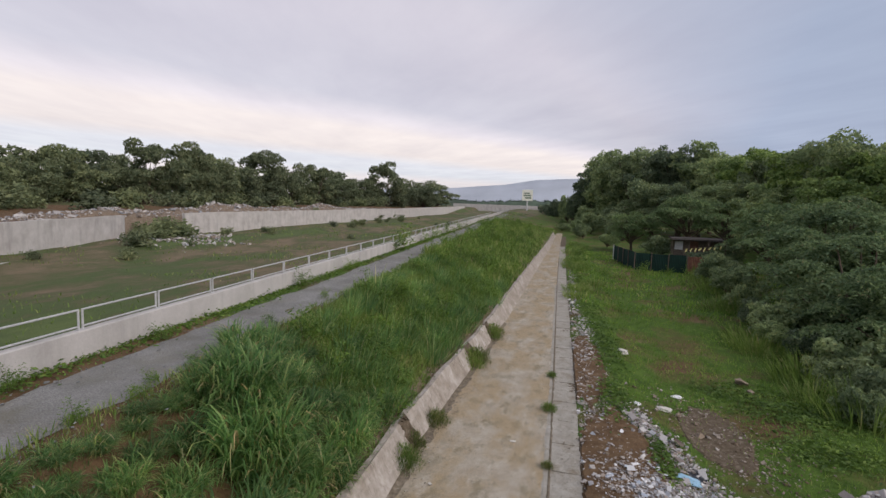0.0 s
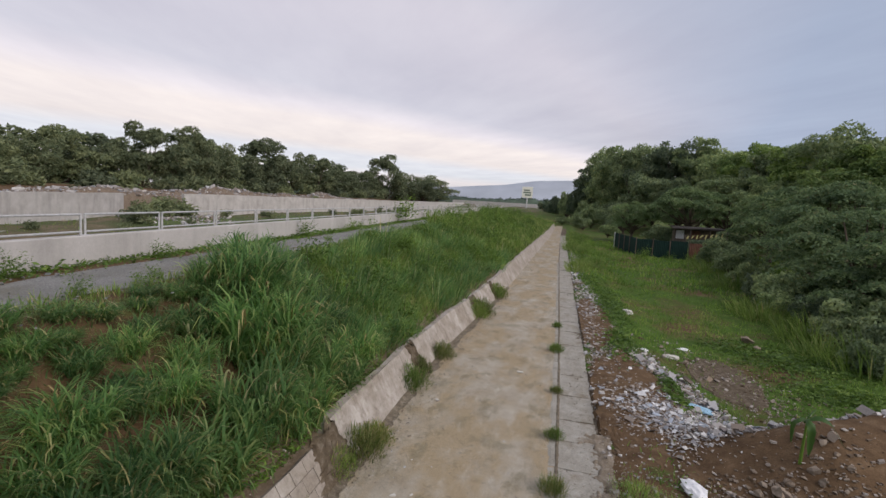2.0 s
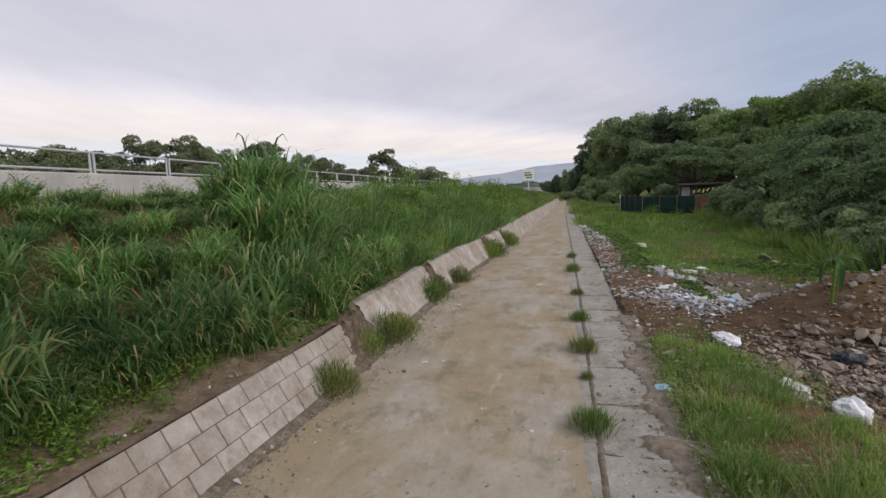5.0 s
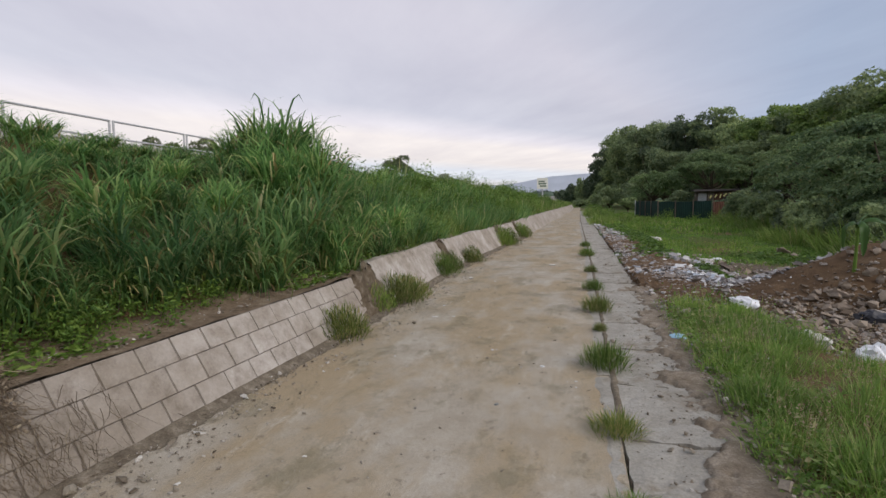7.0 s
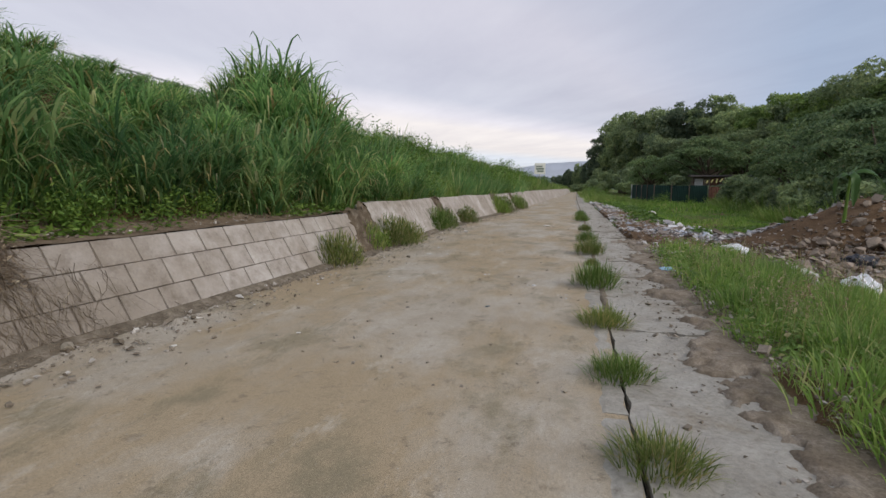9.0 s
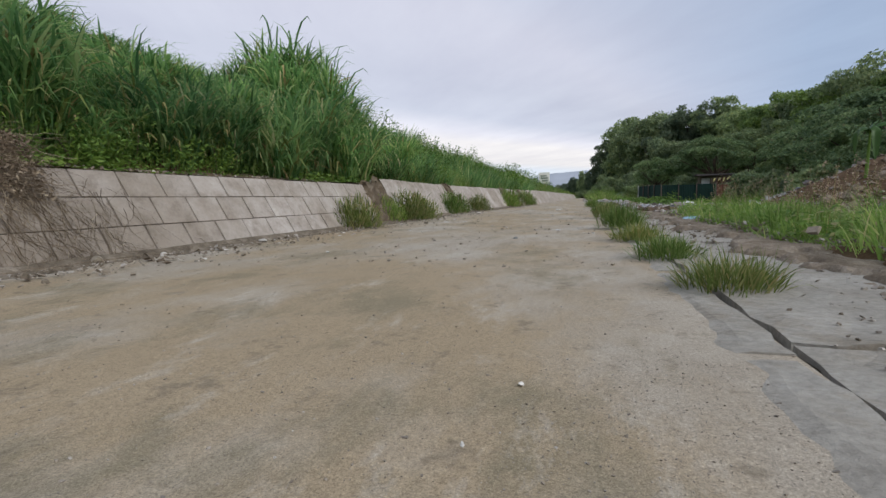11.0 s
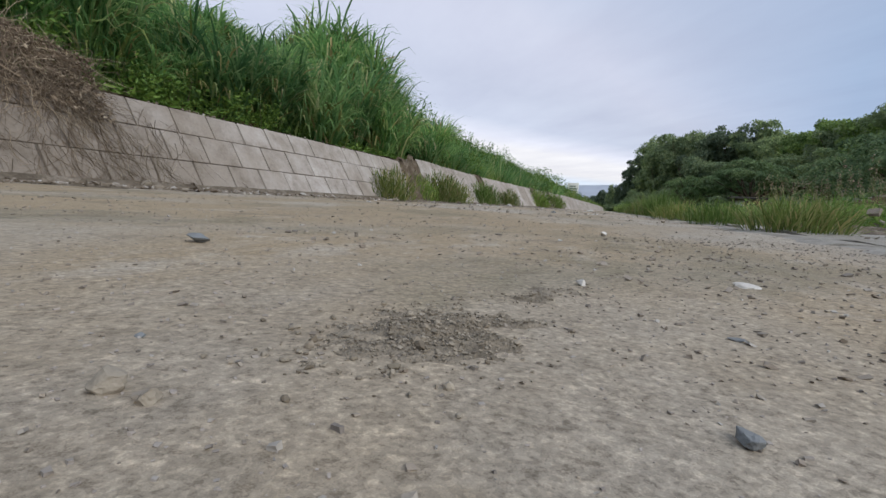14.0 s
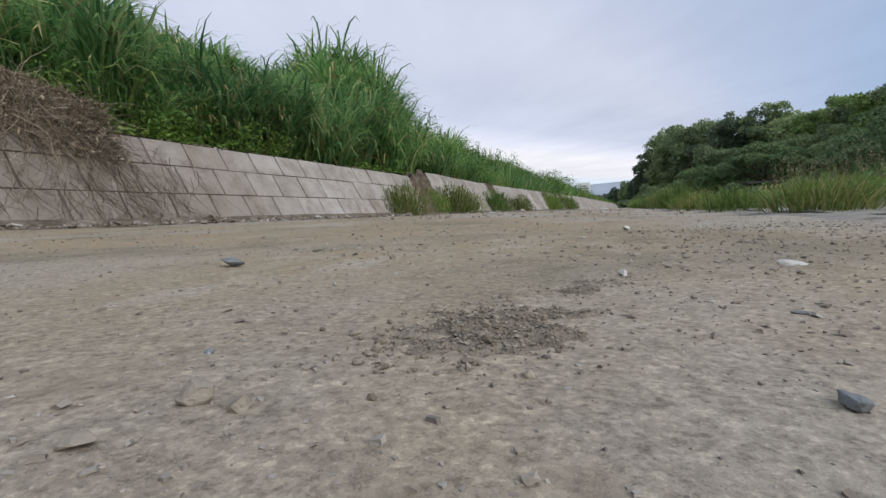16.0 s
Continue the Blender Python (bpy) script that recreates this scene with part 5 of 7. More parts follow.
# shrubs and young trees in front of the wood
set_trees(KINDS, [
    ("s", -1.5, 200, 0, 1.4, 2.3, 3.1), ("s", 1.5, 186, 0, 1.5, 3, 4.8), ("s", 4, 140, 0, 1.6, 1.67, 0.2), ("s", 9, 128, 0, 1.7, 1.67, 1.9),
    ("s", 9, 104, 0, 1.4, 1.39, 5.9), ("s", 3.5, 120, 0, 1.3, 1.25, 1.3), ("s", -3, 190, 0, 1.3, 2.6, 0.3), ("s", -7.5, 206, 0, 1.4, 2.2, 1.3),
    ("s", -0.5, 178, 0, 1.3, 2.9, 2.3), ("s", -12, 215, 0, 1.5, 1.8, 3.3), ("s", 1.5, 100, 0, 0.7, 0.7, 0.5), ("s", 0.5, 118, 0, 0.8, 0.8, 1.5),
    ("s", -3, 122, 0, 0.7, 0.5, 2.5),
])
# shrubs and young trees in front of the wood, continued
set_trees(KINDS, [
    ("s", 5, 82, 0, 0.6, 0.55, 3.5),
])
# umbrella trees and low spreading trees beside the field
set_trees(KINDS, [
    ("q", 15, 75, 0.8, 0.95, 0.98, 0.4), ("q", 20, 60, 0, 0.85, 0.95, 1.4), ("q", 8, 77, 0, 0.6, 0.75, 2.4), ("q", 20, 47, 0, 1, 1.03, 3.4),
    ("q", 17.8, 40, 0, 0.9, 0.95, 0), ("p", 15, 32, -0.4, 1, 1, 0), ("p", 14.6, 26, -0.4, 0.85, 0.82, 2), ("p", 17.5, 36, -0.3, 1, 1.05, 4),
    ("p", 18.5, 24, -0.3, 1, 1, 5),
])
# shrubs along the field
set_trees(KINDS, [
    ("s", 13.9, 61, -0.3, 0.75, 0.55, 2.2), ("s", 16.6, 61.5, -0.3, 0.85, 0.8, 0.7), ("s", 10.9, 70, 0, 0.8, 0.75, 1.1), ("s", 10.5, 30, -0.5, 0.55, 0.6, 2),
    ("s", 11.2, 23.2, -0.5, 0.6, 0.6, 3), ("s", 12, 43, -0.5, 0.7, 0.7, 4), ("s", 12.8, 50, -0.4, 0.7, 0.75, 5), ("s", 9.6, 19.2, -0.6, 0.3, 0.34, 0.4),
    ("s", 10.6, 20.6, -0.6, 0.42, 0.46, 1.4), ("s", 9.9, 22.4, -0.6, 0.36, 0.4, 2.4), ("s", 10.4, 25.8, -0.6, 0.4, 0.46, 3.4), ("s", 9.9, 28.2, -0.6, 0.36, 0.38, 4.4),
    ("s", 10.9, 33.4, -0.5, 0.42, 0.44, 5.4),
])
# shrubs along the field, continued
set_trees(KINDS, [
    ("s", 11.6, 38, -0.5, 0.45, 0.5, 0.9), ("s", 12.2, 46, -0.4, 0.45, 0.5, 1.9),
])
LEFT = {"a": tree_kind("broad dark green tree on the far river bank", tree_meshes(321, 6.5, 0.3, 13.0, 65, 13000, 0.33, False, HAZED_LEAF)), "b": tree_kind("rounded dark green tree beyond the river", tree_meshes(322, 7.5, 0.3, 11.0, 65, 13000, 0.34, False, HAZED_LEAF)), "c": tree_kind("dark green tree behind others beyond the river", tree_meshes(323, 7.0, 0.3, 12.0, 70, 5500, 0.60, False, HAZED_LEAF))}
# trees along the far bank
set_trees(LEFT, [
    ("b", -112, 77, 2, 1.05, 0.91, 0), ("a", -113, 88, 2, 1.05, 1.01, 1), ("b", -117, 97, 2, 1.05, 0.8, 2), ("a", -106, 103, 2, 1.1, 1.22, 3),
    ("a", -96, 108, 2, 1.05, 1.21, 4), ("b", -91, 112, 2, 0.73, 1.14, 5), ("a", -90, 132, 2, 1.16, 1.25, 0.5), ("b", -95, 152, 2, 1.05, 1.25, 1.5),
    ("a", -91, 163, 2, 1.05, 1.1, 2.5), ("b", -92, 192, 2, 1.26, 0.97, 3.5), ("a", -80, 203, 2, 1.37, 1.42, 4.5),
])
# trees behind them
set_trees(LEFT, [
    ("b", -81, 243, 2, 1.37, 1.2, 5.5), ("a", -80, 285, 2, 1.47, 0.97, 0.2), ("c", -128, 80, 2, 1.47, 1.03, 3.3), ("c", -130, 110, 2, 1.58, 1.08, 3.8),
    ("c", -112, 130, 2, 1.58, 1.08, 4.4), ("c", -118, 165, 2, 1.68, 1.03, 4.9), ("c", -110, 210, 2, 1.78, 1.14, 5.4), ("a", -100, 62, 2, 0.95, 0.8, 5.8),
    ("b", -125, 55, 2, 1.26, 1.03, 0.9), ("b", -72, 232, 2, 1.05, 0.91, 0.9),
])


# ---- the river bed and its far bank ----
_r = rng_of(340)
_n = 15000
_x, _y = _r.uniform(-60, -16, _n), _r.uniform(14, 190, _n) ** 1.0
_keep = vnoise(_x, _y, 8, 341) > -0.1
_x, _y = _x[_keep], _y[_keep]
scatter_grass("river_bed_grass", 342, np.stack([_x, _y, ground_z(_x, _y) - 0.05], -1), 0.38, 0.07, 1.1, 2, LOW_GRASS, "rough green grass on the river bed")
for _i in range(30):
    _y = float(_r.uniform(26, 170))
    _x = float(np.interp(_y, [26, 60, 75, 170], [-47, -57, -57, -57])) + float(_r.normal(0, 3.0)) + (14 * float(_r.uniform(0, 1)) if _i % 3 == 0 else 0)
    _s = float(_r.uniform(0.35, 0.95))
    set_bush(RIVER_BUSH[_i % 3], _x, _y, float(ground_z(_x, _y)) - 0.1, _s, _i, "shrub", "dark green shrub on the dry river bed", "shrubs on the river bed", "shrub")
for _x, _y, _s in ((-62, 61, 1.3), (-61, 64, 1.6), (-63, 66, 1.5), (-57, 58, 1.4), (-54, 52, 1.2), (-56, 62, 1.5)):
    set_bush(RIVER_BUSH[1], _x, _y, float(ground_z(_x, _y)) - 0.1, _s, _x, "shrub", "dark green shrub in the gap of the flood wall", "shrubs on the river bed", "shrub")
def bank_heap_z(x, y):
    """Tipped soil and rubble behind the flood wall, in uneven heaps."""
    row = np.interp(y, [30, 58, 68, 165, 260], [-62, -68.5, -68.5, -67.5, -70])
    along = np.interp(y, [40, 56, 64, 100, 130, 175], [0.0, 1.0, 0.5, 1.0, 0.75, 0.0])
    return ground_z(x, y) - 0.2 + along * np.clip(1.9 + 1.5 * vnoise(x, y, 7, 345), 0.2, 3.2) * np.exp(-((x - row) / 4.0) ** 2)


tagged(new("bank_heap", grid_mesh("bank_heap", np.arange(-84, -58, 0.7), np.arange(34, 185, 0.9), bank_heap_z, HEAP_SOIL)), "long uneven heap of tipped soil and rubble on the far bank", "soil heap", kind="structure")
_n = 3400
_y = 42 + 140 * _r.uniform(0, 1, _n) ** 1.2
_x = np.interp(_y, [30, 58, 68, 165, 260], [-62, -68.5, -68.5, -67.5, -70]) + _r.normal(0, 2.6, _n)
_s = 0.34 * _r.lognormal(0, 0.55, _n)
stuff("bank_rubble", chips(_r, np.stack([_x, _y, np.maximum(ground_z(_x, _y), bank_heap_z(_x, _y)) + 0.08], -1), _s, 0.5), WHITE_RUBBLE, "pale rubble strewn over the heap on the far bank", "rubble")
for _i in range(34):
    _y = float(40 + 230 * _r.uniform(0, 1))
    _x = float(np.interp(_y, [40, 80, 160, 270], [-84, -86, -80, -76])) + float(_r.normal(0, 3.0))
    set_bush(RIVER_BUSH[_i % 3], _x, _y, float(ground_z(_x, _y)) - 0.2, float(_r.uniform(1.3, 2.3)), _i, "shrub", "dark green undergrowth at the foot of the far trees", "shrubs on the far bank", "shrub")
_n = 900
_x, _y = _r.normal(-58, 4, _n), _r.normal(62, 4, _n)
_s = 0.35 * _r.lognormal(0, 0.5, _n)
stuff("gap_rubble", chips(_r, np.stack([_x, _y, ground_z(_x, _y) + 0.1], -1), _s, 0.6), WHITE_RUBBLE, "rubble spilling through the flood wall's gap", "rubble")


_r = rng_of(346)
_by = spread((28, 260, 4))
tagged(new("bank_soil", strip_mesh("bank_soil", lambda y: np.interp(y, [30, 58, 68, 260], [-96, -98, -92, -84]), lambda y: np.interp(y, [30, 58, 68, 165, 260], [-57, -65.2, -64.8, -63.5, -66]) + 0.5 * vnoise(y, y * 0, 8, 347), _by, np.linspace(0, 1, 14), lambda x, y: ground_z(x, y) + 0.15 + 0.3 * vnoise(x, y, 5, 348), SOIL)), "bare brown soil on the far bank behind the flood wall", "soil", kind="structure")

# ---- distance ----
def ridge(name, y, x0, x1, heights, label):
    n = len(heights)
    xs = np.linspace(x0, x1, 10 * n)
    hs = np.interp(xs, np.linspace(x0, x1, n), heights)
    hs = hs * (1 + 0.06 * vnoise(xs, xs * 0, (x1 - x0) / 18, 88, 4))
    V, F = [], []
    for x, h in zip(xs, hs):
        V += [(x, y - h * 2.0, -2), (x, y - h * 0.6, h * 0.66), (x, y, h), (x, y + h * 2, -2)]
    for i in range(len(xs) - 1):
        for k in range(3):
            F.append((i * 4 + k, i * 4 + 4 + k, i * 4 + 5 + k, i * 4 + k + 1))
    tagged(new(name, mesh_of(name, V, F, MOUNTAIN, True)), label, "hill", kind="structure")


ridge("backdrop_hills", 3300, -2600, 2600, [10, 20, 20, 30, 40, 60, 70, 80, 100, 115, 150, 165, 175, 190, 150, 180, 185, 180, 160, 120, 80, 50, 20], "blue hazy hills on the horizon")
_r = rng_of(90)
_xs = np.linspace(-330, 170, 420)
_top = 6.6 + 2.6 * vnoise(_xs, _xs * 0, 14, 91, 4) + 1.4 * np.abs(vnoise(_xs, _xs * 0, 4, 92, 2))
_V, _F = [], []
for _x, _h in zip(_xs, _top):
    _V += [(_x, 372, -1), (_x, 374 + _h * 0.2, _h * 0.75), (_x, 378, _h), (_x, 386, _h * 0.4)]
for _i in range(419):
    for _k in range(3):
        _F.append((_i * 4 + _k, _i * 4 + 4 + _k, _i * 4 + 5 + _k, _i * 4 + _k + 1))
stuff("far_woods", (np.array(_V), np.array(_F)), FAR_WOOD, "dark line of distant trees and roofs", "woods")
_n = 9000
_x = _r.uniform(-325, 165, _n)
_h = np.interp(_x, _xs, _top)
_t = _r.uniform(0.2, 1.08, _n)
stuff("far_wood_leaves", leaves(_r, np.stack([_x, 373.5 + 4 * _t, _h * _t], -1), np.full(_n, 0.8), 0.2), FAR_WOOD, "leafy tops of the distant trees", "woods")

# billboard over the far bank
board = tagged(new("billboard"), "distant square white billboard on a steel post with dark print", "billboard")
panel = part("panel", box_bm(-2.6, -0.15, 7.2, 2.6, 0.15, 12.6, 0.05), SIGN_WHITE, board)
part("post", bar_bm((0, 0.1, -1.5), (0, 0.1, 7.2), 0.35, 10), RAIL, board)
for _a, _b, _c, _d in ((-1.9, 10.6, 1.2, 11.2), (-1.9, 9.4, 1.9, 10.2), (-1.2, 8.2, 1.9, 9.0)):
    part("printed_bar", box_bm(_a, -0.17, _b, _c, -0.154, _d), SIGN_DARK, panel)
board.matrix_basis = pose(-23.8, 251, 0)

# ---- green sheet fence, bunting and shack ----
def fence_run(points, height, material, label):
    f = tagged(new("sheet_fence"), label, "fence")
    for (ax, ay), (bx, by) in zip(points, points[1:]):
        n = max(1, round(math.hypot(bx - ax, by - ay) / 2.0))
        for i in range(n):
            p, q = [Vector((ax + (bx - ax) * t, ay + (by - ay) * t, 0)) for t in (i / n, (i + 1) / n)]
            d = (q - p).normalized()
            nrm = Vector((-d.y, d.x, 0))
            V, F = [], []
            steps = 20
            h = height * random.uniform(0.93, 1.05)
            for s in range(steps + 1):
                w = p + (q - p) * (s / steps) + nrm * 0.03 * (1 if s % 2 else -1)
                V += [(w.x, w.y, -0.5), (w.x, w.y, h), (w.x + nrm.x * 0.01, w.y + nrm.y * 0.01, h), (w.x + nrm.x * 0.01, w.y + nrm.y * 0.01, -0.5)]
            for s in range(steps):
                for k in range(3):
                    F.append((s * 4 + k, s * 4 + k + 1, s * 4 + k + 5, s * 4 + k + 4))
            child("sheet", mesh_of("sheet", V, F, material), f)
            part("post", bar_bm((p.x - nrm.x * 0.1, p.y - nrm.y * 0.1, -0.5), (p.x - nrm.x * 0.1, p.y - nrm.y * 0.1, height + 0.15), 0.05), PALE_BOARD if i == 0 and ax < 6 else TIMBER, f)
    return f


fence_run([(4.9, 66), (6.4, 57.5), (11.4, 57.0)], 1.35, GREEN_SHEET, "dark green corrugated sheet fence on posts")
fence_run([(11.5, 57.0), (13.2, 57.4)], 1.3, RUST_SHEET, "rusty brown sheet fence at the green one's end")


def shack(x, y):
    s = tagged(new("shack"), "makeshift timber shack with pale boards and a dark roof", "shack")
    front = part("wall", box_bm(-2.6, -0.06, 0.0, 2.6, 0.06, 2.4, 0.01), TIMBER, s)
    for i, (a, b) in enumerate(((-2.4, -1.5), (-0.7, 0.2), (0.9, 1.5))):
        part("board", box_bm(a, -0.14, 1.1 + 0.15 * i, b, -0.08, 2.1 + 0.1 * i, 0.01, 0.03), (PALE_BOARD, RUST_SHEET, TIMBER)[i], front)
    for px in (-2.8, -0.9, 1.2, 2.9):
        part("post", bar_bm((px, -1.2, -0.3), (px, -1.2, 2.5), 0.06), TIMBER, s)
    part("roof", box_bm(-3.0, -1.3, 2.44, 2.9, 2.4, 2.52, 0.01, 0.12), DARK_SHEET, s)
    part("side_wall", box_bm(2.54, 0.0, 0.0, 2.66, 2.2, 2.4, 0.01), TIMBER, s)
    s.matrix_basis = pose(x, y, 0.1, 0, 0, -6)


shack(14.4, 67.0)
line_ob = tagged(new("bunting"), "string of pale yellow cloth strips hung over the fence", "bunting")
part("string", bar_bm((11.4, 58.6, 1.9), (15.8, 60.0, 2.4), 0.012, 5), TIMBER, line_ob)
for _px, _py, _pz in ((11.4, 58.6, 1.9), (15.8, 60.0, 2.4)):
    part("pole", bar_bm((_px, _py, -0.5), (_px, _py, _pz + 0.1), 0.04), TIMBER, line_ob)
_r4 = random.Random(77)
for _i in range(8):
    _t = (_i + 0.3 + _r4.uniform(0, 0.4)) / 8.5
    _bm = box_bm(-0.06, -0.006, -_r4.uniform(0.3, 0.5), 0.06, 0.006, 0, 0.0, 0.02)
    bmesh.ops.transform(_bm, matrix=pose(11.4 + 4.4 * _t, 58.6 + 1.4 * _t, 1.9 + 0.5 * _t, 0, _r4.uniform(10, 45), 0), verts=_bm.verts)
    part("strip", _bm, YELLOW_CLOTH, line_ob)

# ---- soil heap, rubble, litter ----
def heap_z(x, y):
    return ground_z(x, y) - 0.02 + mound_z(x, y) + 0.05 * vnoise(x, y, 0.5, 71) * (mound_z(x, y) > 0.03) - 0.06 * (mound_z(x, y) < 0.02)


tagged(new("soil_mound", grid_mesh("soil_heap", np.arange(1.2, 12.1, 0.09), np.arange(5.6, 13.0, 0.09), heap_z, SOIL)), "heap of brown soil dumped beside the drain", "soil heap")


def bare_patch(name, cx, cy, rx, ry, seed, label, material):
    """A patch of bare ground with an uneven outline, a little proud of the rest."""
    n, m = 64, 14
    a = np.linspace(0, 2 * np.pi, n, endpoint=False)
    rim = 1 + 0.28 * vnoise(np.cos(a) * 3 + seed, np.sin(a) * 3, 1.0, seed)
    V = [(cx, cy, float(ground_z(cx, cy)) + 0.03)]
    for k in range(1, m + 1):
        for i in range(n):
            t = k / m * rim[i]
            x, y = cx + rx * t * math.cos(a[i]), cy + ry * t * math.sin(a[i])
            V.append((x, y, float(ground_z(x, y)) + (0.03 if k < m else -0.03)))
    F = [(0, 1 + i, 1 + (i + 1) % n, 1 + (i + 1) % n) for i in range(n)]
    T = [f[:3] for f in F]
    Q = [(1 + (k - 1) * n + i, 1 + k * n + i, 1 + k * n + (i + 1) % n, 1 + (k - 1) * n + (i + 1) % n) for k in range(1, m) for i in range(n)]
    me = bpy.data.meshes.new(name)
    me.from_pydata(V, [], T + Q)
    me.materials.append(material)
    return tagged(new(name, me), label, "soil", kind="structure")


bare_patch("soil_patch", 1.45, 12.6, 1.15, 3.6, 3, "bare dark brown soil beside the drain slabs", SOIL)
bare_patch("soil_patch", 4.5, 16.4, 0.95, 2.3, 5, "trodden dark ground in the field", VERGE_DIRT)
bare_patch("soil_patch", 0.75, 20.5, 0.65, 4.6, 4, "bare brown soil strewn with litter beside the drain", SOIL)


verge = strip_mesh("verge_soil", lambda y: edge_x(y) + 0.26, lambda y: edge_x(y) + 1.16 + 0.25 * vnoise(y, y * 0, 0.8, 541) + 0.1 * vnoise(y, y * 0, 0.2, 542), spread((-6, 0.4, 0.1), (0.4, 6, 0.025), (6, 10, 0.05)), np.linspace(0, 1, 44), lambda x, y: 0.034 + 0.022 * vnoise(x, y, 0.25, 543) + 0.010 * vnoise(x, y, 0.05, 544) - 0.10 * np.clip((x - edge_x(y) - 1.0) / 0.3, 0, 1) - 0.075 * np.clip((edge_x(y) + 0.66 + 0.34 * vnoise(x, y, 0.45, 547) + 0.14 * vnoise(x, y, 0.12, 548) + 0.12 * vnoise(x, y, 0.05, 549, 2) - x) / 0.20, 0, 1), TRODDEN)
tagged(new("verge_soil", verge), "strip of trodden brown soil beside the drain slabs", "soil", kind="structure")


def top_z(x, y):
    return np.maximum(ground_z(x, y), heap_z(x, y))


def scatter_stones(name, seed, n, cx, cy, sx, sy, size, material, label, lift=0.3, squash=0.5):
    rng = rng_of(seed)
    x, y = rng.normal(cx, sx, n), rng.normal(cy, sy, n)
    s = size * rng.lognormal(0, 0.5, n)
    keep = x > edge_x(y) + 0.72
    x, y, s = x[keep], y[keep], s[keep]
    z = top_z(x, y) + s * lift * 0.5
    return stuff(name, chips(rng, np.stack([x, y, z], -1), s, squash), material, label, "rubble")


scatter_stones("pale_rubble_heap", 401, 5500, 1.95, 11.6, 0.52, 0.80, 0.042, WHITE_RUBBLE, "spread of pale broken plaster, tiles and litter", 0.8, 0.22)
scatter_stones("pale_litter_shards", 415, 420, 2.0, 11.7, 0.50, 0.75, 0.075, LITTER, "flat pale shards of plastic and paper in the rubble", 1.0, 0.06)
def rubble_line(name, seed, n, a, b, width, size, material, label):
    """Rubble strewn along a line from a to b."""
    rng = rng_of(seed)
    t = rng.uniform(0, 1, n)
    x, y = a[0] + (b[0] - a[0]) * t + rng.normal(0, width, n), a[1] + (b[1] - a[1]) * t + rng.normal(0, width, n)
    s = size * rng.lognormal(0, 0.55, n)
    return stuff(name, chips(rng, np.stack([x, y, top_z(x, y) + s * 0.3], -1), s), material, label, "rubble")


rubble_line("litter_trail", 412, 2000, (1.9, 16.6), (3.6, 13.0), 0.28, 0.06, WHITE_RUBBLE, "trail of pale litter and broken plaster across the field")
rubble_line("field_debris", 413, 1100, (3.4, 19.4), (5.4, 14.0), 0.7, 0.045, RUBBLE, "grey-brown debris scattered on the trodden field")
rubble_line("ridge_rubble", 414, 2200, (2.6, 10.6), (8.6, 12.8), 0.30, 0.07, WHITE_RUBBLE, "ridge of grey crushed rubble behind the soil heap")
scatter_stones("pale_rubble_tail", 402, 1500, 3.3, 12.4, 0.9, 0.30, 0.07, WHITE_RUBBLE, "pale broken rubble trailing behind the soil heap")
scatter_stones("pale_rubble_rim", 403, 1500, 6.6, 11.9, 1.8, 0.22, 0.08, WHITE_RUBBLE, "grey crushed rubble along the soil heap's far side")
scatter_stones("heap_rubble", 404, 3000, 3.0, 7.5, 0.78, 0.62, 0.048, RUBBLE, "broken concrete and brick rubble on the soil heap", 0.5)
scatter_stones("heap_rubble_wide", 405, 1300, 4.6, 8.3, 1.4, 0.9, 0.05, RUBBLE, "stones scattered over the brown soil heap", 0.5)
scatter_stones("roadside_litter", 406, 2400, 0.72, 21.5, 0.30, 4.2, 0.065, WHITE_RUBBLE, "pale litter and broken plaster beside the drain")
scatter_stones("roadside_litter_far", 407, 900, -0.05, 37, 0.35, 7.0, 0.09, WHITE_RUBBLE, "distant pale litter beside the road")
scatter_stones("field_rubble", 408, 800, 4.9, 15.6, 0.9, 1.4, 0.05, RUBBLE, "scattered rubble lying on the bare field patch")
scatter_stones("drain_litter", 411, 1500, 1.25, 13.0, 0.45, 2.2, 0.045, RUBBLE, "brown and grey litter on the dark soil by the drain", 0.5)
scatter_stones("drain_soil_crumbs", 409, 2600, 1.1, 14.0, 0.40, 3.0, 0.04, WHITE_RUBBLE, "brown crumbs of soil and stone beside the slabs")

scatter_stones("verge_crumbs", 410, 3600, 0.84, 4.0, 0.17, 2.6, 0.017, FOOT_DEBRIS, "stones and broken concrete along the slabs' edge", 2.0)
_r = rng_of(420)
ROCK = [stone_mesh("rock", 430 + i, 0.34, 0.27, 0.25, ROCK_FACE, 0.4, 1 if i % 2 else 2) for i in range(6)]
_spots = [(float(_r.normal(3.7, 0.95)), float(_r.normal(7.8, 0.65)), 0.22 + 0.60 * float(_r.uniform(0, 1)) ** 2.6) for _ in range(280)] + [(6.6, 21.5, 1.6), (6.7, 20.8, 1.0), (4.0, 16.2, 0.9), (5.6, 9.0, 1.3), (4.9, 8.2, 1.2), (4.3, 7.4, 1.0), (3.6, 17.4, 0.8)]
for _x, _y, _s in _spots:
    ob = new("rock", ROCK[int(_r.integers(6))])
    ob.matrix_basis = Matrix.LocRotScale((_x, _y, float(top_z(_x, _y)) - 0.03 * _s), Euler((_r.uniform(-0.3, 0.3), _r.uniform(-0.3, 0.3), _r.uniform(0, 6))), (_s, _s, _s))
    tagged(ob, "broken grey-brown rock lying on soil", "rock", "rocks on the soil heap")


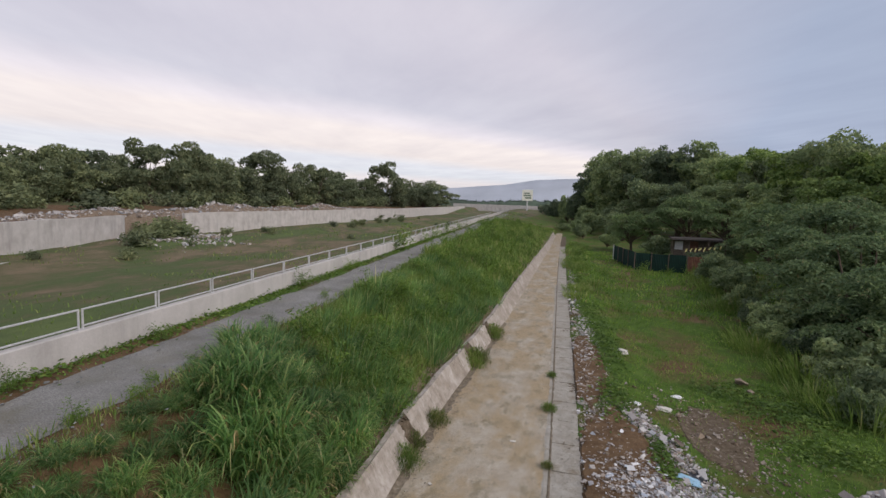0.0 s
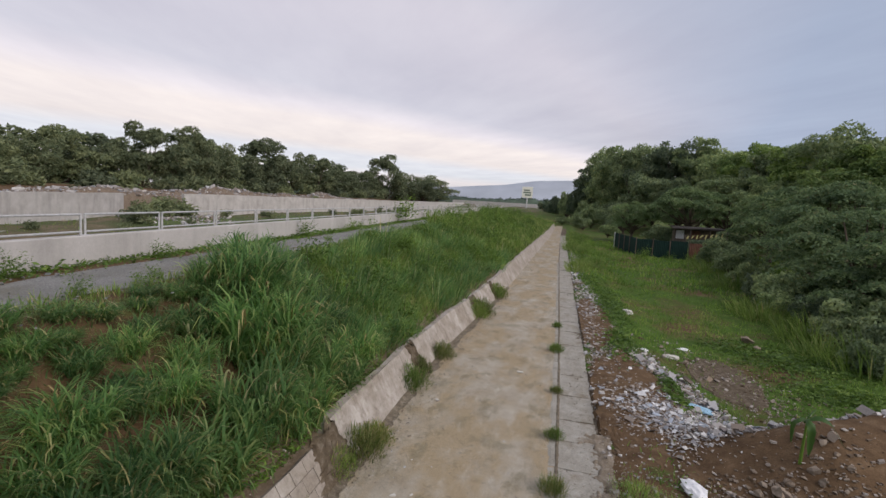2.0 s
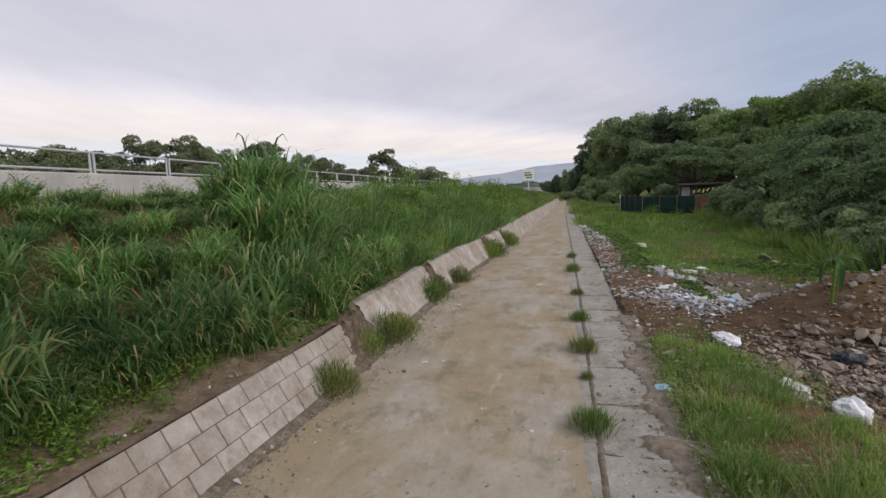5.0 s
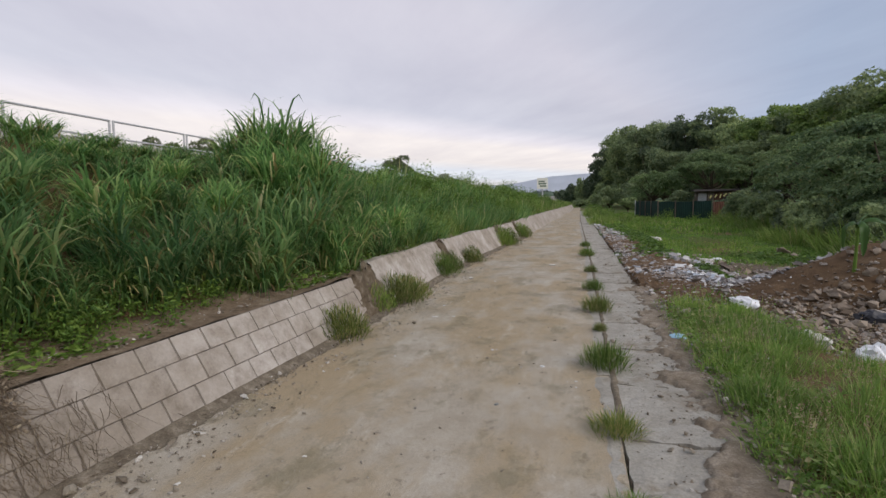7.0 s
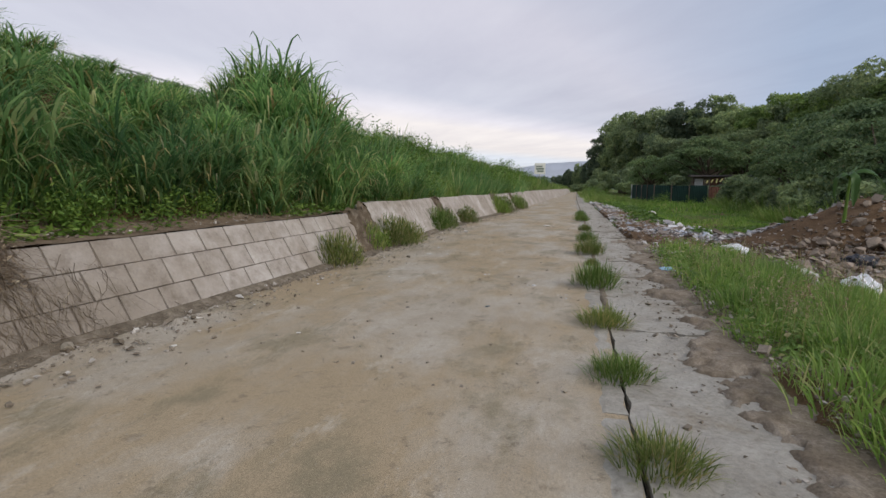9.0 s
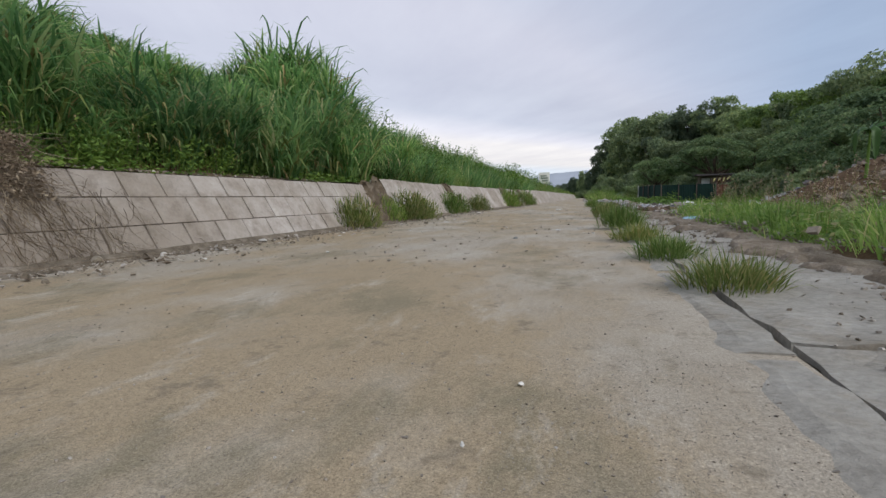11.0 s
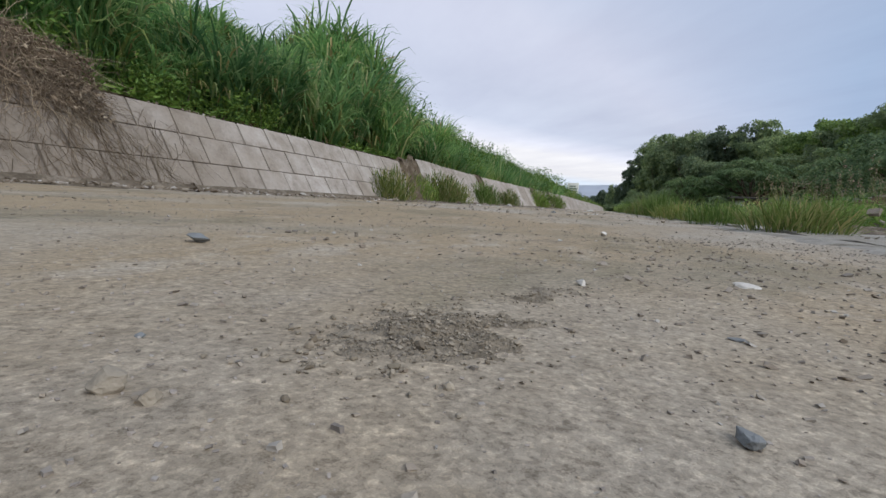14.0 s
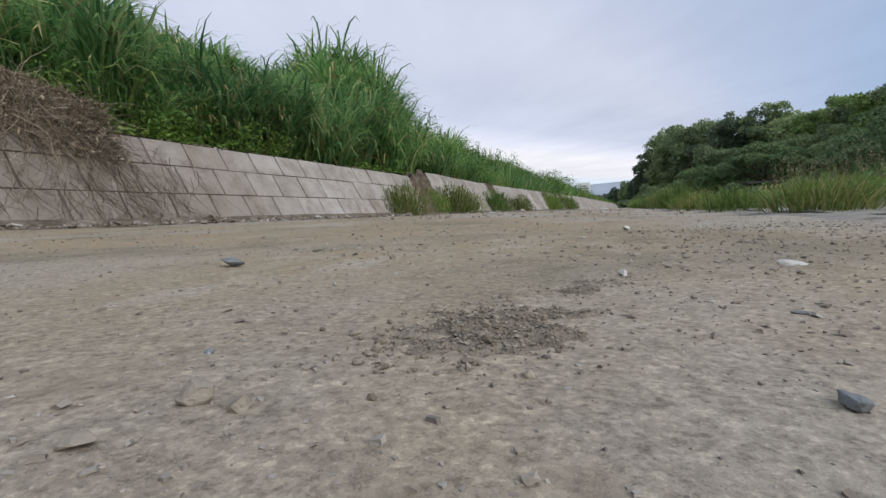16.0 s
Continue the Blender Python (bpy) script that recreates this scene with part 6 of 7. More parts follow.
def crumpled(seed, sx, sy, sz, material):
    r = random.Random(seed)
    bm = bmesh.new()
    bmesh.ops.create_icosphere(bm, subdivisions=3, radius=0.5)
    for v in bm.verts:
        n = noise.noise(v.co * 3.1 + Vector((seed, 0, 0))) * 0.35 + noise.noise(v.co * 8 + Vector((0, seed, 0))) * 0.30
        v.co *= 1 + n
        v.co = Vector((v.co.x * sx, v.co.y * sy, max(v.co.z, -0.30) * sz))
    low = min(v.co.z for v in bm.verts)
    for v in bm.verts:
        v.co.z -= low
    me = bpy.data.meshes.new("crumpled")
    bm.to_mesh(me)
    bm.free()
    me.materials.append(material)
    return me


for _x, _y, _sx, _sy, _sz, _m, _l in (
    (1.95, 8.5, 0.54, 0.32, 0.18, PLASTIC, "crumpled white plastic sack beside the rubble"), (2.62, 6.25, 0.36, 0.28, 0.30, PLASTIC, "white plastic bag lying in the grass"),
    (2.2, 6.7, 0.42, 0.26, 0.20, PALE_STONE, "dirty pale sack beside the rubble"), (1.85, 6.6, 0.16, 0.10, 0.05, PLASTIC, "scrap of white plastic in the grass"),
    (0.72, 6.4, 0.20, 0.22, 0.07, BLUE_PLASTIC, "pale blue plastic scrap beside the slabs"), (3.3, 7.8, 0.36, 0.30, 0.24, DARK_PLASTIC, "black plastic bag among the rubble"),
    (-3.55, 7.3, 0.20, 0.16, 0.12, BLUE_PLASTIC, "pale blue plastic bag by the wall's foot"), (3.0, 13.0, 0.7, 0.4, 0.14, BLUE_PLASTIC, "dull blue plastic sheet on the rubble"),
    (3.3, 13.4, 0.5, 0.5, 0.12, DARK_PLASTIC, "dark plastic sheet on the rubble"), (1.6, 14.6, 0.3, 0.12, 0.06, PLASTIC, "white plastic scrap beside the drain"), (2.35, 23.1, 0.55, 0.4, 0.26, PALE_STONE, "pale sack at the field's edge"), (2.3, 17.2, 0.3, 0.2, 0.1, PLASTIC, "white plastic scrap in the field"), (3.2, 17.6, 0.5, 0.35, 0.16, PALE_STONE, "pale crumpled sack lying in the grass"), (3.9, 19.3, 0.4, 0.2, 0.1, PLASTIC, "white plastic scrap in the field")):
    ob = new("plastic_bag", crumpled(int(_x * 10 + _y * 7), _sx, _sy, _sz, _m))
    ob.matrix_basis = pose(_x, _y, 0.0 if _x < 0 else float(top_z(_x, _y)) - 0.01, 0, 0, _x * 50)
    tagged(ob, _l, "litter", "litter")


# ---- young banana plant on the heap ----
def banana_leaf(length, width, rise, fall):
    """A torn leaf that starts at the angle rise and bends over to hang at the angle fall (radians)."""
    V, F = [], []
    n = 18
    x = z = 0.0
    for i in range(n + 1):
        t = i / n
        w = width * math.sin(math.pi * min(1, t * 0.9 + 0.1)) ** 0.6 / 2
        a = rise + (fall - rise) * min(1.0, t * 1.9) ** 0.8
        for s in (-1, -0.5, 0, 0.5, 1):
            tear = 0.25 * w * ((i * 7) % 3) / 3 if abs(s) == 1 else 0
            V.append((x - abs(s) * w * 0.35 * math.sin(a), (w - tear) * s * 0.75, z - abs(s) * w * 0.55 * abs(math.cos(a))))
        x, z = x + length / n * math.cos(a), z + length / n * math.sin(a)
    for i in range(n):
        for k in range(4):
            F.append((i * 5 + k, i * 5 + k + 1, i * 5 + k + 6, i * 5 + k + 5))
    return mesh_of("leaf", V, F, BANANA_LEAF, True)


banana = tagged(new("banana_plant"), "young banana plant with drooping torn leaves on the heap", "plant")
part("stem", bar_bm((0, 0, -0.1), (0.03, 0, 0.55), 0.03, 8, 0.016), WEED_LEAF, banana)
for _a, _l, _w, _r0, _f0 in ((-95, 0.62, 0.17, 1.35, -1.5), (-10, 0.75, 0.18, 1.2, -0.9), (-165, 0.5, 0.15, 1.4, -1.5), (40, 0.3, 0.05, 1.45, 0.3)):
    lf = child("leaf", banana_leaf(_l, _w, _r0, _f0), banana)
    lf.matrix_basis = pose(0.02, 0, 0.50, 0, 0, _a)
banana.matrix_basis = pose(3.58, 9.1, float(top_z(3.58, 9.1)))
banana.scale = (1.0, 1.0, 1.35)

# ---- dead vines hanging over the wall ----
_r = rng_of(501)
_pieces = []
for _i in range(1600):
    _low = _i % 5 == 0  # single strands that have crept down the face
    _y = _r.normal(1.95, 0.32) if _low else 1.98 - abs(_r.normal(0, 0.55))
    _crest = float(np.interp(_y, [0.6, 1.5, 2.0, 2.4, 3.2], [1.08, 0.92, 0.80, 0.64, 0.60]))
    _z = 0.03 + 0.5 * _r.uniform(0, 1) ** 1.3 if _low else _crest - 0.36 * _r.uniform(0, 1) ** 1.6
    _bulge = 0.05 * float(np.clip((2.0 - _y) / 0.4, 0, 1)) * float(np.clip((_z - 0.22) / 0.2, 0, 1))
    p = np.array([float(foot_x(_y)) - 0.6 * min(_z, 0.62) - max(0.0, _z - 0.62) * 0.7 + 0.015 + (_bulge + (0.004 if _low else 0.02)) * abs(_r.normal(0, 0.7)), _y, _z])
    pts = [p]
    d = np.array([0.30, _r.normal(0, 0.45), -_r.uniform(0.4, 1.2)])
    _step = _r.uniform(0.03, 0.07)
    for _k in range(7):
        d = d * 0.9 + _r.normal(0, 0.34, 3) * (0.45, 1, 0.6)
        q = pts[-1] + d / np.linalg.norm(d) * _step
        q[0] = max(q[0], float(foot_x(q[1])) - 0.6 * q[2] + 0.012)
        q[2] = max(q[2], 0.02)
        pts.append(q)
    _pieces.append(tube(pts, np.linspace(0.0023, 0.0007, 8) * _r.uniform(0.4, 1.3) * (0.7 if _low else 1.0), 3))
stuff("dead_vines", join(_pieces), STRAW, "tangle of dry brown vines hanging over the block wall", "dead vines")
_n = 1500
_y = 2.05 - np.abs(_r.normal(0, 0.6, _n))
_z = np.interp(_y, [0.6, 1.5, 2.0, 2.4], [1.06, 0.90, 0.78, 0.62]) - 0.4 * _r.uniform(0, 1, _n) ** 1.5
_x = foot_x(_y) - 0.6 * np.minimum(_z, 0.62) - np.maximum(0, _z - 0.62) * 0.7 + 0.01 + 0.05 * np.abs(_r.normal(0, 1, _n))
stuff("dead_leaf_litter", leaves(_r, np.stack([_x, _y, _z], -1), np.full(_n, 0.016), 0.2), STRAW, "dry curled leaves caught in the dead vines", "dead leaves")


def bank_z(x, y):
    t = np.clip((x + 4.4) / 0.9, 0, 1)
    return 0.55 + (0.30 * np.exp(-((y - 1.0) / 0.85) ** 2)) * (1 - t * 0.6) + 0.05 * vnoise(x, y, 0.25, 505)


tagged(new("soil_bank", grid_mesh("soil_bank", np.arange(-4.9, -3.68, 0.06), np.arange(-2.0, 4.2, 0.07), lambda x, y: bank_z(x, y) - 0.15 * (x < -4.6) - 0.25 * np.clip((x + 3.86) / 0.12, 0, 1), SOIL)), "bare brown soil bank on top of the block wall", "soil bank", kind="structure")
ledge_m = strip_mesh("soil_ledge", lambda y: foot_x(y) - 1.25, lambda y: foot_x(y) - 0.37, spread((-12, 40, 0.15), (40, 100, 0.6)), np.linspace(0, 1, 12), lambda x, y: 0.60 + 0.12 * np.clip((foot_x(y) - 0.6 - x) / 0.6, 0, 1) + 0.025 * vnoise(x, y, 0.3, 511), LEDGE_SOIL)
tagged(new("soil_ledge", ledge_m), "strip of bare brown soil on top of the block wall", "soil", kind="structure")
for _i, (_y, _s) in enumerate(((1.9, 0.5), (2.35, 0.45), (2.7, 0.4), (3.3, 0.45), (3.7, 0.5), (0.9, 0.5), (4.9, 0.35), (5.8, 0.4), (1.5, 0.45), (2.1, 0.4), (2.9, 0.42), (3.1, 0.35), (4.2, 0.4), (4.5, 0.34), (5.3, 0.36), (6.3, 0.34))):
    set_bush(BUSH[_i % 3], float(foot_x(_y)) - 0.85 - 0.1 * (_i % 2), _y, 0.62, _s, _i, "weed", "low leafy green weed on the wall's soil ledge", "weeds on the ledge", "weed")

_r = rng_of(512)
_n = 8500
_y = -2 + 22 * _r.uniform(0, 1, _n) ** 1.2
_x = foot_x(_y) - 0.48 - np.abs(_r.normal(0, 0.28, _n))
_keep = vnoise(_x, _y, 0.5, 513) > -0.05
_x, _y = _x[_keep], _y[_keep]
_lz = 0.60 + 0.12 * np.clip((foot_x(_y) - 0.6 - _x) / 0.6, 0, 1)
stuff("ledge_weeds", leaves(_r, np.stack([_x, _y, _lz + np.abs(_r.normal(0, 0.05, len(_x)))], -1), np.full(len(_x), 0.036), 0.7), WEED_LEAF, "small green weeds creeping over the soil ledge", "weeds")
_y = _r.uniform(-2, 22, 1500)
_x = foot_x(_y) - 0.45 - np.abs(_r.normal(0, 0.22, 1500))
_s = 0.022 * _r.lognormal(0, 0.5, 1500)
stuff("ledge_crumbs", chips(_r, np.stack([_x, _y, 0.615 + 0.12 * np.clip((foot_x(_y) - 0.6 - _x) / 0.6, 0, 1)], -1), _s), FOOT_DEBRIS, "clods and dry stalks on the soil ledge", "debris")

_r = rng_of(521)
for _a, _b in GAPS:
    _V, _F, _m = [], [], (_a + _b) / 2
    for _i in range(15):
        _z = 0.62 * _i / 14
        _half = (_b - _a) * (0.85 + 0.55 * (1 - _i / 14) ** 2)
        for _k in range(13):
            _y = _m + _half * (_k / 6 - 1) + float(_r.normal(0, 0.035)) * (2.2 if _k in (0, 12) else 1)
            _out = -0.02 if _k in (0, 12) or _i == 14 else 0.020 + 0.022 * abs(float(_r.normal(0, 1)))
            _V.append(tuple(wall_point(_y, max(0.0, _z * (0.94 if 3 < _k < 9 else 1.0) + float(_r.normal(0, 0.02))), _out)))
    _F = [(i * 13 + k, i * 13 + k + 1, i * 13 + 14 + k, i * 13 + 13 + k) for i in range(14) for k in range(12)]
    tagged(new("soil_spill", mesh_of("soil_spill", _V, _F, VERGE_DIRT, True)), "dark soil washed down through a break in the wall", "soil", kind="structure")

drift_w = lambda x, y: np.clip((x - foot_x(y)) / (0.20 + 0.13 * vnoise(x * 0, y, 0.7, 530) + 0.07 * vnoise(x * 0, y, 0.18, 531)), 0, 1.6)
drift = strip_mesh("dirt_drift", lambda y: foot_x(y) - 0.03, lambda y: foot_x(y) + 0.46, spread((-2, 26, 0.05)), np.linspace(0, 1, 26), lambda x, y: road_z(x, y) + 0.0035 * vnoise(x, y, 0.05, 532) + 0.034 * np.clip(1 - (x - foot_x(y)) / 0.10, 0, 1) ** 1.5 + 0.008 * np.clip(1 - drift_w(x, y) * 1.2, 0, 1) + 0.004 - 0.012 * np.clip(drift_w(x, y) - 0.4, 0, 1) ** 1.0, DIRT)
tagged(new("dirt_drift", drift), "drift of grey-brown dirt along the block wall's foot", "dirt", kind="structure")

# ---- stones and grit on the road ----
_r = rng_of(601)


def road_stones(name, n, x0, x1, y0, y1, lo, hi, material, label, power=2.0):
    x, y = _r.uniform(x0, x1, n), y0 + (y1 - y0) * _r.uniform(0, 1, n) ** power
    s = lo * (hi / lo) ** (_r.uniform(0, 1, n) ** 2.2)
    z = road_z(x, y) + s * 0.12
    return stuff(name, chips(_r, np.stack([x, y, z], -1), s, 0.5), material, label, "gravel")


road_stones("road_grit", 5000, -1.3, -0.05, -0.2, 1.0, 0.0012, 0.0042, PEBBLE, "fine grit scattered on the concrete road", 1.4)
_n = 4500
_x = -0.55 + 0.5 * _r.uniform(-1, 1, _n) ** 3 + _r.normal(0, 0.16, _n)
_y = -0.19 + 0.8 * _r.uniform(0, 1, _n) ** 2.2
_x = np.clip(_x, -1.15, -0.03)
_s = 0.0006 * 4.2 ** (_r.uniform(0, 1, _n) ** 1.8)
stuff("road_sand", chips(_r, np.stack([_x, _y, road_z(_x, _y) + _s * 0.08], -1), _s, 0.6, 0.3), SAND, "coarse sand grains lying on the concrete road", "sand")
road_stones("road_gravel_side", 1600, -0.52, -0.06, -0.05, 0.9, 0.0016, 0.0065, PEBBLE, "small gravel gathered beside the drain", 1.3)
road_stones("road_gravel", 2600, -2.6, 0.0, 0.15, 3.6, 0.003, 0.010, PEBBLE, "small gravel scattered on the concrete road", 1.5)
road_stones("road_debris", 800, -3.2, -0.1, 2.2, 16.0, 0.010, 0.045, PEBBLE, "stones and debris scattered on the concrete road", 1.4)
def grit_z(x, y):
    """The crust: a thick near end, and a thin tail that runs up the road."""
    q = ((x + 0.549 - (y + 0.06) * 0.15) / 0.028) ** 2 + ((y + 0.058) / 0.046) ** 2
    tail = 0.45 * np.exp(-((x + 0.535 - (y + 0.0) * 0.12) / 0.022) ** 2 - ((y - 0.02) / 0.06) ** 2)
    m = np.maximum(np.exp(-q * 1.4), tail) * np.clip(0.62 + 1.3 * vnoise(x, y, 0.016, 649), 0, 1.3)
    return road_z(x, y) - 0.0013 + 0.0048 * m * (1 + 0.5 * vnoise(x, y, 0.006, 650)) + 0.0005 * vnoise(x, y, 0.0025, 651)


tagged(new("grit_mound", grid_mesh("grit_mound", np.arange(-0.63, -0.47, 0.0012), np.arange(-0.17, 0.16, 0.0022), grit_z, OLIVE_GRIT)), "low crust of dried olive-grey grit on the concrete", "dirt", kind="structure")
_n = 9000
_x, _y = _r.normal(-0.545, 0.028, _n), _r.normal(-0.04, 0.055, _n)
_x += (_y + 0.04) * 0.15
_keep = grit_z(_x, _y) - road_z(_x, _y) > _r.uniform(-0.0009, 0.0012, _n)
_x, _y = _x[_keep], _y[_keep]
_s = 0.0005 * (4.0 ** _r.uniform(0, 1, len(_x)) ** 1.6)
stuff("grit_patch", chips(_r, np.stack([_x, _y, np.maximum(grit_z(_x, _y), road_z(_x, _y)) + _s * 0.3], -1), _s), GRIT, "patch of dark sandy grit on the concrete", "gravel")
_k = 260
_cx, _cy = _r.normal(-0.556, 0.020, _k), _r.normal(-0.072, 0.022, _k)
_cs = 0.0008 * 4.4 ** _r.uniform(0, 1, _k) ** 2.4
stuff("grit_clods", stones(_r, np.stack([_cx, _cy, np.maximum(grit_z(_cx, _cy), road_z(_cx, _cy)) + _cs * 0.2], -1), _cs, 0.8), GRIT, "small dried clods of olive grit", "dirt")
_n = 420
_y = 4.2 + 13 * _r.uniform(0, 1, _n) ** 1.2
_x = foot_x(_y) + 0.25 + (edge_x(_y) - foot_x(_y) - 0.35) * _r.uniform(0, 1, _n) ** 1.2
_keep = vnoise(_x, _y, 0.7, 534) > 0.12
_x, _y = _x[_keep], _y[_keep]
_s = 0.020 * _r.lognormal(0, 0.5, len(_x))
stuff("road_litter", chips(_r, np.stack([_x, _y, road_z(_x, _y) + 0.004], -1), _s, 0.18, 0.2), LITTER, "pale flakes of paper and plaster strewn on the road", "litter")
_n = 6500
_y = -1 + 25 * _r.uniform(0, 1, _n) ** 1.3
_x = foot_x(_y) + np.abs(_r.normal(0, 0.27, _n)) * (1 + 0.7 * vnoise(_y, _y * 0, 0.6, 533)) + 0.01
_s = 0.013 * _r.lognormal(0, 0.66, _n)
stuff("wall_foot_debris", chips(_r, np.stack([_x, _y, 0.008 + _s * 0.2], -1), _s), FOOT_DEBRIS, "loose stones and mortar crumbs along the wall's foot", "gravel")
SMALL_STONES = (
    (-0.788, 0.077, 0.034, 0.022, 0.013, DARK_STONE), (-0.522, 0.707, 0.024, 0.020, 0.018, PALE_STONE), (-0.420, 0.137, 0.032, 0.012, 0.009, PALE_STONE), (-0.514, 0.078, 0.012, 0.010, 0.009, PALE_STONE),
    (-0.589, -0.14, 0.014, 0.011, 0.010, GRIT), (-0.578, -0.141, 0.009, 0.008, 0.008, GRIT), (-0.469, -0.102, 0.015, 0.010, 0.008, DARK_STONE), (-0.617, -0.111, 0.008, 0.006, 0.004, DARK_STONE), (-0.593, -0.161, 0.014, 0.008, 0.007, GRIT), (-0.453, -0.007, 0.013, 0.009, 0.004, DARK_STONE),
)
ROAD_STONES = (
    (-0.57, 0.47, 0.026, 0.014, 0.006, PALE_STONE), (-3.18, 3.56, 0.17, 0.07, 0.05, PALE_STONE), (-3.36, 5.2, 0.14, 0.08, 0.06, PALE_STONE), (-2.66, 2.3, 0.06, 0.05, 0.03, PALE_STONE), (-3.15, 2.47, 0.07, 0.06, 0.05, PALE_STONE), (-3.2, 2.05, 0.15, 0.12, 0.09, GRIT),
    (-1.02, 3.97, 0.07, 0.05, 0.02, DARK_STONE), (-0.31, 2.34, 0.04, 0.035, 0.02, GRIT), (-1.38, 2.55, 0.04, 0.03, 0.02, GRIT), (-1.27, 13.07, 0.22, 0.12, 0.07, PALE_STONE), (-2.46, 6.86, 0.14, 0.10, 0.02, PALE_STONE), (-2.2, 6.95, 0.10, 0.06, 0.02, PALE_STONE), (0.76, 2.83, 0.12, 0.05, 0.03, PALE_STONE), (-3.05, 2.9, 0.2, 0.06, 0.03, PALE_STONE), (-2.1, 2.8, 0.05, 0.04, 0.015, PALE_STONE)
)
for _i, (_x, _y, _sx, _sy, _sz, _m) in enumerate(SMALL_STONES + ROAD_STONES):
    ob = new("stone", stone_mesh("stone", 700 + _i, *((0.62 * _sx, 0.62 * _sy, 0.5 * _sz) if _sx < 0.036 else (_sx * 0.8, _sy * 0.8, _sz * 0.7)), _m, 0.10, 3))
    ob.matrix_basis = pose(_x, _y, float(road_z(np.array([_x]), np.array([_y]))[0]) - 0.0008, 0, 0, _i * 47 if _i != 2 else 10)
    tagged(ob, "loose chipped stone lying on the concrete road", "stone", "stones on the road")

# ---- drain: channel with cover slabs ----
drain = tagged(new("drain", strip_mesh("drain", lambda y: edge_x(y) + 0.0, lambda y: edge_x(y) + 0.8, spread((-12, 100, 0.5)), np.linspace(0, 1, 3), lambda x, y: -0.016 + 0.006 * vnoise(x, y, 0.3, 82), VERGE_DIRT)), "concrete drain covered with a row of worn slabs", "drain", kind="structure")
_r2 = random.Random(81)
_y = -6.0
while _y < 75:
    _l = _r2.uniform(0.9, 1.5)
    x0 = float(edge_x(_y)) + 0.008
    bm = bmesh.new()
    nx, ny = 9, 12
    g = [[bm.verts.new((0.74 * i / nx + (_r2.uniform(-0.014, 0.012) if i == 0 else _r2.uniform(-0.03, 0.02) if i == nx else 0), (_l - 0.035) * j / ny + (_r2.uniform(-0.022, 0.018) if j in (0, ny) else 0), 0.004 + _r2.uniform(-0.006, 0.005))) for j in range(ny + 1)] for i in range(nx + 1)]
    for i in range(nx):
        for j in range(ny):
            bm.faces.new((g[i][j], g[i + 1][j], g[i + 1][j + 1], g[i][j + 1]))
    ret = bmesh.ops.extrude_face_region(bm, geom=bm.faces[:])
    for v in [v for v in ret["geom"] if isinstance(v, bmesh.types.BMVert)]:
        v.co.z = -0.08
    bmesh.ops.recalc_face_normals(bm, faces=bm.faces[:])
    sl = part("slab", bm, SLAB, drain)
    sl.matrix_basis = pose(x0, _y, _r2.uniform(-0.010, 0.006), _r2.uniform(-0.4, 0.4), _r2.uniform(-0.6, 0.6), 1.45)
    _y += _l
# the drain's edge beam between the joint and the road, broken into lengths
_y = -4.0
while _y < 40:
    _l = _r2.uniform(0.7, 2.2)
    bm = bmesh.new()
    ny = 14
    g = [[bm.verts.new((-0.014 - 0.075 * i + (_r2.uniform(-0.012, 0.012)), (_l - 0.05) * j / ny, (0.007 if i < 2 else -0.004) + _r2.uniform(-0.003, 0.002))) for j in range(ny + 1)] for i in range(3)]
    for i in range(2):
        for j in range(ny):
            bm.faces.new((g[i][j], g[i][j + 1], g[i + 1][j + 1], g[i + 1][j]))
    ret = bmesh.ops.extrude_face_region(bm, geom=bm.faces[:])
    for v in [v for v in ret["geom"] if isinstance(v, bmesh.types.BMVert)]:
        v.co.z = -0.06
    bmesh.ops.recalc_face_normals(bm, faces=bm.faces[:])
    sl = part("edge_beam", bm, SLAB, drain)
    sl.matrix_basis = pose(float(edge_x(_y)), _y, 0, 0, 0, 1.45)
    _y += _l

joint = strip_mesh("joint_soil", lambda y: edge_x(y) - 0.03, lambda y: edge_x(y) + 0.05, spread((3.4, 12, 0.04), (12, 60, 0.15)), np.linspace(0, 1, 7), lambda x, y: 0.017 * np.clip((y - 3.4) / 0.6, 0, 1) + 0.010 * vnoise(x, y, 0.12, 545) + 0.006 * vnoise(x, y, 0.9, 546) - 0.02 * np.abs((x - edge_x(y) - 0.01) / 0.04) ** 2 - 0.02 * (1 - np.clip((y - 3.4) / 0.6, 0, 1)), DIRT)
tagged(new("joint_soil", joint), "grey dirt washed into the joint beside the drain", "dirt", kind="structure")

_r = rng_of(548)
_n = 2600
_y = 0.5 + 16 * _r.uniform(0, 1, _n) ** 1.3
_u = _r.uniform(0, 1, _n) ** 0.6
_x = edge_x(_y) + 0.04 + 0.76 * _u
_s = 0.012 * _r.lognormal(0, 0.6, _n)
stuff("slab_crumbs", chips(_r, np.stack([_x, _y, 0.007 + _s * 0.2], -1), _s), FOOT_DEBRIS, "crumbs of concrete and soil lying on the slabs", "gravel")

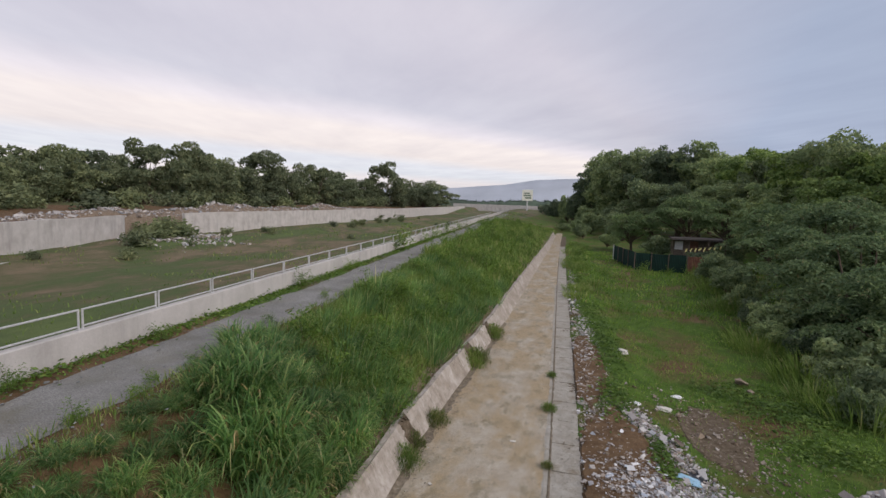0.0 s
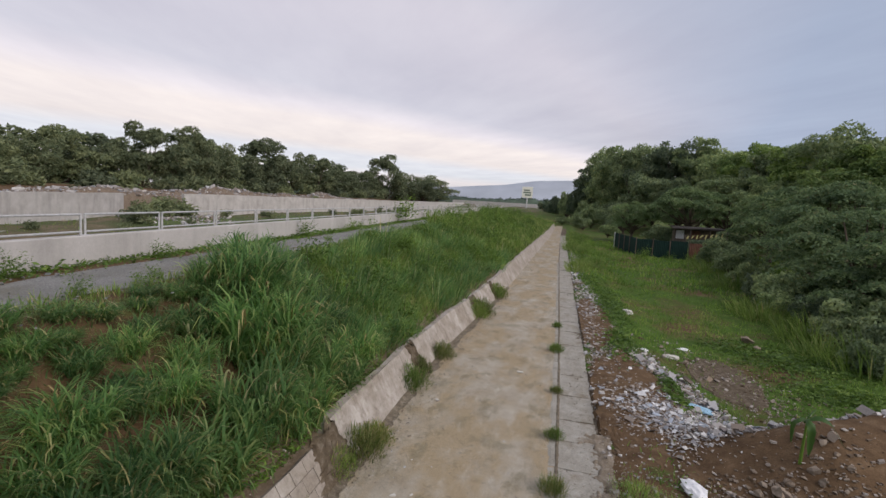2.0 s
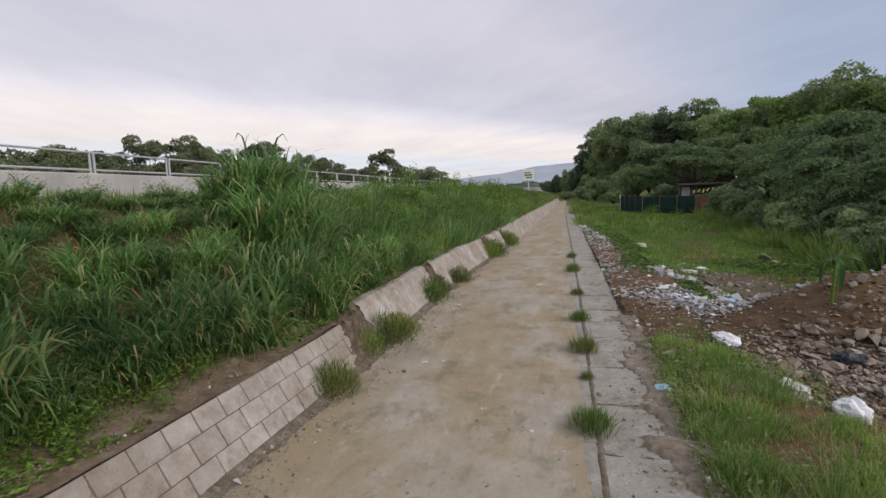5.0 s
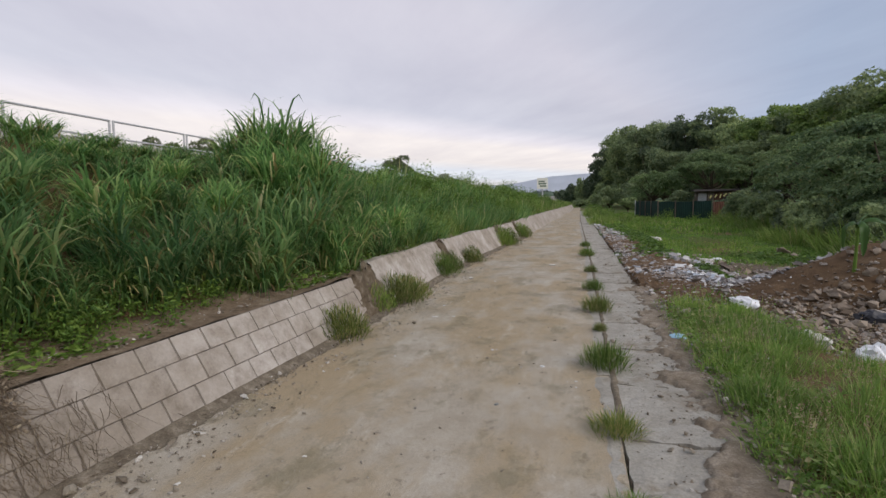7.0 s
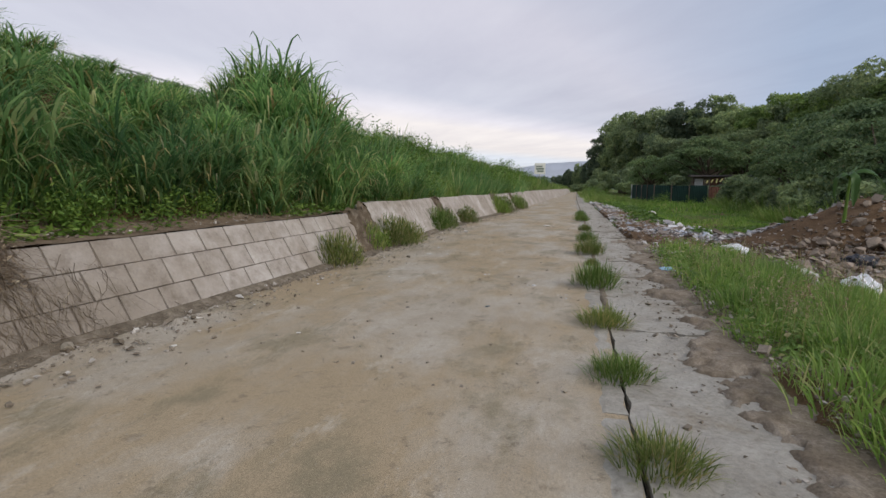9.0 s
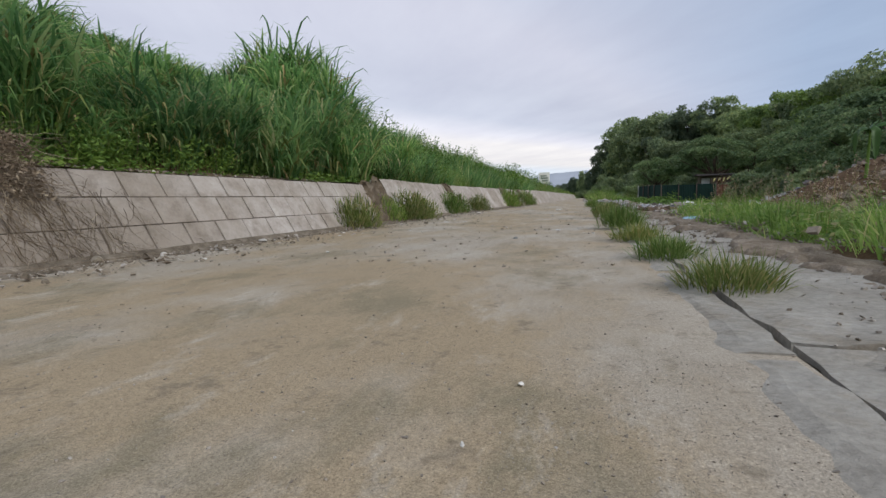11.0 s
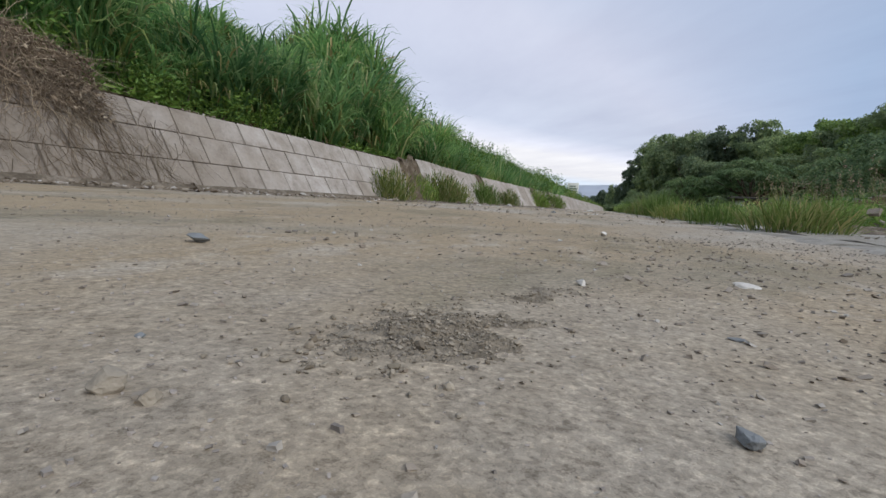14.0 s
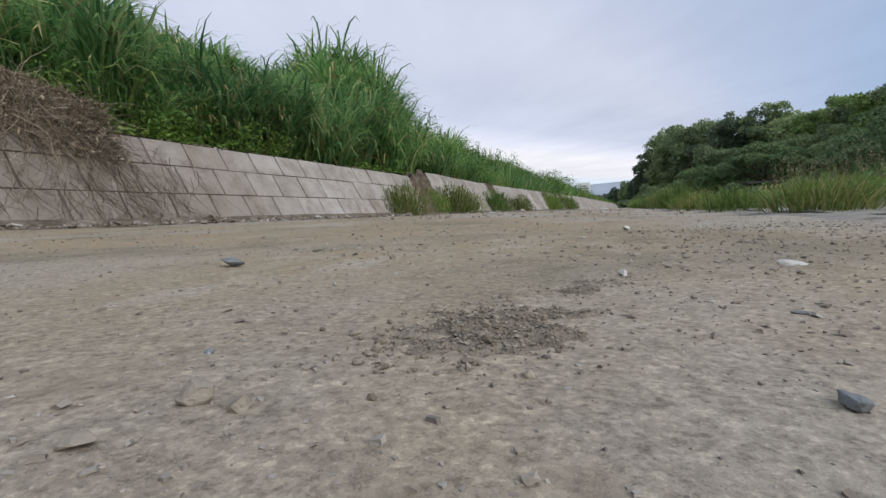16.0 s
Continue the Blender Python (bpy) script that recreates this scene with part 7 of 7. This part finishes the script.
# ---- blocks of the retaining wall ----
def block_mesh(w, h, seed):
    r = random.Random(seed)
    bm = box_bm(-0.05, -w / 2, -h / 2, 0.0, w / 2, h / 2)
    front = [e for e in bm.edges if all(abs(v.co.x) < 1e-6 for v in e.verts)]
    bmesh.ops.bevel(bm, geom=front, offset=0.003, segments=1, affect="EDGES")
    for v in bm.verts:  # the bevel keeps its depth when the unit height is scaled
        v.co.z = math.copysign(h / 2 - (h / 2 - abs(v.co.z)) * 5.0, v.co.z)
    for v in bm.verts:
        v.co += Vector((0, r.uniform(-0.003, 0.003), r.uniform(-0.003, 0.003)))
    me = bpy.data.meshes.new("block")
    bm.to_mesh(me)
    bm.free()
    me.materials.append(BLOCK)
    return me


BW = 0.34
COURSES = [(0.012, 0.205), (0.205, 0.405), (0.405, 0.590)]
FULL = [block_mesh(BW - 0.015, 1.0, 900 + i) for i in range(6)]
_lean = math.degrees(math.atan(WALL_LEAN))
_rest = []
_r3 = random.Random(91)
for _row, (_lo, _hi) in enumerate(COURSES):
    _zc = (_lo + _hi) / 2
    _y = -2.01 + (0.17 if _row % 2 else 0.0)
    while _y < 95:
        if not any(a < _y < b for a, b in GAPS):
            p = wall_point(_y, _zc, 0.004 + _r3.uniform(-0.004, 0.004))
            turn = math.degrees(math.atan2(float(foot_x(_y - 0.2) - foot_x(_y + 0.2)), 0.4))
            m = Matrix.Translation(p) @ pose(0, 0, 0, 0, 0, turn) @ pose(0, 0, 0, 0, -_lean, 0) @ Matrix.Diagonal((1, 1, tall(_y) * ((_hi - _lo) * 1.166 - 0.007), 1))
            me = FULL[_r3.randrange(6)]
            if _y < 31.0:
                ob = new("block", me)
                ob.parent = block_wall
                ob.matrix_basis = m
            else:
                co = np.empty(len(me.vertices) * 3, np.float32)
                me.vertices.foreach_get("co", co)
                M = np.array(m)
                co = co.reshape(-1, 3) @ M[:3, :3].T + M[:3, 3]
                _rest.append((co, [tuple(q.vertices) for q in me.polygons]))
        _y += BW
V, F, off = [], [], 0
for co, polys in _rest:
    V += [tuple(c) for c in co]
    F += [tuple(i + off for i in q) for q in polys]
    off += len(co)
me = bpy.data.meshes.new("far_blocks")
me.from_pydata(V, [], F)
me.materials.append(BLOCK)
tagged(child("far_blocks", me, block_wall), kind="stuff")
